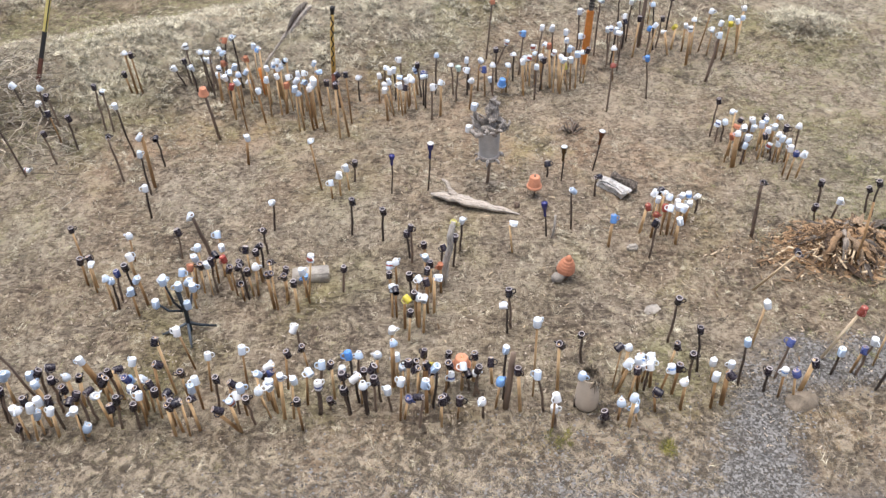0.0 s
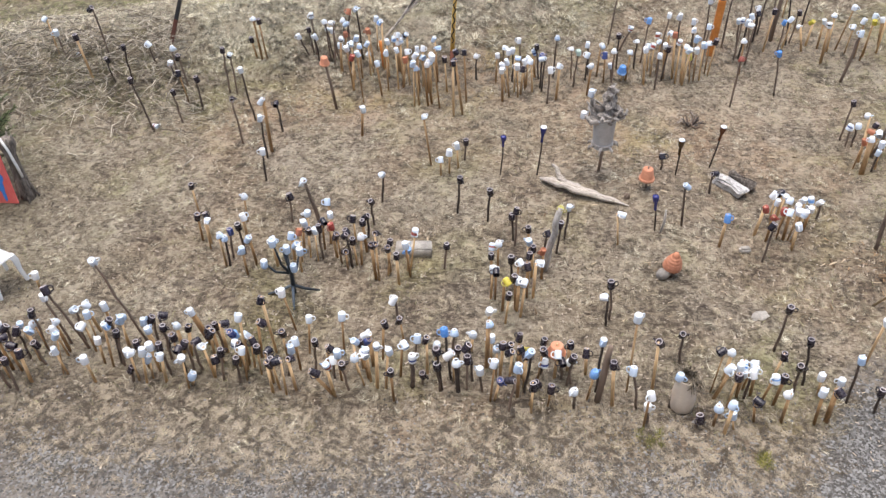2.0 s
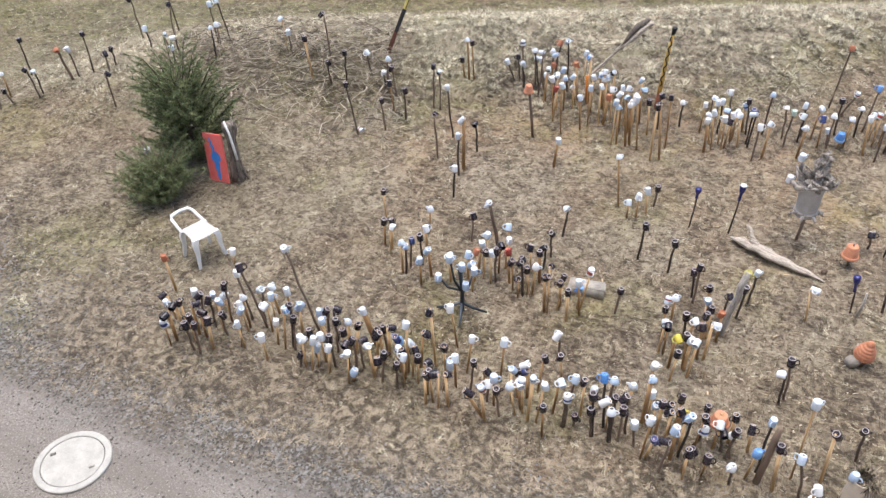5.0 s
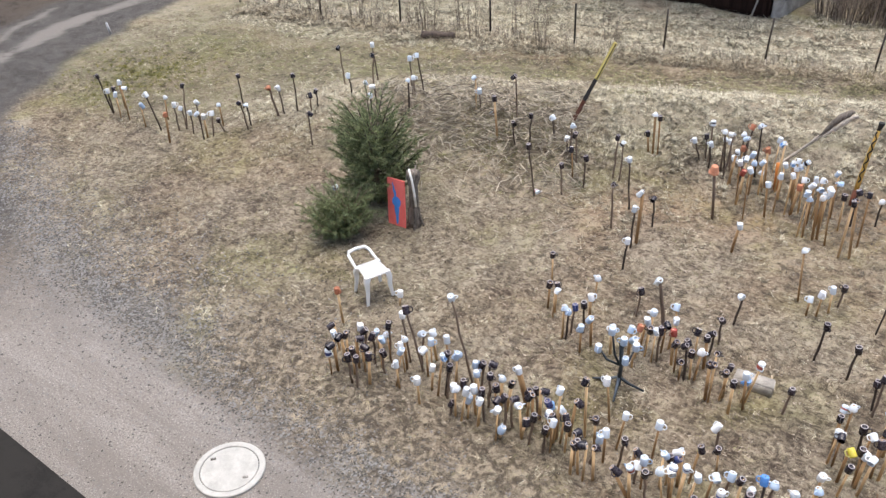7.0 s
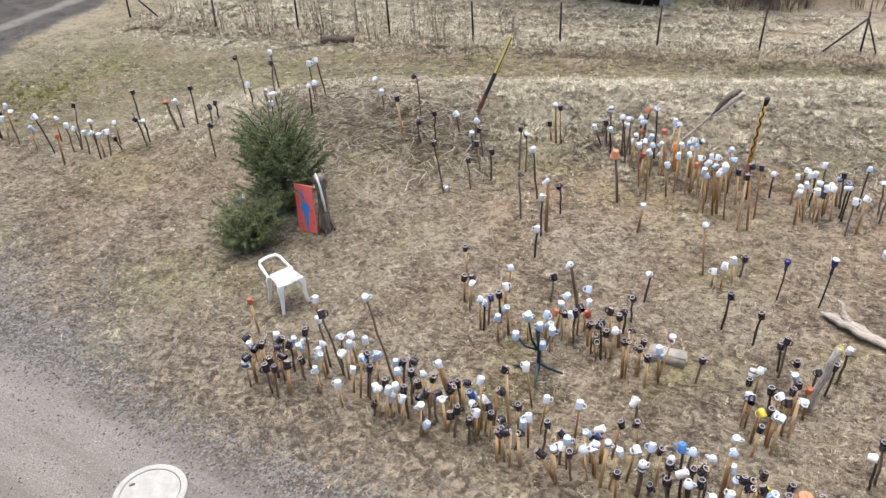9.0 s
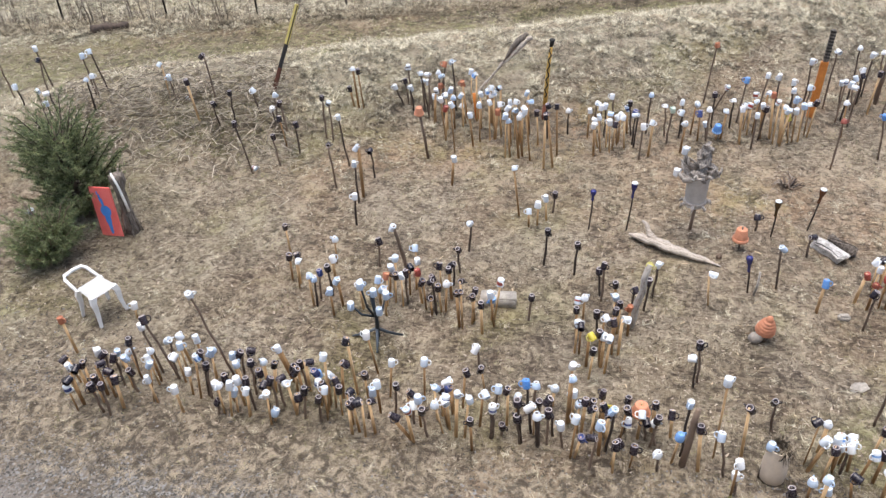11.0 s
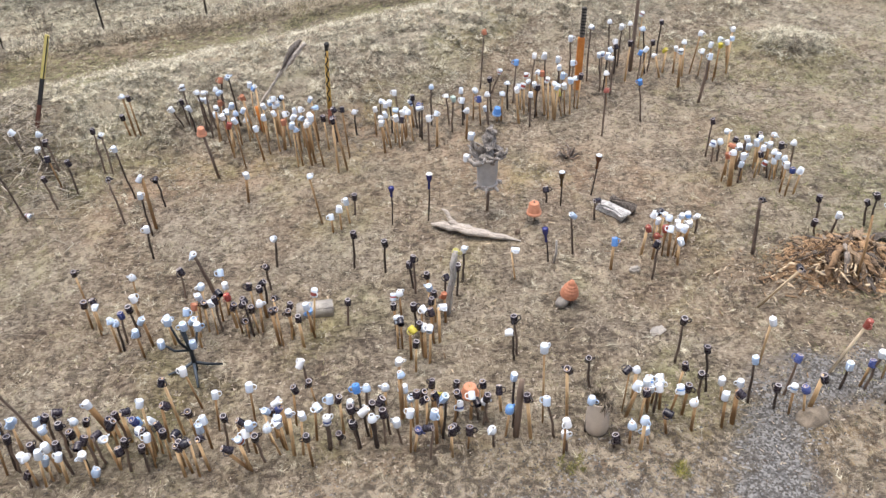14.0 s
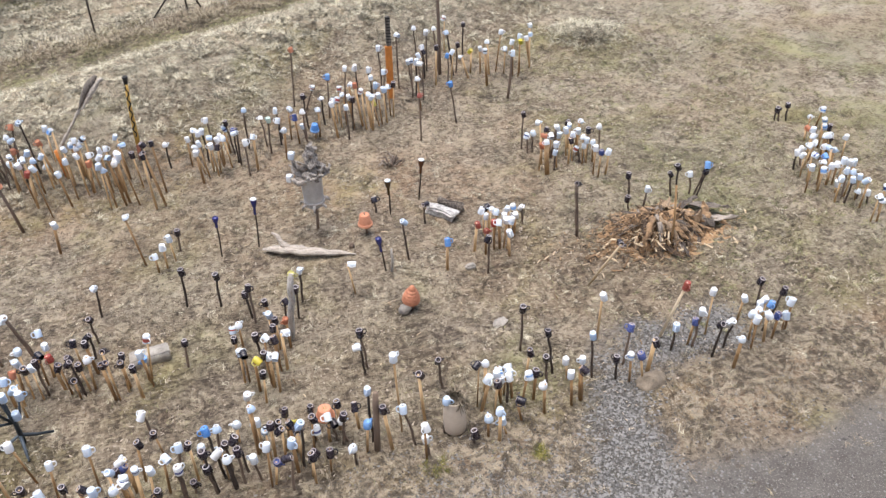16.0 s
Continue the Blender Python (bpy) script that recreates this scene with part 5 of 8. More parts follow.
# ---- cups and mugs on stakes ----
def cup_profile(form):
    """(radius, height) rows of an upturned cup: its foot is on top, its mouth below; the origin is under its foot."""
    if form == "mug":
        return [(0.036, -0.092), (0.040, -0.095), (0.041, -0.092), (0.041, -0.012), (0.038, -0.002), (0.033, 0.002), (0.030, 0.002), (0.028, -0.004), (0.0, -0.005)]
    if form == "beaker":
        return [(0.038, -0.105), (0.042, -0.108), (0.043, -0.104), (0.036, -0.010), (0.033, 0.0), (0.029, 0.002), (0.026, 0.002), (0.024, -0.004), (0.0, -0.005)]
    if form == "teacup":
        return [(0.043, -0.066), (0.047, -0.068), (0.048, -0.064), (0.044, -0.036), (0.034, -0.012), (0.026, -0.006), (0.026, 0.002), (0.022, 0.002), (0.020, -0.005), (0.0, -0.006)]
    return [(0.040, -0.082), (0.045, -0.085), (0.046, -0.080), (0.047, -0.045), (0.042, -0.014), (0.034, -0.004), (0.031, 0.003), (0.027, 0.003), (0.025, -0.004), (0.0, -0.005)]


CUPS, HANDLES, RINGS, STICKS = {}, {}, {}, {}
HANDLE_SIZE = {"mug": (0.041, -0.016, -0.078), "beaker": (0.038, -0.022, -0.082), "teacup": (0.040, -0.018, -0.056), "bowl": (0.044, -0.018, -0.068)}


def cached(store, key, make, material):
    if key not in store:
        bm = make()
        me = bpy.data.meshes.new(key[0])
        bmesh.ops.recalc_face_normals(bm, faces=bm.faces)
        bm.to_mesh(me)
        bm.free()
        me.materials.append(material)
        me.shade_smooth()
        store[key] = me
    return store[key]


def handle_bmesh(form):
    r, a, b = HANDLE_SIZE[form]
    pts = [(r - 0.004, 0, a), (r + 0.022, 0, a - 0.002), (r + 0.034, 0, a - 0.016), (r + 0.034, 0, b + 0.018), (r + 0.022, 0, b + 0.004), (r - 0.003, 0, b)]
    return tube(bmesh.new(), pts, [0.0075, 0.007, 0.0065, 0.0065, 0.007, 0.0075], 6)


def stick_bmesh(kind, variant):
    """A stick one metre high, which is scaled to its length."""
    r = random.Random(100 + variant)
    if kind in "pPc":
        w = {"p": 0.029, "P": 0.052, "c": 0.026}[kind]
        bm = box(bmesh.new(), (w * r.uniform(0.8, 1.25), 0.62 * w * r.uniform(0.8, 1.2), 1.0), None, 0.0, r.uniform(0.85, 1.0))
        bmesh.ops.bevel(bm, geom=[e for e in bm.edges if abs(e.verts[0].co.z - e.verts[1].co.z) > 0.5], offset=0.003, segments=1, affect="EDGES")
        return bm
    w = {"k": 0.0145, "K": 0.024, "G": 0.042}[kind]
    pts = [(r.uniform(-0.6, 0.6) * w * (0 < k < 5), r.uniform(-0.6, 0.6) * w * (0 < k < 5), k / 5) for k in range(6)]
    return tube(bmesh.new(), pts, [w * 1.1, w, w * r.uniform(0.9, 1.15), w * 0.95, w * 0.9, w * 0.85], 7)


STICK_MATERIAL = {"c": CREAM_LATH, "p": LATH, "P": LATH, "k": BARK, "K": BARK, "G": GREY_WOOD}
STICK_WORDS = {"c": "thin cream-coloured lath", "p": "pale lath", "P": "broad pale stake", "k": "crooked dark branch", "K": "stout dark branch", "G": "thick grey post"}
STICK_NAME = {"c": "lath", "p": "lath", "P": "stake", "k": "branch", "K": "branch", "G": "post"}
# The l cups are white ones whose colour holds the sky's blue light.
COLOUR_WORDS = {"w": "white", "l": "sky-tinted white", "d": "black glazed", "n": "navy blue", "b": "bright blue", "t": "terracotta orange", "r": "red", "y": "yellow", "g": "pale green"}
AREA_WORDS = {"front": "front row", "back": "back row", "bank": "grassy bank", "cluster": "dense cluster", "field": "open grass", "far": "outlying group", "stump": "rotten stump"}
KIND_NAME = {"w": "white_mug", "l": "sky_tinted_mug", "d": "black_mug", "n": "navy_mug", "b": "blue_mug", "t": "clay_cup", "r": "red_mug", "y": "yellow_mug", "g": "green_mug"}
dice = random.Random(77)


def cup_parts(parent, at, colour, form):
    """An upturned cup under a thing: body, handle and, where the glaze is dark, a bare foot ring; l cups get a white
    ring that paints their lit top.
    """
    body = new("cup" if form in ("teacup", "bowl") else "mug", cached(CUPS, (form, colour), lambda: lathe(bmesh.new(), cup_profile(form), 16), GLAZE[colour]))
    body.parent = parent
    body.matrix_basis = at
    grip = new("handle", cached(HANDLES, ("handle" + form, colour), lambda: handle_bmesh(form), GLAZE[colour]))
    grip.parent = body
    if form == "mug" and colour in "wl" and dice.random() < 0.22:
        tone = dice.choice("nbrdl")
        low, high = dice.choice(((-0.07, -0.045), (-0.05, -0.03), (-0.075, -0.03)))
        band = new("painted_band", cached(RINGS, (f"band{low}{high}", tone), lambda: lathe(bmesh.new(), [(0.0415, low), (0.0417, low + 0.001), (0.0417, high - 0.001), (0.0415, high)], 16), GLAZE[tone]))
        band.parent = body
    # A white ring paints the sky's brightness on the upturned foot.
    if colour in "l":
        r = [p for p in cup_profile(form) if p[1] > 0.001]
        ring = new("foot_ring", cached(RINGS, ("bright_top_ring" + form, 0), lambda: lathe(bmesh.new(), [(r[0][0] + 0.004, -0.001), (r[0][0] + 0.001, 0.004), (r[-1][0] - 0.001, 0.004), (r[-1][0] - 0.003, -0.003)], 16), GLAZE["w"]))
        ring.parent = body
    if colour in "dn":
        r = [p for p in cup_profile(form) if p[1] > 0.001]
        ring = new("foot_ring", cached(RINGS, ("ring" + form, 0), lambda: lathe(bmesh.new(), [(r[0][0] + 0.004, -0.003), (r[0][0] + 0.001, 0.004), (r[-1][0] - 0.001, 0.004), (r[-1][0] - 0.003, -0.003)], 16), RING))
        ring.parent = body
    return body


def stakes(area, rows):
    """Upturned cups on stakes: foot, the lean of the top, the height of the cup, and letters for its colour and its stick."""
    words = AREA_WORDS[area.split("_")[0]]
    for x, y, dx, dy, h, code in rows:
        colour, kind = code[0], code[1]
        form = dice.choices(("mug", "beaker", "teacup", "bowl"), (8, 2, 3, 1))[0] if colour in "wlr" else dice.choices(("mug", "beaker", "bowl"), (6, 1, 2))[0]
        length = math.sqrt(dx * dx + dy * dy + h * h) + 0.03
        stake = thing(f"{KIND_NAME[colour]}_on_{STICK_NAME[kind]}", upright(x, y, dx, dy, h), f"{COLOUR_WORDS[colour]} cup upside down on {STICK_WORDS[kind]}, {words}", "mug on stake", "cups on stakes, " + words)
        variant = dice.randrange(5)
        stick = new("stick", cached(STICKS, ("stick", kind, variant), lambda: stick_bmesh(kind, variant), STICK_MATERIAL[kind]))
        stick.parent = stake
        stick.matrix_basis = pose(0, 0, -0.06, 0, 0, dice.uniform(0, 360)) @ Matrix.Diagonal((1, 1, length + 0.055, 1))
        tilt = dice.gauss(0, 16) if dice.random() < 0.80 else dice.uniform(25, 85)
        size = dice.uniform(0.86, 1.02)
        cup_parts(stake, pose(0, 0, length, 0, 0, dice.uniform(0, 360)) @ pose(0, 0, 0, tilt, 0, dice.uniform(0, 360)) @ Matrix.Scale(size, 4), colour, form)


for x, y, z in ARM_ENDS:
    hung = thing("hanging_mug", pose(x, y, z), "sky-tinted white mug upside down on the metal tree", "mug", "mugs on the metal tree")
    cup_parts(hung, pose(0, 0, 0.035, 0, 0, dice.uniform(0, 360)) @ pose(0, 0, 0, dice.gauss(0, 10), 0, 0), "l", "mug")


for x, y, z in ((0.43, 9.55, 1.20), (0.36, 9.50, 0.90)):
    hung = thing("hanging_mug", pose(x, y, z), "white mug hung on a grey root of the sculpture", "mug", "mugs on the root sculpture")
    cup_parts(hung, pose(0, 0, 0.04, 8, 0, 40), "w", "mug")


def bottle_stake(x, y, dx, h, neck, glass, label, base_white=False):
    """A bottle upside down on a thin rod."""
    stake = thing("bottle_stake", upright(x, y, dx, 0, h), label, "bottle on stake")
    part("rod", tube(bmesh.new(), [(0, 0, -0.06), (0.008, 0, 0.5 * h), (0, 0, h - 0.03)], 0.011, 6), BARK, stake)
    size = h - neck
    part("bottle", lathe(bmesh.new(), [(0.017, -size), (0.019, -size + 0.01), (0.019, -0.55 * size), (0.034, -0.38 * size), (0.040, -0.2 * size), (0.041, -0.02), (0.036, -0.003), (0, 0)], 14), BOTTLE[glass], stake).location.z = h
    if base_white:
        part("base", lathe(bmesh.new(), [(0.038, -0.012), (0.043, -0.004), (0.036, 0.004), (0, 0.005)], 14), GLAZE["w"], stake, "white foot").location.z = h


bottle_stake(-0.20, 9.35, 0.05, 0.77, 0.53, "navy", "navy blue bottle upside down on a thin rod", True)
bottle_stake(-0.70, 9.29, 0.03, 0.63, 0.47, "navy", "slim dark blue bottle upside down on a rod")
bottle_stake(1.67, 9.55, 0.0, 0.57, 0.33, "amber", "dark amber bottle upside down on a stake", True)
bottle_stake(2.15, 9.80, 0.07, 0.66, 0.44, "brown", "red-brown bottle upside down on a leaning stake", True)
bottle_stake(1.33, 8.30, -0.06, 0.55, 0.33, "navy", "blue bottle upside down beside a pale lath")


# ---- loose pieces on the grass ----
for x, y, z, tone in ((-5.9, 9.86, 0.035, "w"), (-7.65, 11.06, 0.05, "w")):
    dropped = thing("fallen_mug", pose(x, y, float(ground_height(x, y)) + z), "white mug lying on its side in the grass", "mug")
    cup_parts(dropped, pose(0, 0, 0, 84, 0, 50 * x), tone, "mug")
r = random.Random(31)
clump = thing("root_clump", pose(1.97, 10.84, 0.0), "small dark clump of twisted roots on the grass", "root")
for k in range(22):
    a, o = r.uniform(0, 6.28), r.uniform(0.08, 0.26)
    part("root", tube(bmesh.new(), [(0.03 * math.cos(a), 0.03 * math.sin(a), 0.0), (0.6 * o * math.cos(a), 0.6 * o * math.sin(a), r.uniform(0.06, 0.12)), (o * math.cos(a + 0.4), o * math.sin(a + 0.4), r.uniform(0.0, 0.20))], [0.018, 0.013, 0.004], 5, False), STUMP_WOOD if k % 3 == 0 else BARK, clump)
stakes("front_west", [
    (-6.3, 5.67, -0.02, -0.02, 0.53, "tp"), (-5.95, 5.23, -0.05, 0.01, 0.37, "dp"), (-5.86, 5.08, -0.01, 0, 0.43, "wp"),
    (-5.71, 4.94, 0, -0.02, 0.42, "dp"), (-5.74, 4.86, 0, -0.01, 0.37, "wp"), (-5.75, 5.12, -0.01, -0.02, 0.41, "dp"),
    (-5.69, 5.12, 0.01, -0.01, 0.48, "dp"), (-5.53, 5.12, 0, 0, 0.44, "dp"), (-5.65, 5.33, 0.01, -0.01, 0.48, "wk"),
    (-5.54, 5.25, 0.01, 0.05, 0.47, "dk"), (-5.42, 5.29, -0.01, 0.02, 0.45, "dk"), (-5.45, 5.43, -0.02, -0.01, 0.4, "lp"),
    (-5.3, 5.28, 0.01, 0, 0.47, "lp"), (-5.28, 5.43, -0.06, 0.02, 0.39, "wp"), (-5.42, 5.11, -0.03, 0.01, 0.38, "dp"),
    (-5.43, 4.88, -0.01, -0.02, 0.44, "dk"), (-5.32, 4.85, 0, 0.03, 0.45, "dk"), (-5.23, 4.97, 0, 0.03, 0.46, "dp"),
    (-5.5, 5.01, -0.02, 0.01, 0.38, "dp"),
])
stakes("front_west", [
    (-5.22, 5.23, -0.01, -0.01, 0.34, "dk"), (-5.31, 5.46, 0, 0, 0.57, "dk"), (-5.91, 6.36, 0.01, 0.01, 0.22, "wp"),
    (-4.88, 5.53, -0.12, -0.1, 0.97, "dk"), (-5.11, 5.58, -0.05, -0.04, 0.74, "wk"), (-5.06, 5.46, -0.01, -0.02, 0.47, "wp"),
    (-5.04, 5.39, -0.05, 0.01, 0.41, "wp"), (-4.97, 5.14, 0.07, 0.06, 0.54, "lp"), (-4.92, 5.14, -0.03, 0, 0.38, "wp"),
    (-4.57, 5.07, 0.02, -0.04, 0.43, "wp"), (-4.95, 5.6, 0.02, 0.03, 0.46, "wk"), (-4.88, 5.8, -0.02, -0.05, 0.44, "wp"),
    (-4.81, 5.62, 0.01, -0.01, 0.46, "lp"), (-4.77, 5.49, -0.02, 0.01, 0.4, "wp"), (-4.59, 5.33, 0.03, 0, 0.38, "wp"),
    (-4.48, 5.3, 0.05, 0.04, 0.6, "lp"), (-4.41, 5.37, 0.03, 0.02, 0.62, "dk"), (-4.37, 5.34, 0.03, 0.02, 0.48, "dk"),
    (-4.7, 5.79, -0.03, 0.03, 0.39, "wp"),
])
stakes("front_west", [
    (-4.41, 5.54, 0.02, 0.03, 0.48, "lp"), (-4.14, 5.19, -0.01, -0.02, 0.43, "wp"), (-4.27, 5.7, -0.19, -0.13, 1.26, "wk"),
])
stakes("front_mid_west", [
    (-4.45, 5.63, 0.03, -0.03, 0.44, "lp"), (-4.15, 5.6, -0.01, 0, 0.44, "lp"), (-4.04, 5.53, -0.03, -0.04, 0.43, "lp"),
    (-4.14, 5.7, 0.02, 0.01, 0.37, "dk"), (-4, 5.65, -0.01, 0.01, 0.45, "dk"), (-3.91, 5.49, 0.02, 0.01, 0.48, "dk"),
    (-3.8, 5.46, 0.02, -0.02, 0.42, "dp"), (-3.8, 5.59, 0, 0.01, 0.41, "wp"), (-3.54, 5.74, -0.1, -0.06, 0.57, "wP"),
    (-3.71, 5.56, 0.05, 0.03, 0.41, "dp"), (-4.07, 5.31, -0.04, -0.01, 0.42, "dp"), (-3.95, 5.3, 0.01, -0.05, 0.47, "wp"),
    (-4.03, 5.13, 0.05, 0.04, 0.47, "wp"), (-3.99, 5.2, 0.02, 0.02, 0.31, "lp"), (-4.12, 5.15, 0.03, -0.03, 0.48, "wp"),
    (-3.82, 5.27, -0.02, 0, 0.46, "dk"), (-3.83, 5.17, 0.04, 0, 0.42, "wp"), (-3.55, 5.1, 0, 0.04, 0.43, "wp"), (-3.66, 5.3, 0.03, -0.02, 0.43, "dk"),
])
stakes("front_mid_west", [
    (-3.58, 5.34, -0.02, 0.03, 0.41, "dk"), (-3.52, 5.38, -0.01, -0.01, 0.38, "dk"), (-3.36, 5.32, -0.02, -0.02, 0.44, "wp"),
    (-3.24, 5.27, 0.06, -0.01, 0.47, "dk"), (-3.35, 5.3, 0.04, 0.02, 0.28, "dp"), (-3.39, 5.71, -0.02, -0.03, 0.39, "dk"),
    (-3.45, 5.58, 0.02, 0, 0.42, "dp"), (-3.33, 5.65, 0, 0, 0.41, "dp"), (-3.33, 5.5, -0.01, -0.01, 0.48, "dp"),
    (-3.15, 5.52, -0.02, -0.01, 0.47, "np"), (-3.16, 5.57, -0.01, 0.02, 0.38, "bp"), (-3.03, 5.44, 0.04, 0.02, 0.79, "wp"),
    (-3.04, 5.52, 0, 0.02, 0.42, "wp"), (-3.13, 5.48, 0.03, -0.04, 0.41, "wp"), (-3.03, 5.39, -0.01, 0, 0.44, "dp"),
    (-3, 5.31, 0.02, 0.02, 0.45, "wp"), (-2.97, 5.48, 0.04, -0.01, 0.45, "dp"), (-2.87, 5.4, 0.02, -0.01, 0.42, "dp"),
    (-3.06, 5.26, 0.02, 0.01, 0.35, "dk"),
])
stakes("front_mid_west", [
    (-2.81, 5.73, -0.03, -0.01, 0.8, "dp"), (-2.94, 5.63, 0.02, 0.05, 0.47, "dp"), (-2.67, 5.68, -0.01, 0, 0.36, "dp"),
    (-2.7, 6.09, -0.06, -0.03, 0.6, "wp"), (-2.58, 5.43, 0.06, 0.03, 0.39, "lk"), (-2.48, 5.52, -0.01, 0.01, 0.44, "wp"),
    (-2.45, 5.77, 0.05, 0.02, 0.51, "wp"), (-2.31, 5.52, 0.04, -0.02, 0.47, "dk"), (-2.71, 5.31, -0.01, -0.02, 0.43, "dp"),
    (-2.62, 5.23, -0.03, 0, 0.44, "dp"), (-2.68, 5.18, 0, 0.01, 0.42, "dp"), (-2.54, 5.19, 0.01, 0, 0.47, "dp"),
    (-2.45, 5.24, -0.03, 0.02, 0.41, "dp"), (-4.18, 5.13, 0.03, 0.02, 0.19, "dk"), (-3.54, 5.16, 0.03, 0.02, 0.15, "lp"),
    (-2.03, 5.21, -0.18, -0.07, 0.42, "dp"),
])
stakes("front_mid", [
    (-2.16, 5.52, 0.01, 0, 0.37, "dp"), (-2, 5.4, 0, -0.02, 0.48, "lp"), (-2.09, 5.44, 0.01, 0, 0.32, "wk"), (-2.02, 5.19, -0.04, -0.02, 0.5, "lp"),
    (-1.9, 5.28, -0.03, -0.01, 0.42, "dk"), (-2.06, 5.76, 0.03, 0.01, 0.62, "wp"), (-1.86, 5.54, -0.01, 0, 0.47, "lp"),
    (-1.82, 5.61, 0, 0, 0.41, "dp"), (-1.74, 5.75, 0, -0.04, 0.42, "wp"), (-1.72, 5.66, -0.02, 0.02, 0.36, "np"),
    (-1.76, 5.38, -0.06, -0.02, 0.45, "wp"), (-1.73, 5.47, -0.04, 0, 0.41, "wp"), (-1.7, 5.44, -0.02, 0.01, 0.47, "wp"),
    (-1.62, 5.37, 0.03, 0.01, 0.62, "wp"), (-1.64, 5.76, 0.04, 0.01, 0.54, "dp"), (-1.45, 6.01, -0.03, -0.01, 0.38, "dp"),
    (-1.61, 6.41, 0, 0, 0.29, "wk"), (-1.53, 5.38, 0.05, 0.02, 0.55, "wp"), (-1.42, 5.23, 0, -0.03, 0.47, "dp"),
])
stakes("front_mid", [
    (-1.41, 5.56, 0.04, 0.01, 0.49, "wp"), (-1.3, 5.79, 0.04, 0.01, 0.36, "lk"), (-1.27, 5.44, 0.02, 0.01, 0.44, "wK"),
    (-1.14, 5.64, 0.01, 0, 0.51, "dp"), (-1.17, 5.51, 0, 0, 0.11, "dk"), (-1.05, 5.69, 0.02, -0.02, 0.41, "wp"),
    (-0.96, 5.45, -0.04, -0.01, 0.58, "dk"), (-0.97, 5.43, -0.03, 0, 0.37, "dk"), (-0.88, 5.59, -0.06, -0.01, 0.73, "bk"),
    (-0.91, 5.94, 0.02, 0, 0.34, "lk"), (-0.85, 5.57, 0, -0.01, 0.41, "wp"), (-0.78, 5.41, -0.02, 0, 0.47, "wK"), (-0.81, 5.66, 0, -0.02, 0.4, "dk"),
    (-0.72, 5.98, 0.02, 0, 0.28, "wp"), (-0.65, 5.58, -0.04, 0, 0.52, "dk"), (-0.7, 5.45, 0, 0.05, 0.44, "dk"), (-0.55, 5.46, -0.02, 0, 0.33, "wk"),
    (-0.57, 6.14, 0.03, 0, 0.48, "wp"), (-0.53, 5.78, 0.01, 0, 0.67, "lP"),
])
stakes("front_mid", [
    (-0.49, 5.83, 0, 0.01, 0.41, "wp"), (-0.42, 5.66, 0, 0.04, 0.38, "lp"), (-0.45, 5.33, 0.04, 0, 0.61, "wp"), (-0.41, 5.33, 0.05, 0, 0.33, "np"),
    (-0.38, 5.69, 0.02, 0, 0.48, "dp"), (-0.26, 5.74, -0.02, 0.03, 0.38, "dp"), (-0.28, 5.6, 0.02, 0, 0.46, "dp"),
    (-0.17, 5.7, -0.02, 0.01, 0.42, "dp"), (-0.22, 5.81, 0.02, 0.03, 0.47, "dp"), (-0.14, 5.67, 0, 0.02, 0.38, "yp"),
    (-0.18, 5.41, 0, 0.02, 0.47, "lp"), (-0.12, 5.56, 0, -0.01, 0.4, "dp"), (-0.25, 5.22, 0.04, 0, 0.46, "dk"), (-0.11, 5.49, 0.04, 0, 0.61, "lk"),
    (-0.03, 5.24, 0, 0.02, 0.41, "dp"),
])
stakes("front_mid_east", [
    (0.04, 5.79, 0.01, 0.03, 0.45, "dp"), (0.18, 5.73, 0.01, 0, 0.39, "wp"), (0.01, 5.65, 0.03, 0.01, 0.47, "dp"), (0, 5.68, 0.06, 0, 0.3, "wk"),
    (0.26, 5.73, -0.03, 0, 0.28, "dk"), (0.31, 5.84, 0, -0.03, 0.45, "dp"), (0.31, 5.66, 0.04, -0.02, 0.43, "dk"), (0.35, 5.68, -0.03, 0, 0.32, "wk"),
    (0.5, 5.81, -0.02, 0, 0.37, "dp"), (-0.05, 5.33, 0.04, 0, 0.35, "dp"), (0.13, 5.35, 0.02, 0, 0.3, "dp"), (0.39, 5.36, -0.01, 0, 0.26, "wk"),
    (0.52, 5.49, 0.04, 0, 0.41, "bp"), (0.6, 5.6, 0.01, 0, 0.75, "lk"), (0.77, 5.44, -0.05, 0.01, 0.61, "dp"), (0.92, 5.66, -0.02, 0, 1.06, "wp"),
    (1.01, 5.44, -0.09, 0.02, 0.55, "lk"), (1.18, 5.72, -0.03, 0.01, 0.65, "dp"), (1.07, 5.21, 0, 0.02, 0.48, "wp"),
])
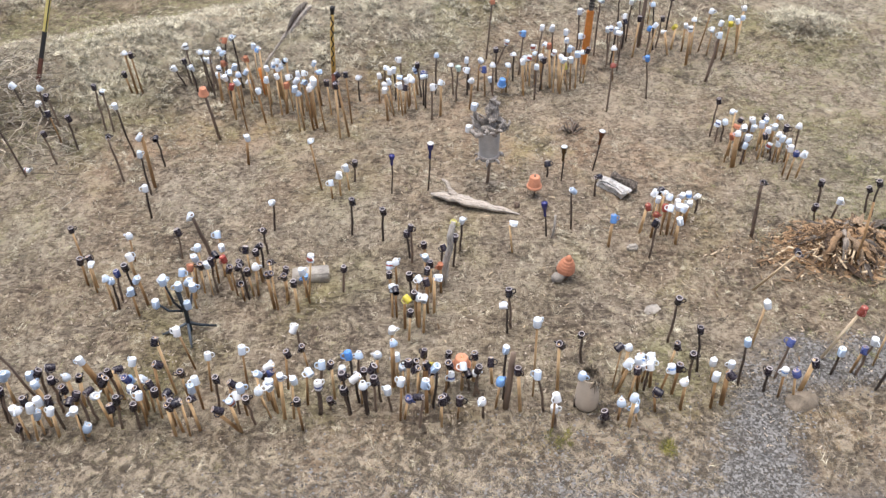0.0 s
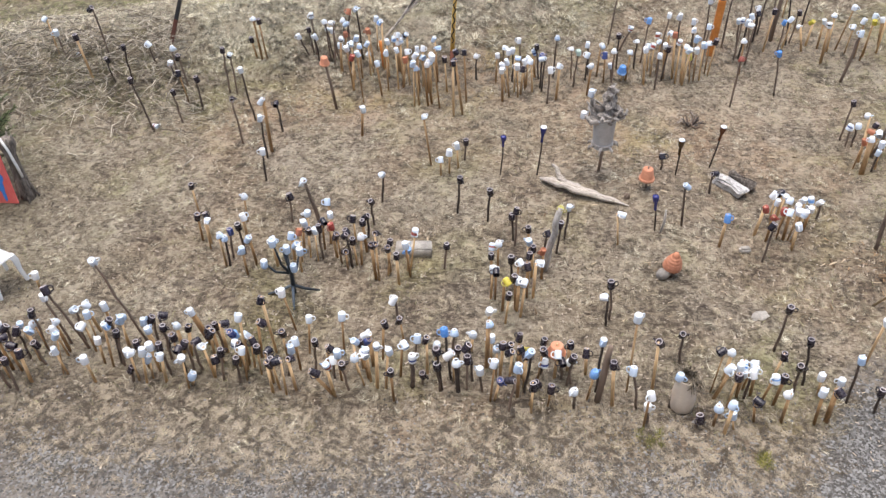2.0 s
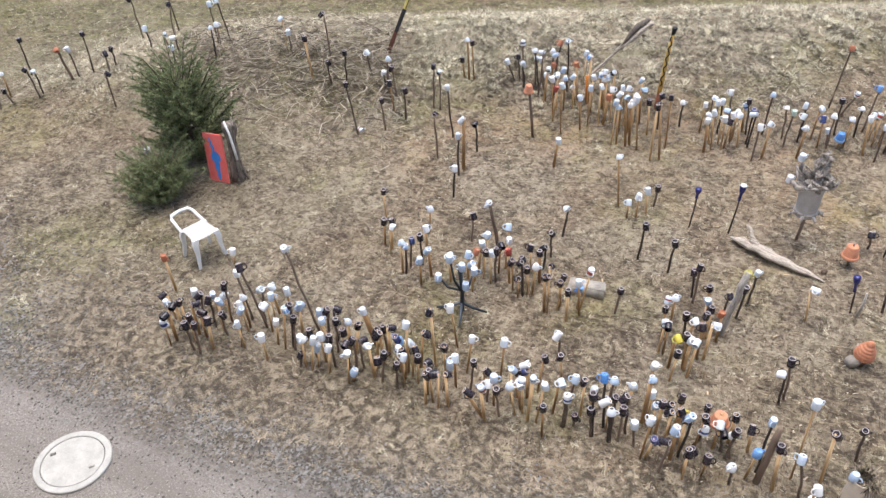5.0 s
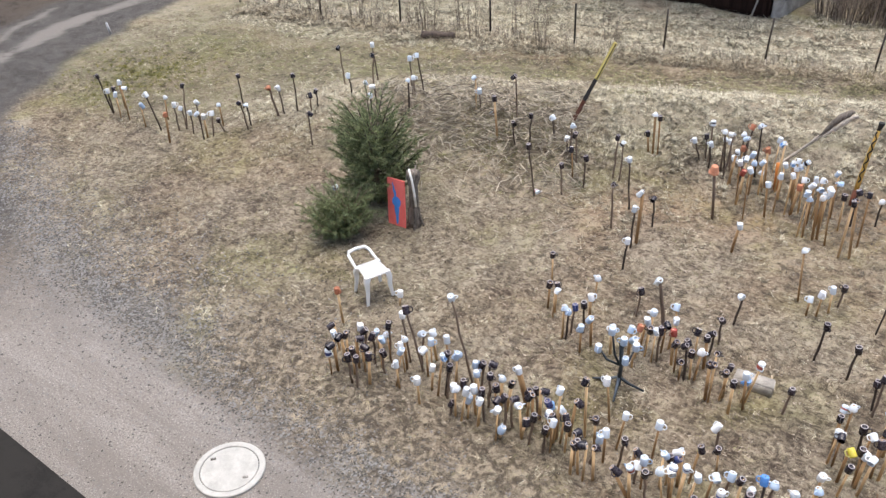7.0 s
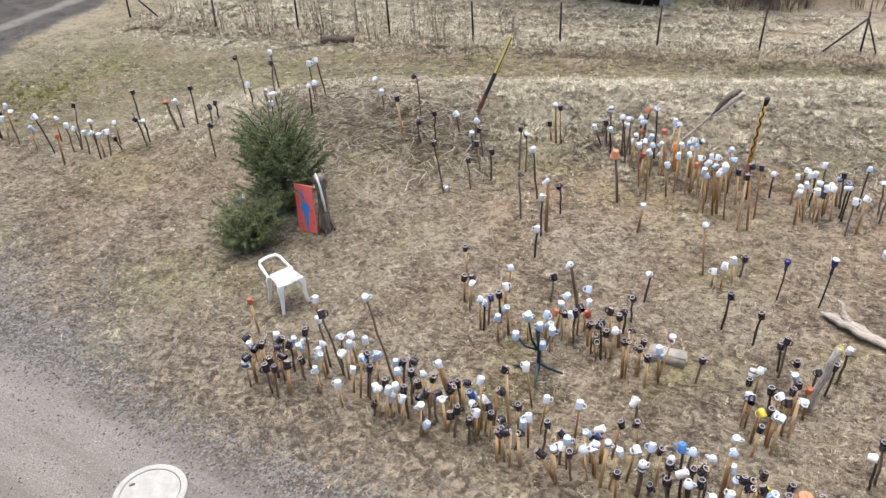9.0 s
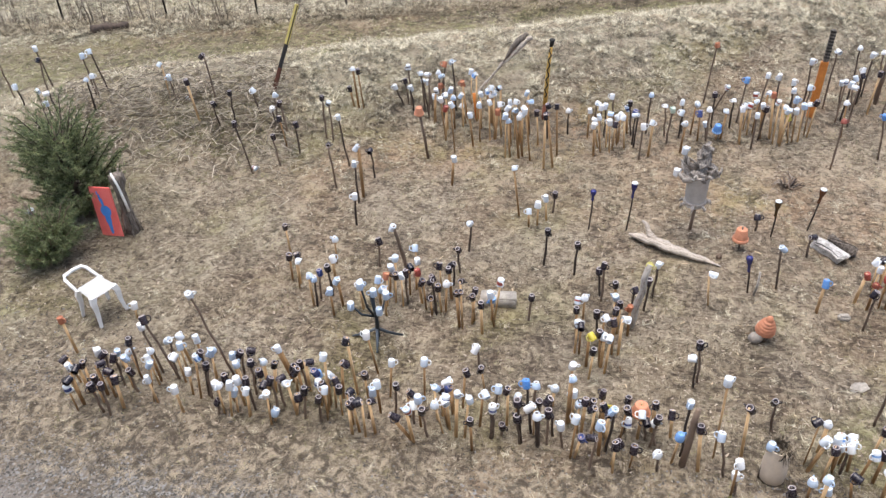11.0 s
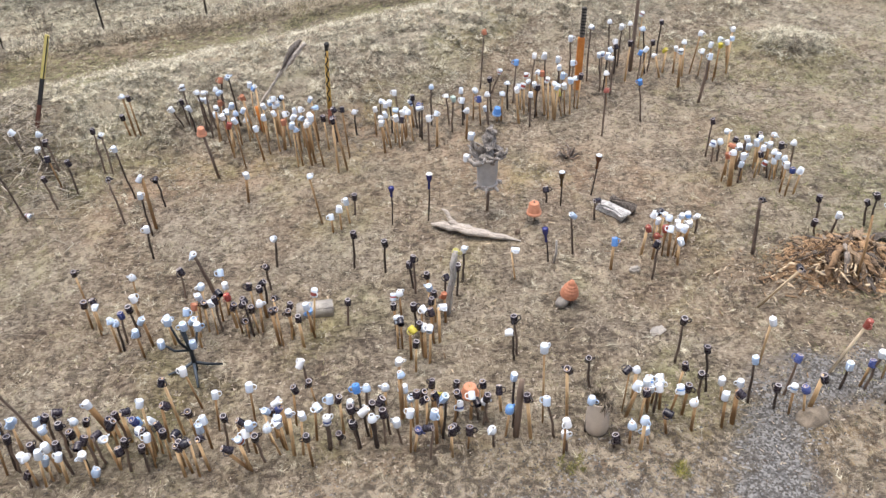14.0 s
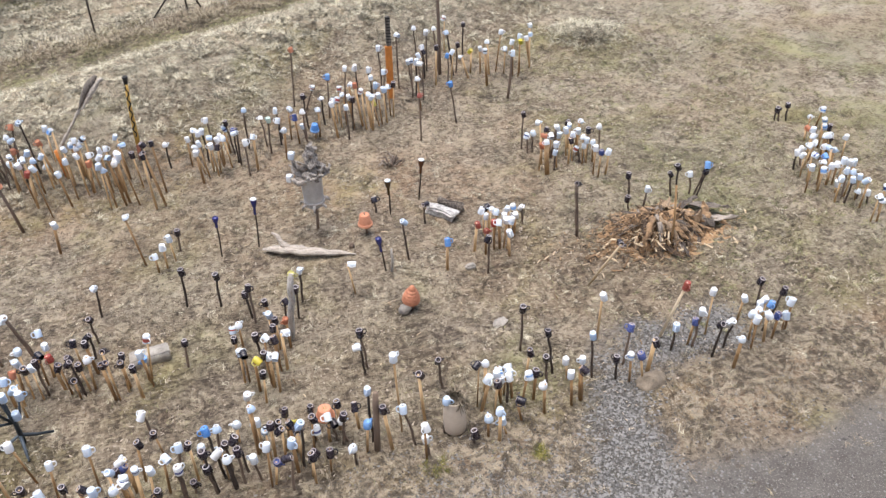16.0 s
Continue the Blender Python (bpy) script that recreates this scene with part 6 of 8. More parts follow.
stakes("front_mid_east", [
    (1.11, 5.26, -0.03, 0.01, 0.25, "wk"), (1.47, 6.1, -0.02, 0.01, 0.4, "dk"), (1.34, 5.51, 0.03, -0.01, 0.47, "lk"), (1.58, 5.27, 0, 0, 0.17, "dk"),
    (1.9, 5.91, 0.01, 0, 0.43, "wp"), (1.77, 5.77, 0.02, -0.01, 0.59, "dp"), (1.79, 5.67, 0.08, -0.02, 0.48, "wp"),
    (2.01, 5.71, -0.05, -0.01, 0.47, "wp"), (2.03, 5.84, -0.02, -0.03, 0.41, "wp"), (2.01, 5.7, -0.01, -0.03, 0.41, "wp"),
    (1.9, 5.57, 0.02, -0.01, 0.48, "dp"), (2.08, 5.81, 0.03, 0, 0.4, "wp"), (2.08, 5.69, 0, 0, 0.41, "wk"), (2.15, 5.74, -0.03, 0, 0.41, "wp"),
    (1.74, 5.3, 0, 0, 0.3, "lp"), (1.83, 5.21, 0.01, 0.01, 0.46, "lp"), (1.93, 5.29, -0.04, 0.02, 0.21, "lp"), (2.14, 5.41, -0.05, 0.02, 0.29, "dp"),
])
stakes("front_east", [
    (2.48, 6.38, 0.01, -0.01, 0.66, "dk"), (2.37, 5.92, 0.03, -0.01, 0.46, "dp"), (2.21, 5.61, 0.05, -0.02, 0.48, "wp"),
    (2.36, 5.65, 0.01, -0.01, 0.43, "dp"), (2.7, 5.97, -0.06, 0.03, 0.59, "dk"), (2.58, 5.84, -0.03, -0.03, 0.41, "dk"),
    (2.4, 5.44, -0.02, -0.02, 0.44, "wp"), (2.82, 5.84, -0.02, 0.01, 0.27, "wp"), (2.72, 5.47, 0, 0.06, 0.4, "wp"),
    (2.91, 5.64, -0.01, 0.02, 0.43, "wp"), (2.84, 5.51, -0.02, 0.01, 0.44, "dP"), (3.08, 5.76, -0.03, 0.02, 0.63, "lk"),
    (3.39, 6.32, 0.01, -0.01, 0.65, "wp"), (3.32, 5.67, -0.01, 0.01, 0.31, "dk"), (3.5, 5.86, 0.03, -0.02, 0.57, "nk"),
    (3.44, 5.58, -0.01, 0.02, 0.39, "wp"), (3.59, 5.56, -0.06, 0.02, 0.39, "np"), (3.7, 5.67, 0.02, -0.02, 0.46, "dP"),
])
stakes("front_far_east", [
    (4.08, 6.12, 0.16, -0.11, 0.84, "rc"), (4.1, 5.89, 0.01, -0.01, 0.38, "lk"), (4.32, 5.91, 0.03, -0.01, 0.38, "np"),
    (4.36, 5.87, 0.02, -0.02, 0.55, "wk"), (4.6, 6.01, 0, 0, 0.65, "wp"), (4.68, 5.76, 0.04, -0.03, 0.39, "wk"),
    (4.49, 5.67, 0.04, -0.02, 0.46, "dk"), (4.61, 5.43, 0.03, 0, 0.43, "wp"), (5.07, 6.1, 0.01, -0.01, 0.36, "wp"), (5.02, 5.78, -0.01, 0, 0.4, "wp"),
    (5.05, 5.75, 0, 0.02, 0.42, "wp"), (4.95, 5.63, 0.01, 0.01, 0.46, "wp"), (5.28, 5.97, -0.01, -0.02, 0.4, "wp"),
    (5.21, 5.94, -0.01, 0.01, 0.36, "wp"), (5.28, 5.88, 0.02, -0.01, 0.4, "bp"), (5.16, 5.7, -0.06, -0.02, 0.45, "wp"),
    (5.44, 6.28, 0, 0, 0.38, "dk"), (5.26, 5.87, 0.08, -0.08, 0.66, "dk"), (5.53, 5.83, -0.01, -0.01, 0.43, "wp"),
])
stakes("front_far_east", [
    (5.29, 5.73, 0.01, 0, 0.35, "np"), (5.49, 5.83, 0, 0, 0.23, "lp"),
])
stakes("cluster_west", [
    (-4.5, 7.9, -0.01, 0, 0.5, "dp"), (-4.29, 7.44, 0.01, 0.01, 0.39, "dp"), (-4.16, 7.39, -0.01, 0.04, 0.43, "dp"),
    (-4.14, 7.31, 0.01, 0.01, 0.42, "wp"), (-3.83, 7.02, 0, -0.01, 0.49, "lp"), (-3.78, 7.02, 0.02, -0.01, 0.45, "lk"),
    (-3.8, 7.19, 0.01, 0.03, 0.39, "nk"), (-3.67, 7.27, 0, -0.05, 0.48, "dk"), (-3.84, 7.87, 0.02, 0, 0.42, "wp"),
    (-3.7, 7.48, -0.01, -0.01, 0.43, "wp"), (-3.5, 6.86, -0.02, 0.03, 0.4, "lp"), (-3.46, 7.07, -0.01, -0.03, 0.44, "lp"),
    (-2.93, 7.52, 0.04, 0.01, 0.5, "wp"), (-2.95, 7.37, 0.03, 0.03, 0.45, "wp"), (-2.93, 7.2, 0.02, 0.03, 0.46, "tp"),
    (-3.26, 7.94, 0, 0.01, 0.42, "dk"), (-2.88, 7.92, -0.12, -0.04, 0.7, "wK"), (-2.74, 7.91, -0.02, 0.03, 0.39, "lp"),
    (-2.67, 7.6, 0.05, -0.05, 0.49, "wp"),
])
stakes("cluster_west", [
    (-2.72, 7.48, 0.02, -0.01, 0.44, "dp"), (-2.53, 7.35, -0.03, -0.01, 0.49, "rp"), (-2.85, 7.3, 0.02, 0.01, 0.41, "dp"),
    (-2.75, 7.27, 0, 0.02, 0.44, "wp"), (-2.7, 7.31, 0, 0, 0.48, "dk"), (-3.02, 7.2, 0.02, -0.02, 0.44, "lp"), (-3.2, 7.08, 0, -0.03, 0.46, "wp"),
    (-2.89, 7.03, 0, 0.01, 0.39, "lp"), (-2.45, 7.25, -0.01, -0.02, 0.43, "dp"), (-2.33, 7.28, -0.04, 0.01, 0.46, "dk"),
    (-2.3, 7.18, -0.03, 0.01, 0.47, "dk"), (-2.25, 7.23, -0.02, -0.01, 0.39, "dp"), (-2.36, 7.64, 0, 0, 0.39, "dp"),
    (-2.18, 7.47, -0.02, -0.01, 0.48, "dp"), (-2.22, 7.73, 0.02, 0.01, 0.33, "dk"), (-2.2, 8, -0.02, -0.01, 0.37, "dk"),
    (-2.2, 7.25, 0.02, 0.02, 0.42, "wp"), (-2.02, 7.31, 0, 0, 0.41, "dp"), (-1.93, 6.99, -0.01, 0.02, 0.51, "dp"),
])
stakes("cluster_west", [
    (-1.97, 7, -0.02, 0, 0.51, "dp"), (-2.35, 7.15, 0, 0, 0.23, "dp"), (-1.84, 7.09, 0.04, 0.06, 0.47, "dp"), (-1.82, 7.13, 0, -0.05, 0.42, "dp"),
    (-1.68, 6.93, 0, -0.03, 0.49, "dp"), (-1.57, 7.09, -0.04, -0.01, 0.51, "wp"), (-1.62, 7.18, 0.02, 0, 0.33, "bp"),
    (-1.59, 7.2, 0.08, 0.02, 0.6, "wp"), (-1.19, 7.27, 0.03, 0.01, 0.37, "dk"), (-2.19, 8.45, 0.05, 0.01, 0.46, "wk"),
])
stakes("cluster_middle", [
    (-0.77, 8.23, 0.02, 0, 0.49, "dk"), (-0.38, 7.78, 0, 0, 0.58, "dk"), (-0.41, 7.87, -0.03, 0.02, 0.4, "dk"),
    (-0.2, 7.71, -0.03, -0.03, 0.39, "dp"), (-0.21, 7.37, 0, -0.03, 0.47, "lp"), (-0.15, 7.27, 0, 0, 0.44, "dp"),
    (-0.19, 7.06, 0.01, 0.04, 0.48, "dp"), (-0.02, 7.56, 0.01, 0.02, 0.43, "dk"), (-0.01, 7.41, 0.13, 0, 0.91, "yG"),
    (0.21, 7.99, 0.03, 0, 0.51, "wk"), (0.13, 7.73, 0.02, -0.03, 0.48, "dk"), (-0.03, 7.25, 0, 0.03, 0.39, "tp"),
    (-0.63, 7.24, 0.01, 0.01, 0.45, "wp"), (-0.55, 7.25, 0, -0.01, 0.5, "wp"), (-0.61, 7.13, -0.01, 0, 0.4, "dp"),
    (-0.59, 6.85, 0.01, 0.04, 0.42, "wp"), (-0.54, 6.86, 0, 0, 0.41, "dp"), (-0.37, 7.13, -0.02, -0.01, 0.39, "dk"),
    (-0.31, 7.06, 0.01, 0, 0.4, "wp"),
])
stakes("cluster_middle", [
    (-0.18, 6.9, -0.02, 0.01, 0.49, "dp"), (-0.11, 6.9, 0.01, 0, 0.51, "wp"), (-0.3, 6.69, -0.02, -0.01, 0.5, "dp"),
    (-0.28, 6.67, 0.01, 0, 0.47, "wp"), (-0.23, 6.58, 0.03, 0.04, 0.5, "wp"), (-0.44, 6.66, 0.01, 0.01, 0.45, "yp"),
    (-0.39, 6.47, 0.03, 0, 0.42, "dp"), (0.87, 7.98, -0.05, 0.01, 0.44, "wp"), (0.76, 6.66, -0.04, 0.04, 0.51, "dk"),
    (0.71, 6.57, -0.01, 0, 0.38, "wk"),
])
stakes("field", [
    (-1.68, 9.4, -0.08, -0.01, 0.8, "wp"), (-1.29, 9.36, -0.02, 0, 0.4, "wp"), (-1.4, 9.23, 0.01, 0, 0.37, "wp"), (-1.51, 9.18, 0, 0, 0.28, "wp"),
    (-1.17, 8.37, 0.03, 0, 0.55, "dk"), (-2.81, 10.04, 0.04, 0.01, 0.46, "wp"), (-1.23, 9.58, 0.02, 0, 0.32, "dk"),
    (1.67, 8.44, -0.05, 0.01, 0.6, "lk"), (1.49, 9.67, -0.02, 0, 0.23, "dk"), (2.09, 8.06, 0.01, 0, 0.49, "bp"), (2.09, 9.18, -0.02, 0, 0.28, "dk"),
    (3.95, 8.24, -0.04, 0.02, 0.81, "dK"),
])
stakes("cluster_east", [
    (2.77, 8.66, 0, 0.02, 0.41, "wp"), (2.87, 8.73, -0.01, -0.01, 0.41, "dp"), (2.76, 8.56, 0.02, 0.01, 0.38, "wp"),
    (2.81, 8.56, 0.03, -0.02, 0.47, "wp"), (2.86, 8.48, 0.04, 0.02, 0.47, "wp"), (3.08, 8.54, -0.06, -0.02, 0.37, "wp"),
    (2.88, 8.3, -0.01, 0, 0.45, "wp"), (3.12, 8.62, -0.02, 0, 0.39, "wp"), (3.17, 8.65, 0.01, 0.01, 0.39, "wk"), (3.36, 8.76, 0, 0, 0.26, "wk"),
    (3.15, 8.5, 0.01, -0.01, 0.36, "wp"), (2.97, 8.27, 0.06, -0.02, 0.48, "wp"), (2.95, 8.11, -0.01, 0.01, 0.38, "wp"),
    (2.94, 8.3, 0.02, -0.02, 0.46, "wp"), (2.54, 8.34, 0.03, -0.03, 0.46, "rp"), (2.81, 8.33, 0, 0.02, 0.42, "rp"),
    (2.67, 8.25, 0.01, 0.01, 0.36, "rp"), (2.57, 7.84, 0.01, 0, 0.57, "dk"),
])
stakes("field_west", [
    (-7.1, 11.09, -0.04, -0.03, 0.89, "dk"), (-7.22, 10.64, -0.05, -0.03, 0.76, "dp"), (-6.88, 10.65, -0.02, -0.02, 0.42, "dk"),
    (-6.63, 10.74, 0.01, 0, 0.6, "dk"), (-6.33, 11.09, -0.07, -0.04, 0.45, "wk"), (-5.95, 10.89, 0.04, -0.01, 0.59, "wk"),
    (-5.76, 10.82, -0.04, -0.02, 0.53, "dk"), (-5.99, 10.89, -0.01, 0, 0.32, "wk"), (-5.66, 10.52, -0.04, -0.02, 0.52, "dp"),
    (-5.4, 10.41, -0.01, 0.02, 0.52, "dk"), (-5.58, 10.03, -0.03, -0.01, 0.55, "dk"), (-5.93, 9.77, -0.1, -0.06, 0.91, "dk"),
    (-5.09, 10.83, 0.01, 0.01, 0.74, "dk"), (-4.97, 10.81, 0.01, 0, 0.68, "wk"), (-4.52, 10.27, -0.07, -0.03, 0.88, "wk"),
    (-4.01, 9.46, 0.01, 0, 0.86, "wP"), (-4.03, 9.31, 0, 0, 0.68, "wk"), (-3.89, 8.8, 0.02, 0.01, 0.48, "wk"),
    (-4.49, 9.62, -0.03, -0.02, 0.72, "dk"),
])
stakes("field_west", [
    (-4.02, 10.02, -0.01, 0, 0.48, "dk"), (-4.87, 11.62, -0.04, -0.01, 0.36, "dp"), (-4.79, 11.62, -0.03, -0.01, 0.72, "wp"),
    (-4.71, 11.63, -0.03, -0.01, 0.69, "dp"),
])
stakes("bank_west", [
    (-11.34, 11.25, -0.04, -0.04, 0.81, "dk"), (-10.75, 11.61, -0.06, -0.05, 0.82, "wk"), (-10.56, 11.24, 0.04, 0.01, 0.66, "dk"),
    (-10.5, 10.55, -0.02, -0.02, 0.46, "wk"), (-9.96, 10.4, -0.02, -0.02, 0.4, "wk"), (-9.37, 10.01, -0.04, 0.01, 0.6, "wk"),
    (-9.18, 9.66, -0.06, 0.04, 0.72, "wk"), (-9.24, 10.86, -0.02, -0.02, 0.77, "wk"), (-9.09, 11.02, -0.09, -0.07, 0.78, "wk"),
    (-8.99, 10.42, 0.01, 0.02, 0.61, "wk"), (-9.12, 10.79, -0.02, -0.02, 0.45, "wk"), (-7.94, 11.04, -0.01, 0, 0.63, "wp"),
    (-7.82, 11.02, -0.02, -0.02, 0.45, "wk"),
])
stakes("far_west", [
    (-14.55, 7.92, -0.05, -0.1, 0.79, "dk"), (-14.41, 7.99, 0.03, -0.02, 0.54, "dp"), (-14.54, 8.2, 0, 0, 0.56, "wp"),
    (-13.99, 7.91, 0, 0, 0.63, "wp"), (-14.56, 7.94, 0.02, -0.02, 0.48, "wk"), (-14.2, 7.86, 0, 0.02, 0.5, "wp"),
    (-13.47, 7.9, -0.02, 0.01, 0.43, "lp"), (-13.06, 7.95, -0.07, -0.11, 0.77, "wk"), (-13.37, 8.35, -0.01, 0.03, 0.44, "wp"),
    (-12.47, 7.7, -0.01, 0.04, 0.56, "tp"), (-12.77, 8.14, 0.03, -0.01, 0.55, "wk"), (-12.65, 8.25, -0.03, -0.02, 0.45, "wk"),
    (-12.72, 8.3, 0.04, 0.06, 0.85, "dk"), (-12.35, 8.17, 0, 0, 0.45, "wk"), (-12.69, 8.59, 0.01, -0.03, 0.43, "wk"),
    (-11.97, 8.1, 0, -0.02, 0.54, "wk"), (-11.99, 8.19, 0, 0, 0.45, "wp"), (-11.92, 8.27, 0.04, 0.03, 0.5, "wk"), (-12.15, 8.7, 0, -0.01, 0.44, "wp"),
])
stakes("far_west", [
    (-11.87, 8.5, -0.04, -0.06, 0.28, "dk"), (-12.48, 9.5, -0.01, -0.01, 0.68, "dk"), (-11.54, 8.78, -0.01, -0.06, 0.56, "dk"),
    (-11.57, 8.89, -0.01, -0.01, 0.45, "wk"), (-11.38, 9.41, -0.06, -0.07, 0.61, "tK"), (-11.32, 9.53, -0.04, -0.05, 0.56, "wk"),
    (-11.12, 9.69, -0.01, -0.01, 0.75, "dk"), (-10.79, 9.73, 0, 0, 0.38, "dk"), (-10.81, 9.92, 0, 0, 0.37, "dk"),
    (-10.01, 8.93, -0.01, -0.01, 0.6, "dk"), (-8.2, 7.64, 0, 0, 0.46, "wk"),
])
stakes("back_west", [
    (-4.07, 11.87, -0.13, -0.04, 0.37, "wk"), (-3.99, 11.89, -0.04, -0.01, 0.47, "dk"), (-3.94, 11.89, -0.02, -0.01, 0.73, "wk"),
    (-3.88, 11.78, -0.03, -0.01, 0.45, "wk"), (-3.66, 11.87, -0.08, -0.02, 0.68, "wk"), (-3.72, 11.89, -0.02, -0.01, 0.51, "wk"),
    (-3.61, 11.72, 0.03, 0.06, 0.71, "wk"), (-3.58, 11.91, -0.06, -0.02, 0.52, "wk"), (-3.44, 11.93, -0.03, 0.02, 0.68, "wk"),
    (-3.38, 11.81, 0.03, 0, 0.71, "lk"), (-3.53, 12.32, 0.07, 0.02, 0.54, "tk"), (-3.2, 11.99, -0.04, -0.01, 0.86, "lk"),
    (-3.41, 11.82, 0, -0.01, 0.55, "tp"), (-3.48, 11.6, 0.05, -0.02, 0.62, "wp"), (-3.47, 11.65, -0.01, 0, 0.47, "wp"),
    (-3.23, 11.32, -0.05, -0.01, 0.69, "wp"), (-3.24, 11.52, 0, -0.02, 0.64, "wp"), (-3.23, 11.75, 0.01, 0.02, 0.55, "lp"),
    (-3.13, 11.55, 0.01, -0.04, 0.6, "lp"),
])
stakes("back_west", [
    (-3.01, 11.64, 0, 0, 0.57, "lp"), (-2.98, 11.84, -0.07, 0, 0.65, "tp"), (-3, 12.2, 0.01, 0.04, 0.58, "wp"), (-2.82, 11.85, 0, 0, 0.81, "lP"),
    (-2.98, 11.73, -0.05, -0.01, 0.33, "wp"), (-2.99, 10.97, -0.04, -0.01, 0.85, "wp"), (-3.21, 11.26, 0.03, 0.01, 0.58, "rp"),
    (-2.74, 11.19, -0.05, -0.01, 0.58, "wp"), (-2.71, 11.67, 0, -0.04, 0.65, "wp"), (-2.66, 11.32, 0, 0, 0.69, "wp"),
    (-2.58, 11.82, 0.02, 0.01, 0.66, "wp"), (-2.6, 11.87, -0.05, 0.05, 0.53, "wp"), (-2.52, 11.76, -0.01, 0.06, 0.59, "wp"),
    (-2.43, 11.87, 0.01, -0.04, 0.65, "lp"), (-2.54, 11.8, -0.03, 0.01, 0.54, "wp"), (-2.51, 11.39, -0.01, 0, 0.7, "wp"),
    (-2.35, 11.52, -0.03, 0.03, 0.6, "wp"), (-2.44, 11.44, 0.04, 0.01, 0.52, "tP"), (-2.23, 11.71, -0.02, 0, 0.55, "wp"),
])
stakes("back_west", [
    (-2.14, 11.53, 0.02, 0.03, 0.67, "wp"), (-2.16, 11.35, -0.02, -0.02, 0.67, "wp"), (-2.18, 10.96, 0.01, 0, 0.74, "lp"),
    (-2.11, 10.99, -0.03, -0.01, 0.65, "lp"), (-1.97, 10.99, -0.07, -0.01, 0.82, "lp"), (-1.92, 11.04, -0.06, -0.01, 0.69, "wp"),
    (-2.04, 11.38, 0.02, -0.01, 0.56, "wp"), (-1.99, 11.4, 0, -0.03, 0.67, "wp"), (-1.79, 10.97, -0.08, -0.01, 0.85, "wp"),
    (-1.93, 11.71, -0.03, 0, 0.54, "lp"), (-1.97, 11.96, -0.03, 0, 0.57, "lp"),
])
stakes("back_middle", [
    (-1.74, 11.44, -0.02, -0.05, 0.61, "dp"), (-1.62, 11.64, -0.02, 0, 0.6, "dk"), (-1.4, 11.18, -0.03, 0, 0.85, "dp"),
    (-1.54, 10.73, 0, 0, 0.9, "dp"), (-1.41, 10.79, -0.1, -0.01, 0.89, "dp"), (-1.32, 11.88, -0.01, 0, 0.41, "wk"),
    (-1, 11.82, 0.01, 0.02, 0.48, "wp"), (-0.9, 12.01, -0.01, -0.02, 0.51, "wk"), (-0.81, 11.76, 0, 0.05, 0.57, "wk"),
    (-0.74, 11.91, -0.01, 0.04, 0.53, "wk"), (-0.81, 11.53, -0.09, -0.01, 0.48, "wp"), (-0.84, 11.23, -0.02, -0.03, 0.57, "wp"),
    (-0.75, 11.37, -0.06, 0, 0.63, "wp"), (-0.68, 11.55, -0.01, 0.05, 0.54, "lp"), (-0.61, 11.37, -0.03, -0.02, 0.57, "wp"),
    (-0.52, 11.64, -0.04, 0, 0.5, "wp"), (-0.58, 11.47, 0.03, 0, 0.48, "dp"), (-0.51, 11.76, 0.01, 0.01, 0.49, "wp"),
    (-0.4, 11.59, -0.04, 0.03, 0.52, "wp"),
])
stakes("back_middle", [
    (-0.39, 12.03, -0.04, 0, 0.48, "lp"), (-0.33, 12, -0.05, 0, 0.58, "dk"), (-0.29, 11.72, 0.01, 0, 0.57, "nk"), (-0.26, 11.63, 0.03, 0, 0.54, "wk"),
    (-0.1, 12.07, 0.03, 0, 0.71, "lk"), (-0.02, 11.39, 0.02, 0.01, 0.59, "wp"), (-0.15, 11.25, 0.01, 0, 0.6, "wk"),
    (-0.62, 12.29, -0.05, -0.08, 0.55, "wk"), (0.19, 12.08, -0.02, 0, 0.53, "wk"), (0.23, 11.8, 0.04, 0, 0.62, "gk"),
    (0.46, 12.25, -0.04, 0.01, 0.54, "wk"), (0.42, 12.03, 0.01, -0.01, 0.48, "wk"), (0.45, 11.56, 0.03, -0.02, 0.53, "wp"),
    (0.6, 12.16, 0.02, 0.01, 0.56, "wp"), (0.71, 11.96, -0.02, 0.02, 0.52, "np"), (0.84, 11.97, -0.02, -0.03, 0.6, "wk"),
    (0.84, 12.05, -0.05, 0, 0.29, "wk"), (0.93, 12.51, -0.03, 0, 0.58, "dk"), (0.98, 13.09, 0.15, -0.01, 0.4, "wk"),
])
stakes("back_middle", [
    (1.21, 12.55, -0.01, 0, 0.48, "wk"), (1.06, 12.1, 0.03, 0.04, 0.49, "wp"),
])
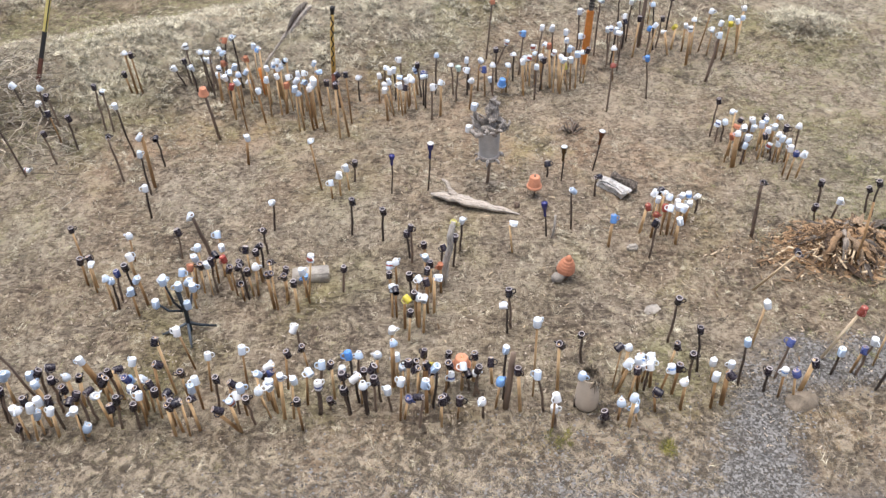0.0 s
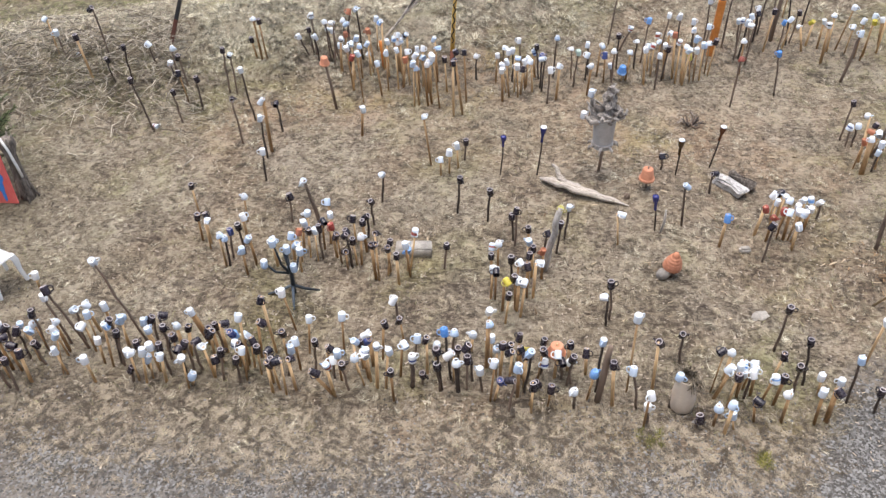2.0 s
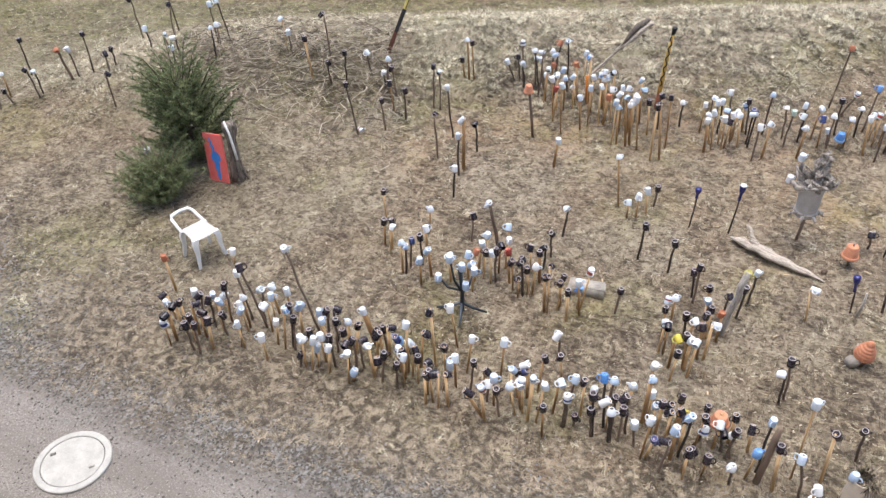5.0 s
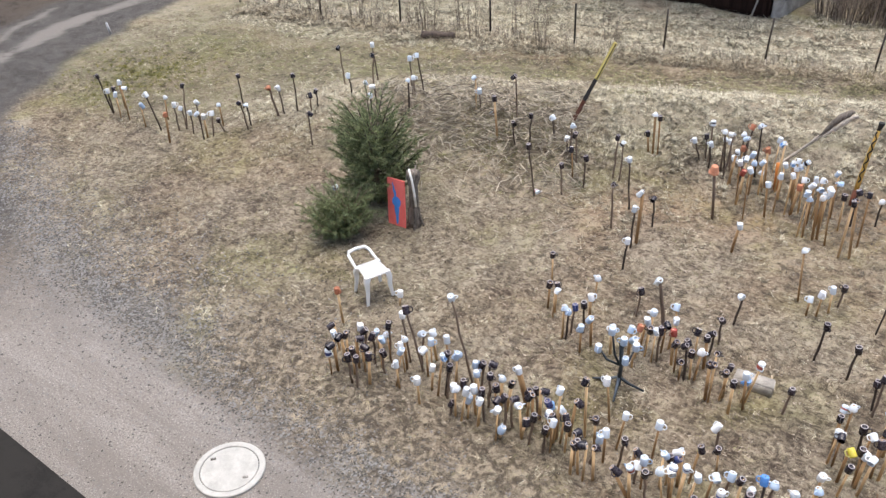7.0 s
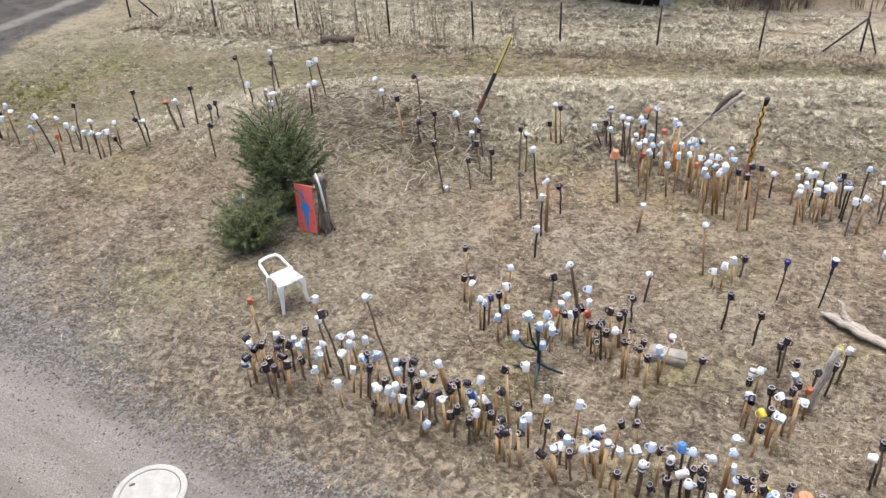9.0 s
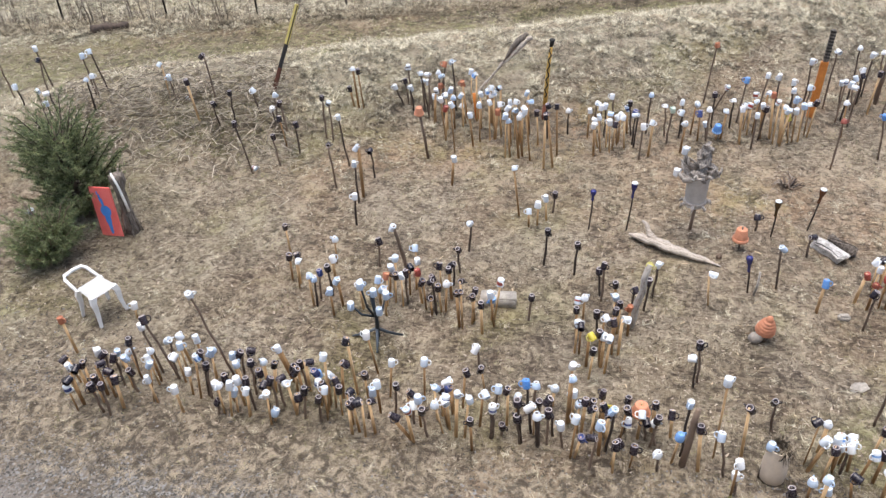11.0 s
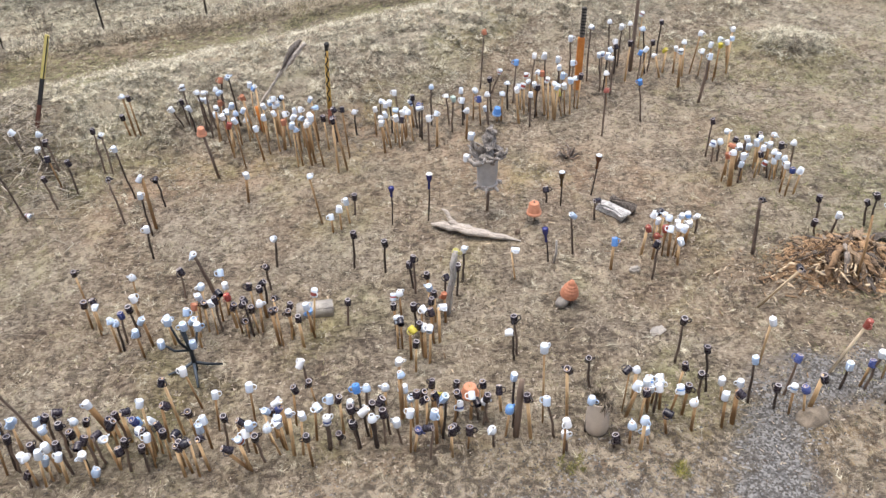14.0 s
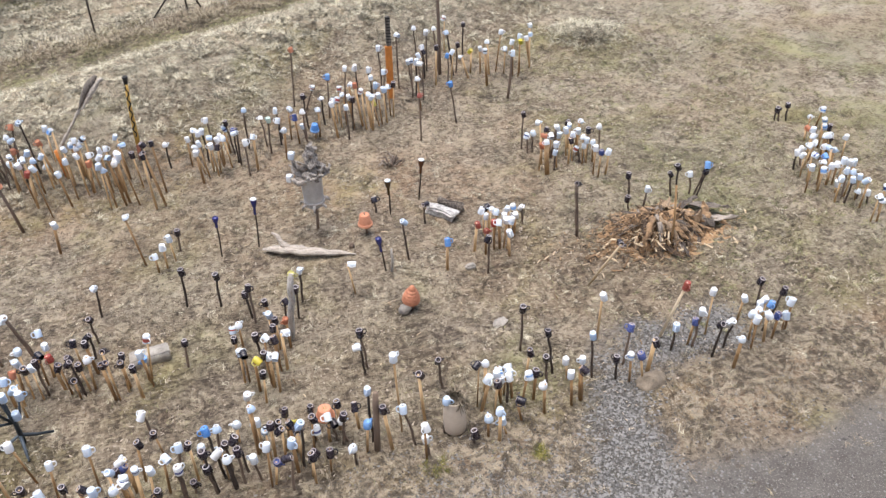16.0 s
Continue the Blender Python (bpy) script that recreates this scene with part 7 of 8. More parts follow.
stakes("back_east", [
    (1.32, 12.75, 0.05, 0, 0.76, "bk"), (1.65, 12.99, 0.05, -0.01, 0.75, "wk"), (1.94, 13.28, -0.02, 0, 0.6, "wk"),
    (1.49, 12.71, 0.04, 0.01, 0.53, "wp"), (1.68, 12.53, 0, -0.05, 0.62, "wp"), (1.8, 12.26, -0.06, 0.01, 0.76, "tp"),
    (1.55, 12.39, 0, -0.03, 0.57, "wp"), (1.66, 12.24, -0.05, 0, 0.58, "wp"), (1.63, 12.2, 0.04, 0.02, 0.54, "dk"),
    (1.34, 12.01, -0.05, -0.02, 0.63, "wp"), (1.42, 12.49, -0.01, 0, 0.44, "wp"), (1.46, 12.29, -0.01, 0, 0.55, "wp"),
    (1.51, 11.88, 0, 0, 0.59, "wk"), (1.94, 12.14, -0.04, 0.01, 0.62, "wP"), (1.84, 12.12, -0.02, 0.02, 0.7, "wp"), (1.94, 12.06, 0.04, 0, 0.6, "wp"),
    (2.07, 12.18, -0.07, 0.01, 0.45, "yp"), (2.1, 12.69, -0.02, 0.01, 0.65, "wk"), (2.14, 12.98, -0.04, 0.01, 0.67, "wk"),
])
stakes("back_east", [
    (2.07, 12.37, 0.02, -0.04, 0.68, "lk"), (2.13, 12.21, -0.03, 0.01, 0.54, "wp"), (2.4, 13.43, -0.02, 0, 0.83, "wk"),
    (2.31, 12.71, 0, 0.02, 0.71, "wk"), (2.33, 12.46, -0.01, 0, 0.55, "wp"), (2.22, 12.23, -0.03, 0, 0.63, "lp"),
    (2.37, 12.41, 0.04, 0.02, 0.6, "dp"), (2.71, 13.44, 0, 0, 1, "wk"), (2.93, 13.31, -0.06, 0, 0.55, "wk"), (2.85, 12.98, 0.01, 0.03, 0.71, "wk"),
    (3.12, 13.44, -0.04, 0.02, 0.58, "wk"), (2.93, 13.04, 0.02, -0.05, 0.69, "wk"), (3.27, 13.73, -0.02, 0.02, 0.6, "wk"),
    (3.24, 13.68, -0.02, -0.02, 0.54, "dk"), (3.01, 12.83, 0, -0.03, 0.67, "wk"), (2.87, 12.47, -0.03, 0.04, 0.59, "wp"),
    (2.61, 11.46, 0.01, 0, 0.81, "rk"),
])
stakes("bank_east", [
    (3.35, 13.92, 0.02, 0, 0.78, "wk"), (3.37, 13.34, 0.03, -0.01, 0.74, "dp"), (3.62, 13.38, 0, 0, 0.53, "bk"),
    (3.69, 13.45, 0.05, -0.01, 0.56, "wp"), (3.32, 11.85, -0.08, 0.02, 0.72, "bk"), (3.86, 13.71, 0.03, -0.01, 0.57, "dk"),
    (4.01, 13.42, -0.1, 0.03, 0.39, "wp"), (4.1, 13.59, 0.02, -0.01, 0.45, "yp"), (4.28, 13.54, -0.01, 0, 0.5, "wp"),
    (4.24, 13.02, -0.03, 0.01, 0.68, "wP"), (4.41, 13.42, -0.03, 0.02, 0.66, "wp"), (4.57, 13.52, 0.09, -0.03, 0.79, "wp"),
    (4.69, 13.4, 0.02, -0.01, 0.5, "wp"), (4.44, 12.46, 0.07, -0.03, 0.85, "wK"), (4.82, 13.28, 0, 0.03, 0.65, "wp"),
    (4.97, 13.33, -0.01, 0, 0.73, "wp"), (4.9, 13.21, 0.03, 0, 0.67, "yp"), (5.3, 13.7, -0.07, 0.03, 0.48, "wp"),
    (5.22, 13.48, 0.01, 0.05, 0.64, "wp"),
])
stakes("bank_east", [
    (5.44, 14.17, 0.03, -0.03, 0.52, "wp"),
])
stakes("bank_top", [
    (0.79, 13.19, 0.07, 0, 1.05, "tk"), (3.18, 13.99, -0.02, 0, 0.84, "wk"), (3.86, 14.54, 0.02, -0.03, 0.7, "wp"),
    (3.79, 13.62, -0.11, 0.03, 0.85, "lk"), (3.58, 13.97, -0.04, 0.06, 0.79, "wk"), (4.13, 14.21, 0.02, -0.01, 0.72, "dk"),
])
stakes("cluster_bank", [
    (4.05, 10.68, 0.01, 0, 0.62, "dk"), (4.09, 10.52, -0.01, 0, 0.34, "wk"), (4.17, 10.52, -0.01, 0, 0.36, "wk"), (4.38, 10.7, -0.02, 0, 0.37, "wp"),
    (4.18, 10.15, -0.02, 0.01, 0.48, "tp"), (4.09, 10.01, 0.02, 0, 0.43, "tp"), (4.41, 10.59, 0.01, -0.03, 0.36, "dp"),
    (4.37, 10.29, 0, -0.01, 0.4, "wp"), (4.4, 10.27, 0.04, -0.02, 0.54, "wK"), (4.51, 10.34, 0.03, 0, 0.36, "wp"),
    (4.37, 10.01, -0.02, 0.01, 0.4, "wp"), (4.32, 9.97, 0.01, 0, 0.29, "lk"), (4.63, 10.26, -0.02, 0.01, 0.47, "wp"),
    (4.75, 10.49, -0.01, 0, 0.45, "dp"), (4.73, 10.42, 0, 0, 0.44, "wp"), (4.84, 10.42, 0.04, -0.04, 0.48, "wp"), (4.67, 10.12, 0, 0.03, 0.44, "wp"),
    (4.78, 10.21, 0.01, 0.01, 0.44, "wp"), (4.57, 10.03, 0.02, 0.01, 0.41, "dp"),
])
stakes("cluster_bank", [
    (4.78, 9.98, 0, 0.02, 0.45, "wp"), (4.84, 9.97, -0.01, 0, 0.41, "wp"), (4.94, 9.96, -0.02, -0.02, 0.37, "wp"),
    (4.84, 9.97, -0.04, 0.02, 0.32, "wp"), (4.76, 10.03, -0.04, 0.02, 0.24, "wk"), (4.93, 10.14, -0.01, 0, 0.48, "dk"),
    (5.18, 10.25, -0.02, 0.01, 0.43, "wk"), (4.81, 9.64, 0.03, 0.04, 0.43, "wp"), (4.84, 9.53, 0.01, -0.02, 0.45, "np"),
    (4.99, 9.59, 0.02, -0.02, 0.4, "wp"), (4.18, 9.91, -0.03, 0.01, 0.53, "wP"),
])
stakes("far_east", [
    (8.22, 10.17, 0.02, -0.01, 0.25, "dk"), (8.3, 10.15, -0.02, 0.02, 0.23, "dk"), (8.44, 10.16, -0.01, 0.01, 0.29, "dk"),
    (8.75, 9.81, 0.04, -0.03, 0.35, "wp"), (8.32, 9.48, 0.01, 0.01, 0.41, "wp"), (8.57, 9.45, -0.01, -0.01, 0.36, "wp"),
    (8.35, 9.2, 0, -0.02, 0.42, "lp"), (8.42, 9.14, 0, -0.01, 0.43, "dp"), (8.3, 9.46, -0.02, 0.01, 0.25, "tp"), (8.17, 9.18, 0.02, 0.02, 0.39, "wp"),
    (8.04, 9.06, 0.02, -0.03, 0.39, "wp"), (8.16, 8.89, -0.01, 0, 0.45, "wp"), (8.35, 8.94, -0.04, 0.06, 0.38, "wp"),
    (8.39, 9.06, 0.03, -0.02, 0.26, "dk"), (8.49, 8.82, 0.01, 0.02, 0.39, "wp"), (7.98, 8.92, 0.01, -0.05, 0.37, "wp"),
    (7.8, 8.76, 0.02, -0.02, 0.42, "wp"), (8.1, 8.74, -0.04, 0.02, 0.36, "wp"), (7.81, 8.85, -0.03, 0.03, 0.31, "wk"),
])
stakes("far_east", [
    (7.62, 8.76, -0.01, 0, 0.35, "wk"), (7.62, 8.58, -0.02, 0, 0.39, "wp"), (7.64, 8.45, 0.01, 0.03, 0.43, "wp"),
    (7.81, 8.42, -0.01, 0.01, 0.43, "bp"), (8.09, 8.59, -0.02, 0.02, 0.35, "lp"), (8.15, 8.63, 0, 0.01, 0.34, "lp"),
    (7.43, 8.19, 0.01, 0.01, 0.44, "wp"), (7.72, 8.33, 0.01, -0.01, 0.4, "wp"), (7.61, 8.17, -0.01, -0.02, 0.41, "wp"),
    (7.84, 8.28, 0, -0.01, 0.35, "wp"), (7.91, 8.25, 0.02, 0.02, 0.36, "wp"), (7.99, 8.25, 0.01, -0.01, 0.43, "wp"), (8.1, 8.24, 0.01, 0, 0.37, "wp"),
    (8.25, 8.31, -0.02, -0.03, 0.34, "wp"), (7.84, 7.93, -0.01, 0.03, 0.46, "wk"), (7.69, 7.88, -0.02, -0.03, 0.42, "wp"),
    (7.83, 8.06, -0.01, 0.01, 0.19, "wp"), (7.89, 7.95, 0.01, -0.03, 0.44, "lp"), (7.97, 7.82, 0, 0.03, 0.39, "lp"),
])
stakes("far_east", [
    (7.81, 7.81, 0.02, 0.01, 0.39, "lk"), (7.92, 7.65, 0, -0.02, 0.45, "lp"), (8, 7.82, 0, 0, 0.16, "wk"), (8.06, 7.68, -0.02, 0.02, 0.21, "wk"),
    (7.82, 7.3, -0.02, -0.03, 0.45, "wp"), (7.89, 7.27, 0.02, 0.03, 0.35, "wp"), (8.11, 7.49, -0.03, -0.01, 0.43, "wp"),
])
stakes("stump_ring", [
    (5.02, 8.86, -0.03, 0.02, 0.4, "dk"), (4.89, 8.6, -0.02, 0.01, 0.2, "dk"), (5.1, 8.59, 0.03, -0.02, 0.33, "wk"),
    (5.63, 8.76, -0.05, 0.03, 0.35, "dk"), (5.67, 8.67, -0.04, 0.03, 0.51, "dk"), (5.88, 8.68, -0.03, 0.02, 0.36, "wk"),
    (5.94, 8.66, 0.09, -0.06, 0.54, "bk"), (5.96, 8.62, 0.06, -0.04, 0.43, "dk"), (3.69, 7.24, 0.29, -0.15, 0.65, "dc"),
])


# ---- brush, grass, pebbles: what nobody could count ----
def brush_pile():
    """A low heap of long bent stalks, thickest along its middle."""
    g = random.Random(9)
    bm = bmesh.new()
    for _ in range(2100):
        s = g.random() ** 0.9
        across = g.gauss(0, 0.7)
        x = -9.9 + 4.0 * s - 0.42 * across
        y = 10.35 + 1.05 * s + 0.9 * across
        a, length = 0.35 + g.gauss(0, 1.1), g.uniform(0.10, 0.44)
        heap = 0.15 * math.exp(-(across / 0.5) ** 2)
        z = float(lie(x, y)) + g.uniform(0.01, 0.03 + heap)
        bend = g.uniform(-0.14, 0.14)
        ends = []
        for q in (-0.5, 0.0, 0.5):
            px, py = x + q * length * math.cos(a) - bend * (q == 0) * math.sin(a), y + q * length * math.sin(a) + bend * (q == 0) * math.cos(a)
            ends.append((px, py, max(z + g.uniform(-0.06, 0.06) + 0.05 * (q == 0), float(lie(px, py)) + 0.01)))
        thick = g.choice((0.003, 0.004, 0.005, 0.008))
        tube(bm, ends, [thick, thick, 0.6 * thick], 3, False)
    tagged(part("brushwood", bm, STALK), "heap of dry brushwood and dead stalks on the bank", "brushwood", kind="stuff")


brush_pile()
g = np.random.default_rng(4)


def blades(name, count, x, y, length, lift, width, material, label, a=None, bent=True):
    """Grass blades on the ground: long ones are bent strips, short ones a single tapered slip."""
    a = g.uniform(0, 2 * np.pi, count) if a is None else a
    size = length * g.uniform(0.5, 1.5, count)
    rise = np.clip(lift * g.normal(1, 0.5, count), 0.03, 1.2)
    z = lie(x, y) + 0.003
    ca, sa = np.cos(a), np.sin(a)
    w = width * g.uniform(0.6, 1.3, count) * 0.5
    bend = g.normal(0, 0.3, count)
    shape = ((0.0, 0.0, 1.0), (0.55, 0.75, 0.85), (1.0, 0.8, 0.15)) if bent else ((0.0, 0.08, 1.0), (1.0, 0.85, 0.4))
    n = 2 * len(shape)
    verts = np.zeros((count, n, 3))
    for k, (s, up, thick) in enumerate(shape):
        cx = x + size * s * np.cos(rise) * np.cos(a + bend * s)
        cy = y + size * s * np.cos(rise) * np.sin(a + bend * s)
        cz = z + size * up * np.sin(rise)
        verts[:, 2 * k] = np.stack([cx - sa * w * thick, cy + ca * w * thick, cz], 1)
        verts[:, 2 * k + 1] = np.stack([cx + sa * w * thick, cy - ca * w * thick, cz], 1)
    i = n * np.arange(count)[:, None]
    faces = np.concatenate([i + [k, k + 1, k + 3, k + 2] for k in range(0, n - 2, 2)])
    return many_mesh(name, verts.reshape(-1, 3), faces, material, label, "grass")


def tussocks(name, centres, per, radius, length, width, material, label, lift=0.32):
    """Clumps of long bent blades that fall outwards from many centres."""
    cx, cy = centres
    n = len(cx)
    size = g.uniform(0.6, 1.4, n)
    which = np.repeat(np.arange(n), per)
    a = g.uniform(0, 2 * np.pi, n * per)
    out = radius * size[which] * np.sqrt(g.random(n * per))
    return blades(name, n * per, cx[which] + out * np.cos(a), cy[which] + out * np.sin(a), length, lift, width, material, label, a + g.normal(0, 0.5, n * per))


def spread(count, x0, x1, y0, y1, keep):
    """Places in a stretch of ground, thinned out by keep(x, y)."""
    x, y = g.uniform(x0, x1, count), g.uniform(y0, y1, count)
    ok = g.random(count) < keep(x, y)
    return x[ok], y[ok]


def coarse(x, y, scale, seed):
    """A quick patchy field between 0 and 1."""
    return 0.5 + 0.25 * (np.sin(scale * x + seed) * np.cos(1.3 * scale * y - seed) + np.sin(2.3 * scale * (x + 0.6 * y) + 2 * seed))


def grassy(x, y):
    return np.clip((-0.1 - off_edge(x, y)) / 0.8, 0.015, 1) * np.clip(0.25 + 0.9 * coarse(x, y, 2.1, 1.0), 0, 1) * np.clip((off_bed(x, y) - 0.12) / 0.45, 0.06, 1)


def swathes(name, centres, per, radius, length, width, material, label, lift=0.2, stray=0.45):
    """Small tufts whose blades lie over to one side."""
    cx, cy = centres
    n = len(cx)
    lean, size = g.uniform(0, 2 * np.pi, n), g.uniform(0.6, 1.5, n)
    which = np.repeat(np.arange(n), per)
    out, turn = radius * size[which] * np.sqrt(g.random(n * per)), g.uniform(0, 2 * np.pi, n * per)
    return blades(name, n * per, cx[which] + out * np.cos(turn), cy[which] + out * np.sin(turn), length, lift, width, material, label, lean[which] + g.normal(0, stray, n * per), False)


x, y = spread(60000, -18.5, 9.5, 3.6, 17.5, grassy)
blades("dry_grass_mat", len(x), x, y, 0.046, 0.18, 0.006, STRAW, "matted dry straw-coloured winter grass", None, False)
swathes("grass_tufts", spread(38000, -18.5, 9.5, 3.6, 17.0, grassy), 8, 0.035, 0.062, 0.0065, STRAW, "flattened tufts of dry brown grass", 0.24)
swathes("brown_grass", spread(26000, -7.5, 6.5, 3.8, 6.2, lambda x, y: np.exp(-((off_edge(x, y) + 0.75) / 0.5) ** 2) * np.clip(0.3 + 1.2 * coarse(x, y, 2.3, 8.0), 0, 1) * np.clip((off_bed(x, y) - 0.35) / 0.3, 0, 1)), 7, 0.035, 0.055, 0.007, DEAD_TUFT, "dark brown trodden grass beside the drive", 0.2)
swathes("brown_tussock_mat", spread(7000, -9.0, 6.5, 5.5, 13.5, lambda x, y: grassy(x, y) * np.clip(2.2 * coarse(x, y, 2.9, 12.0) - 0.6, 0, 1)), 9, 0.05, 0.06, 0.007, DEAD_TUFT, "dark brown grass between the stakes", 0.3, 0.9)
swathes("straw_wisps", spread(9000, -18.5, 9.5, 4.2, 17.0, lambda x, y: grassy(x, y) * np.clip(2.0 * coarse(x, y, 2.6, 3.0) - 0.55, 0, 1)), 7, 0.04, 0.085, 0.006, PALE_STRAW, "bleached wisps of straw lying in the grass", 0.16)
x, y = spread(60000, -18.5, 9.5, 4.2, 16.0, lambda x, y: grassy(x, y) * np.clip(1.3 * coarse(x, y, 1.1, 4.0) - 0.5 + 0.6 * np.clip((x - 3.5) / 3, 0, 1) + 0.36 * np.clip((-2.0 - x) / 2, 0, 1), 0, 1))
blades("green_grass", len(x), x, y, 0.055, 0.4, 0.006, GREEN_STRAW, "sparse greenish grass between dry stalks")
u = lambda x, y: (y - 15.3 - 0.44 * x) / 1.0925
x, y = spread(120000, -12.5, 9.0, 9.0, 19.5, lambda x, y: np.exp(-((u(x, y) + 0.4) / 1.3) ** 2))
blades("bank_grass", len(x), x, y, 0.10, 0.32, 0.008, PALE_STRAW, "long flattened straw grass on the bank")
x, y = spread(60000, -17.5, 4.0, 13.0, 19.2, lambda x, y: np.clip((u(x, y) - 3.5) / 0.5, 0, 1) * (off_edge(x, y) < -0.3))
blades("meadow_grass", len(x), x, y, 0.12, 0.15, 0.012, PALE_STRAW, "tall pale flattened grass behind the fence")


swathes("moss_tufts", (np.concatenate([2.17 + g.normal(0, 0.05, 14), 1.15 + g.normal(0, 0.09, 8), -15.7 + g.normal(0, 0.75, 420)]), np.concatenate([4.96 + g.normal(0, 0.04, 14), 5.06 + g.normal(0, 0.06, 8), 9.6 + g.normal(0, 0.75, 420)])), 22, 0.03, 0.05, 0.006, MOSS_BRIGHT, "small yellow-green cushions of moss", 0.6, 1.5)


along = g.random(1500)
x = np.interp(along, (0, 0.35, 0.55, 0.8, 1), (-4.3, -1.0, 1.0, 3.0, 5.2)) + g.normal(0, 0.2, 1500)
y = np.interp(along, (0, 0.35, 0.55, 0.8, 1), (12.0, 11.85, 12.35, 13.2, 13.6)) + g.normal(0, 0.36, 1500)
swathes("dark_mulch", (x, y), 16, 0.07, 0.06, 0.008, DEAD_TUFT, "dark brown rotten growth round the back row of stakes", 0.35, 1.0)
x, y = spread(30000, -17.0, 9.0, 11.0, 21.0, lambda x, y: np.exp(-((u(x, y) - 2.5) / 0.8) ** 2) * np.clip(0.2 + coarse(x, y, 1.6, 3.0), 0, 1))
swathes("lawn_strip", (x, y), 8, 0.05, 0.06, 0.009, GREEN_STRAW, "olive green grass between the bank and the fence", 0.25)
swathes("weedy_patch", (-7.2 + g.normal(0, 0.8, 420), 10.65 + g.normal(0, 0.5, 420)), 12, 0.05, 0.08, 0.007, GREEN_STRAW, "greenish grass that grows through the brushwood", 0.5, 1.0)


def humps(x, y):
    return np.exp(-((u(x, y) + 0.5) / 1.3) ** 2) * (x > -6)


swathes("east_tufts", spread(4200, 3.5, 10.5, 6.0, 15.0, lambda x, y: np.clip((x - 3.5) / 2, 0, 1) * np.clip(0.1 + 0.9 * coarse(x, y, 2.2, 5.0), 0, 1)), 8, 0.05, 0.07, 0.007, GREEN_STRAW, "faded olive tufts of grass on the open slope", 0.3, 0.8)
tussocks("straw_tussocks", spread(4200, -6.5, 10.5, 5.5, 19.0, humps), 34, 0.06, 0.09, 0.007, PALE_STRAW, "tussocks of bleached straw grass on the bank")
tussocks("pale_tussocks", spread(4600, -6.5, 10.5, 5.5, 19.0, lambda x, y: humps(x, y) * np.clip(2.4 * coarse(x, y, 3.4, 7.0) - 0.7, 0, 1) + 0.5 * np.exp(-((u(x, y) - 0.3) / 0.6) ** 2)), 40, 0.075, 0.13, 0.008, PALE_STRAW, "bleached straw tussocks with long bent blades", 0.36)
x, y = spread(1800, -17.5, 3.0, 13.8, 21.0, lambda x, y: np.clip((u(x, y) - 3.4) / 0.6, 0, 1) * (off_edge(x, y) < -0.3))
tussocks("meadow_tussocks", (x, y), 40, 0.13, 0.15, 0.013, PALE_STRAW, "pale tussocks of flattened meadow grass")
# Dark tufts stand in for the shade below the bank's lumps.
tussocks("brown_tufts", spread(2600, -6.5, 10.5, 5.5, 19.0, lambda x, y: humps(x, y) * np.clip(2.2 * coarse(x, y, 1.7, 2.0) - 0.6, 0, 1)), 30, 0.06, 0.10, 0.007, DEAD_TUFT, "dark brown tufts standing in for shade between the straw")
tussocks("dark_heap", (6.5 + g.normal(0, 0.28, 9), 13.9 + g.normal(0, 0.15, 9)), 40, 0.08, 0.14, 0.008, DEAD_TUFT, "dark dead stalks at the foot of the grass heap", 0.6)
tussocks("grass_heap", (6.67 + g.normal(0, 0.33, 60), 14.2 + g.normal(0, 0.28, 60)), 50, 0.10, 0.16, 0.008, PALE_STRAW, "heap of bleached dead grass on the bank", 0.3)
x, y = spread(44000, -17.5, 9.5, 3.7, 15.5, lambda x, y: np.clip((-0.2 - off_edge(x, y)) / 1.2, 0.02, 1) * np.clip(0.2 + 0.8 * coarse(x, y, 1.4, 6.0), 0, 1))
blades("leaf_litter", len(x), x, y, 0.034, 0.35, 0.019, LEAF, "small dry fallen leaves and chips strewn over the grass", None, False)
s = g.random(2600)
x, y = np.interp(s, (0, 0.3, 0.55, 1), (-17.6, -12.9, -8.8, 2.5)) + g.normal(0, 0.2, 2600), np.interp(s, (0, 0.3, 0.55, 1), (14.2, 15.2, 16.15, 19.7)) + g.normal(0, 0.16, 2600)
blades("dead_weeds", 2600, x, y, 0.20, 0.9, 0.008, STALK, "brown dead weeds along the foot of the fence")
s = g.random(900)
x, y = np.interp(s, (0, 0.3, 0.55, 1), (-17.2, -12.7, -8.7, 2.5)) + g.normal(0, 0.25, 900), np.interp(s, (0, 0.3, 0.55, 1), (13.75, 14.75, 15.75, 19.2)) + g.normal(0, 0.22, 900)
tussocks("fence_tufts", (x, y), 22, 0.14, 0.13, 0.012, STRAW, "dark brown dead growth along the fence", 0.4)


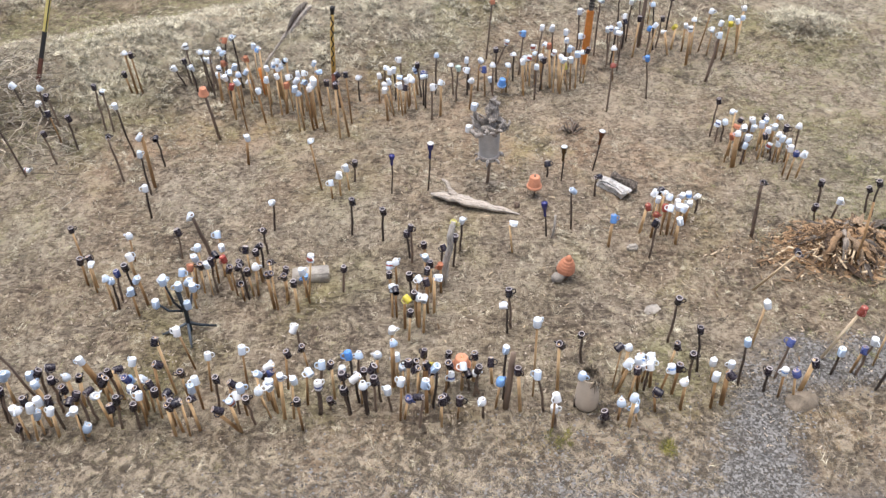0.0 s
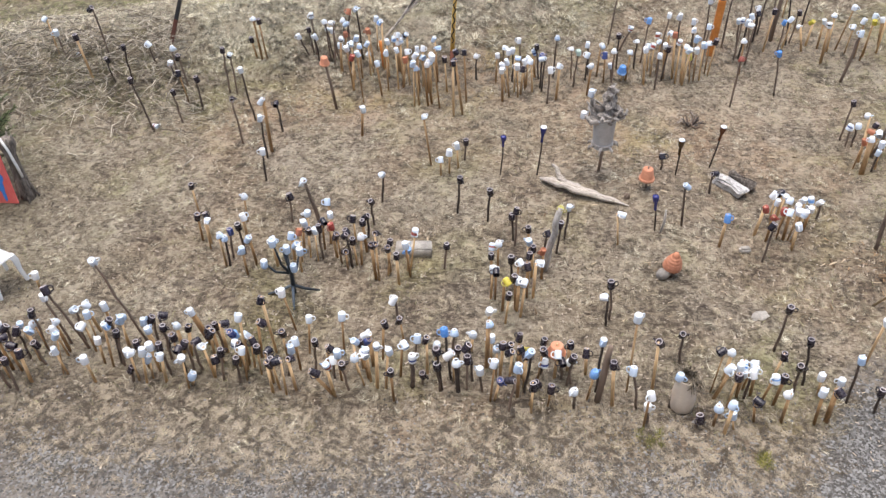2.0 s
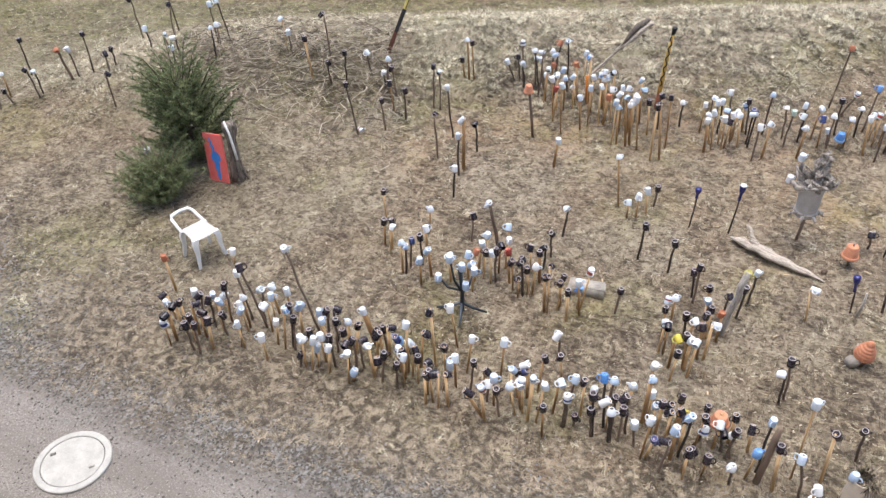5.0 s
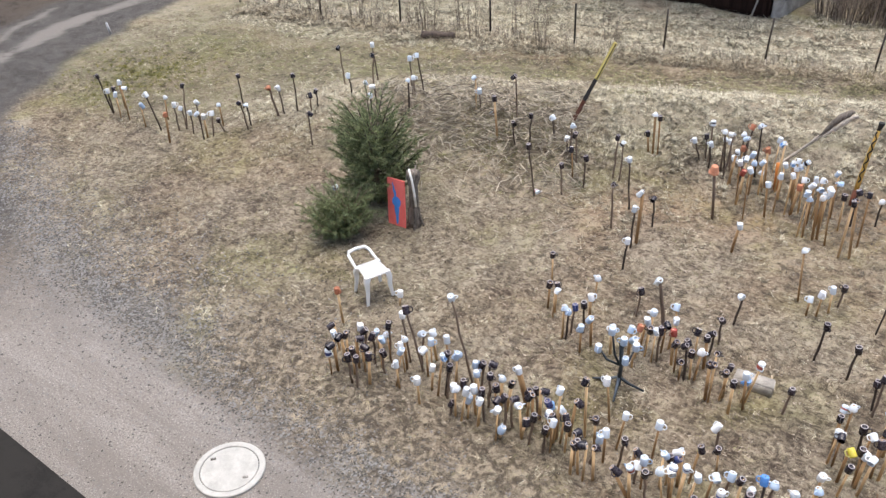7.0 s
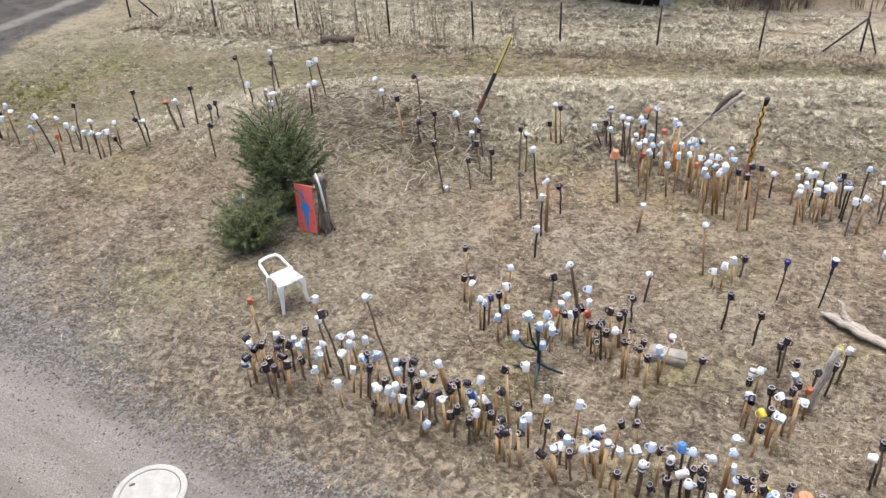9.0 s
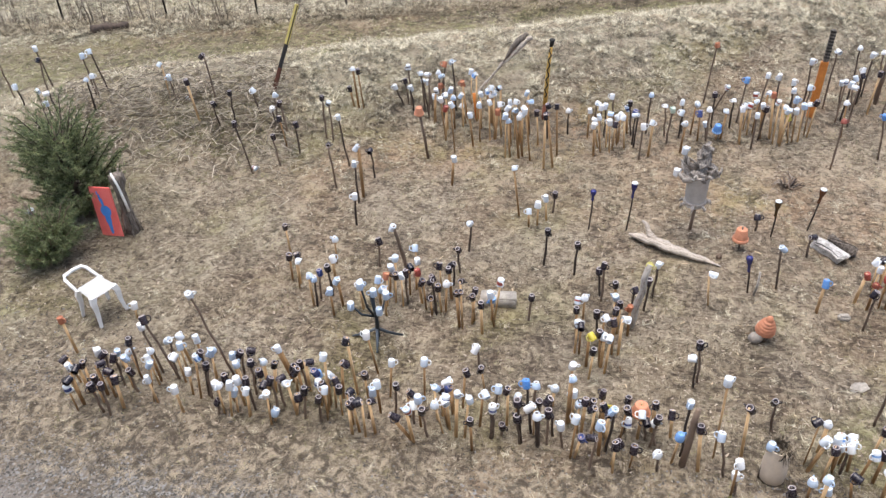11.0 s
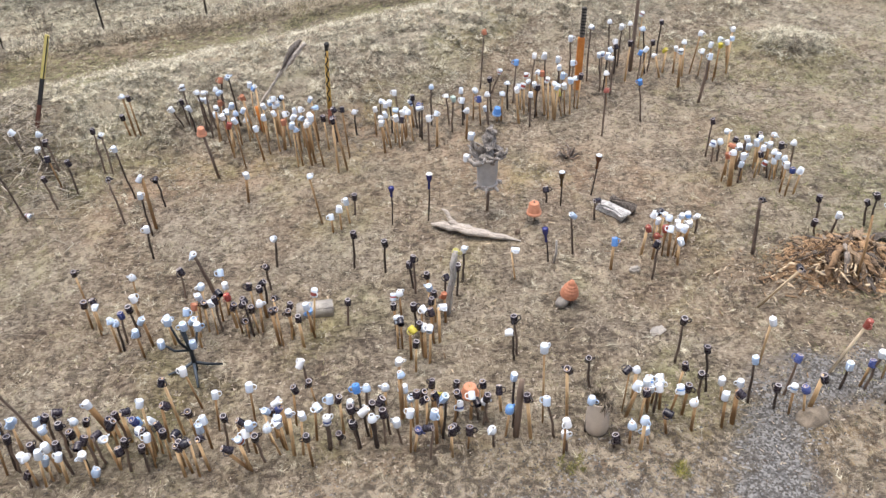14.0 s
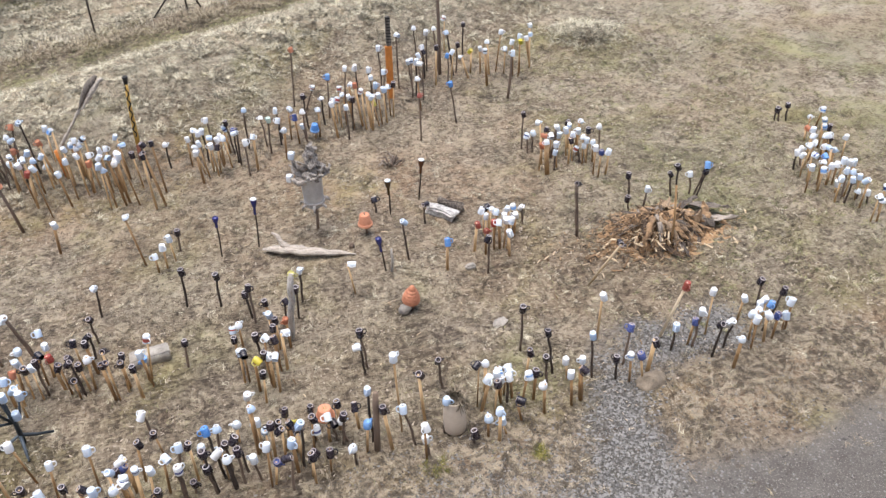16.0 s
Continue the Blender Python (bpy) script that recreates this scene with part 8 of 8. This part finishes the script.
def pebbles(name, count, keep, size, label, x0, x1, y0, y1):
    x, y = spread(count, x0, x1, y0, y1, keep)
    n = len(x)
    unit = np.array([(1, 0, 0), (0, 1, 0), (-1, 0, 0), (0, -1, 0), (0.1, 0.1, 0.8)], float)
    verts = unit[None] * (1 + 0.3 * g.normal(size=(n, 5, 1))) * (size * g.uniform(0.5, 1.5, (n, 1, 1)))
    a = g.uniform(0, 6.28, n)
    ca, sa = np.cos(a)[:, None], np.sin(a)[:, None]
    px, py = verts[..., 0] * 1.25, verts[..., 1] * 0.9
    verts = np.stack([x[:, None] + ca * px - sa * py, y[:, None] + sa * px + ca * py, lie(x, y)[:, None] + 0.002 + verts[..., 2] * 0.55], -1)
    tri = np.array([(0, 1, 4), (1, 2, 4), (2, 3, 4), (3, 0, 4)])
    faces = (5 * np.arange(n)[:, None, None] + tri[None]).reshape(-1, 3)
    many_mesh(name, verts.reshape(-1, 3), faces, PEBBLE, label, "gravel")


def stony(x, y):
    d = off_edge(x, y) + 0.16 * (coarse(x, y, 1.3, 5.0) - 0.5)
    verge = 0.62 * np.exp(-((d + 0.16) / 0.36) ** 2) + 0.16 * np.exp(-((d + 0.6) / 0.4) ** 2)
    verge = verge * np.clip((3.6 - x) / 0.8, 0.10, 1) + 0.45 * np.exp(-(((x + 10.5) / 3.2) ** 2 + ((y - 4.9) / 1.0) ** 2))
    return np.clip(verge * np.clip(0.45 + 0.8 * coarse(x, y, 3.0, 2.0), 0, 1) + 0.46 * np.exp(-((x - 1.7) / 1.2) ** 2 - ((y - 4.7) / 0.5) ** 2) + np.clip((0.50 - off_bed(x, y)) / 0.45, 0, 0.85) * np.clip(0.35 + coarse(x, y, 3.7, 9.0), 0, 1), 0, 1)


def strewn(x, y):
    """Loose pebbles on the drive: thicker where it meets the gravel bed."""
    return np.clip(0.5 * (off_edge(x, y) > 0.1) * np.clip((4.0 - x) / 2, 0.95, 1) + 0.6 * np.exp(-((x - 3.3) / 1.1) ** 2 - ((y - 4.2) / 0.6) ** 2) + 0.05, 0, 1)


pebbles("gravel_stones", 210000, stony, 0.0125, "loose grey gravel stones", -16, 9, 2.8, 6.6)
pebbles("drive_pebbles", 60000, strewn, 0.0085, "small pebbles strewn over the drive", -16, 9, 1.2, 6.0)
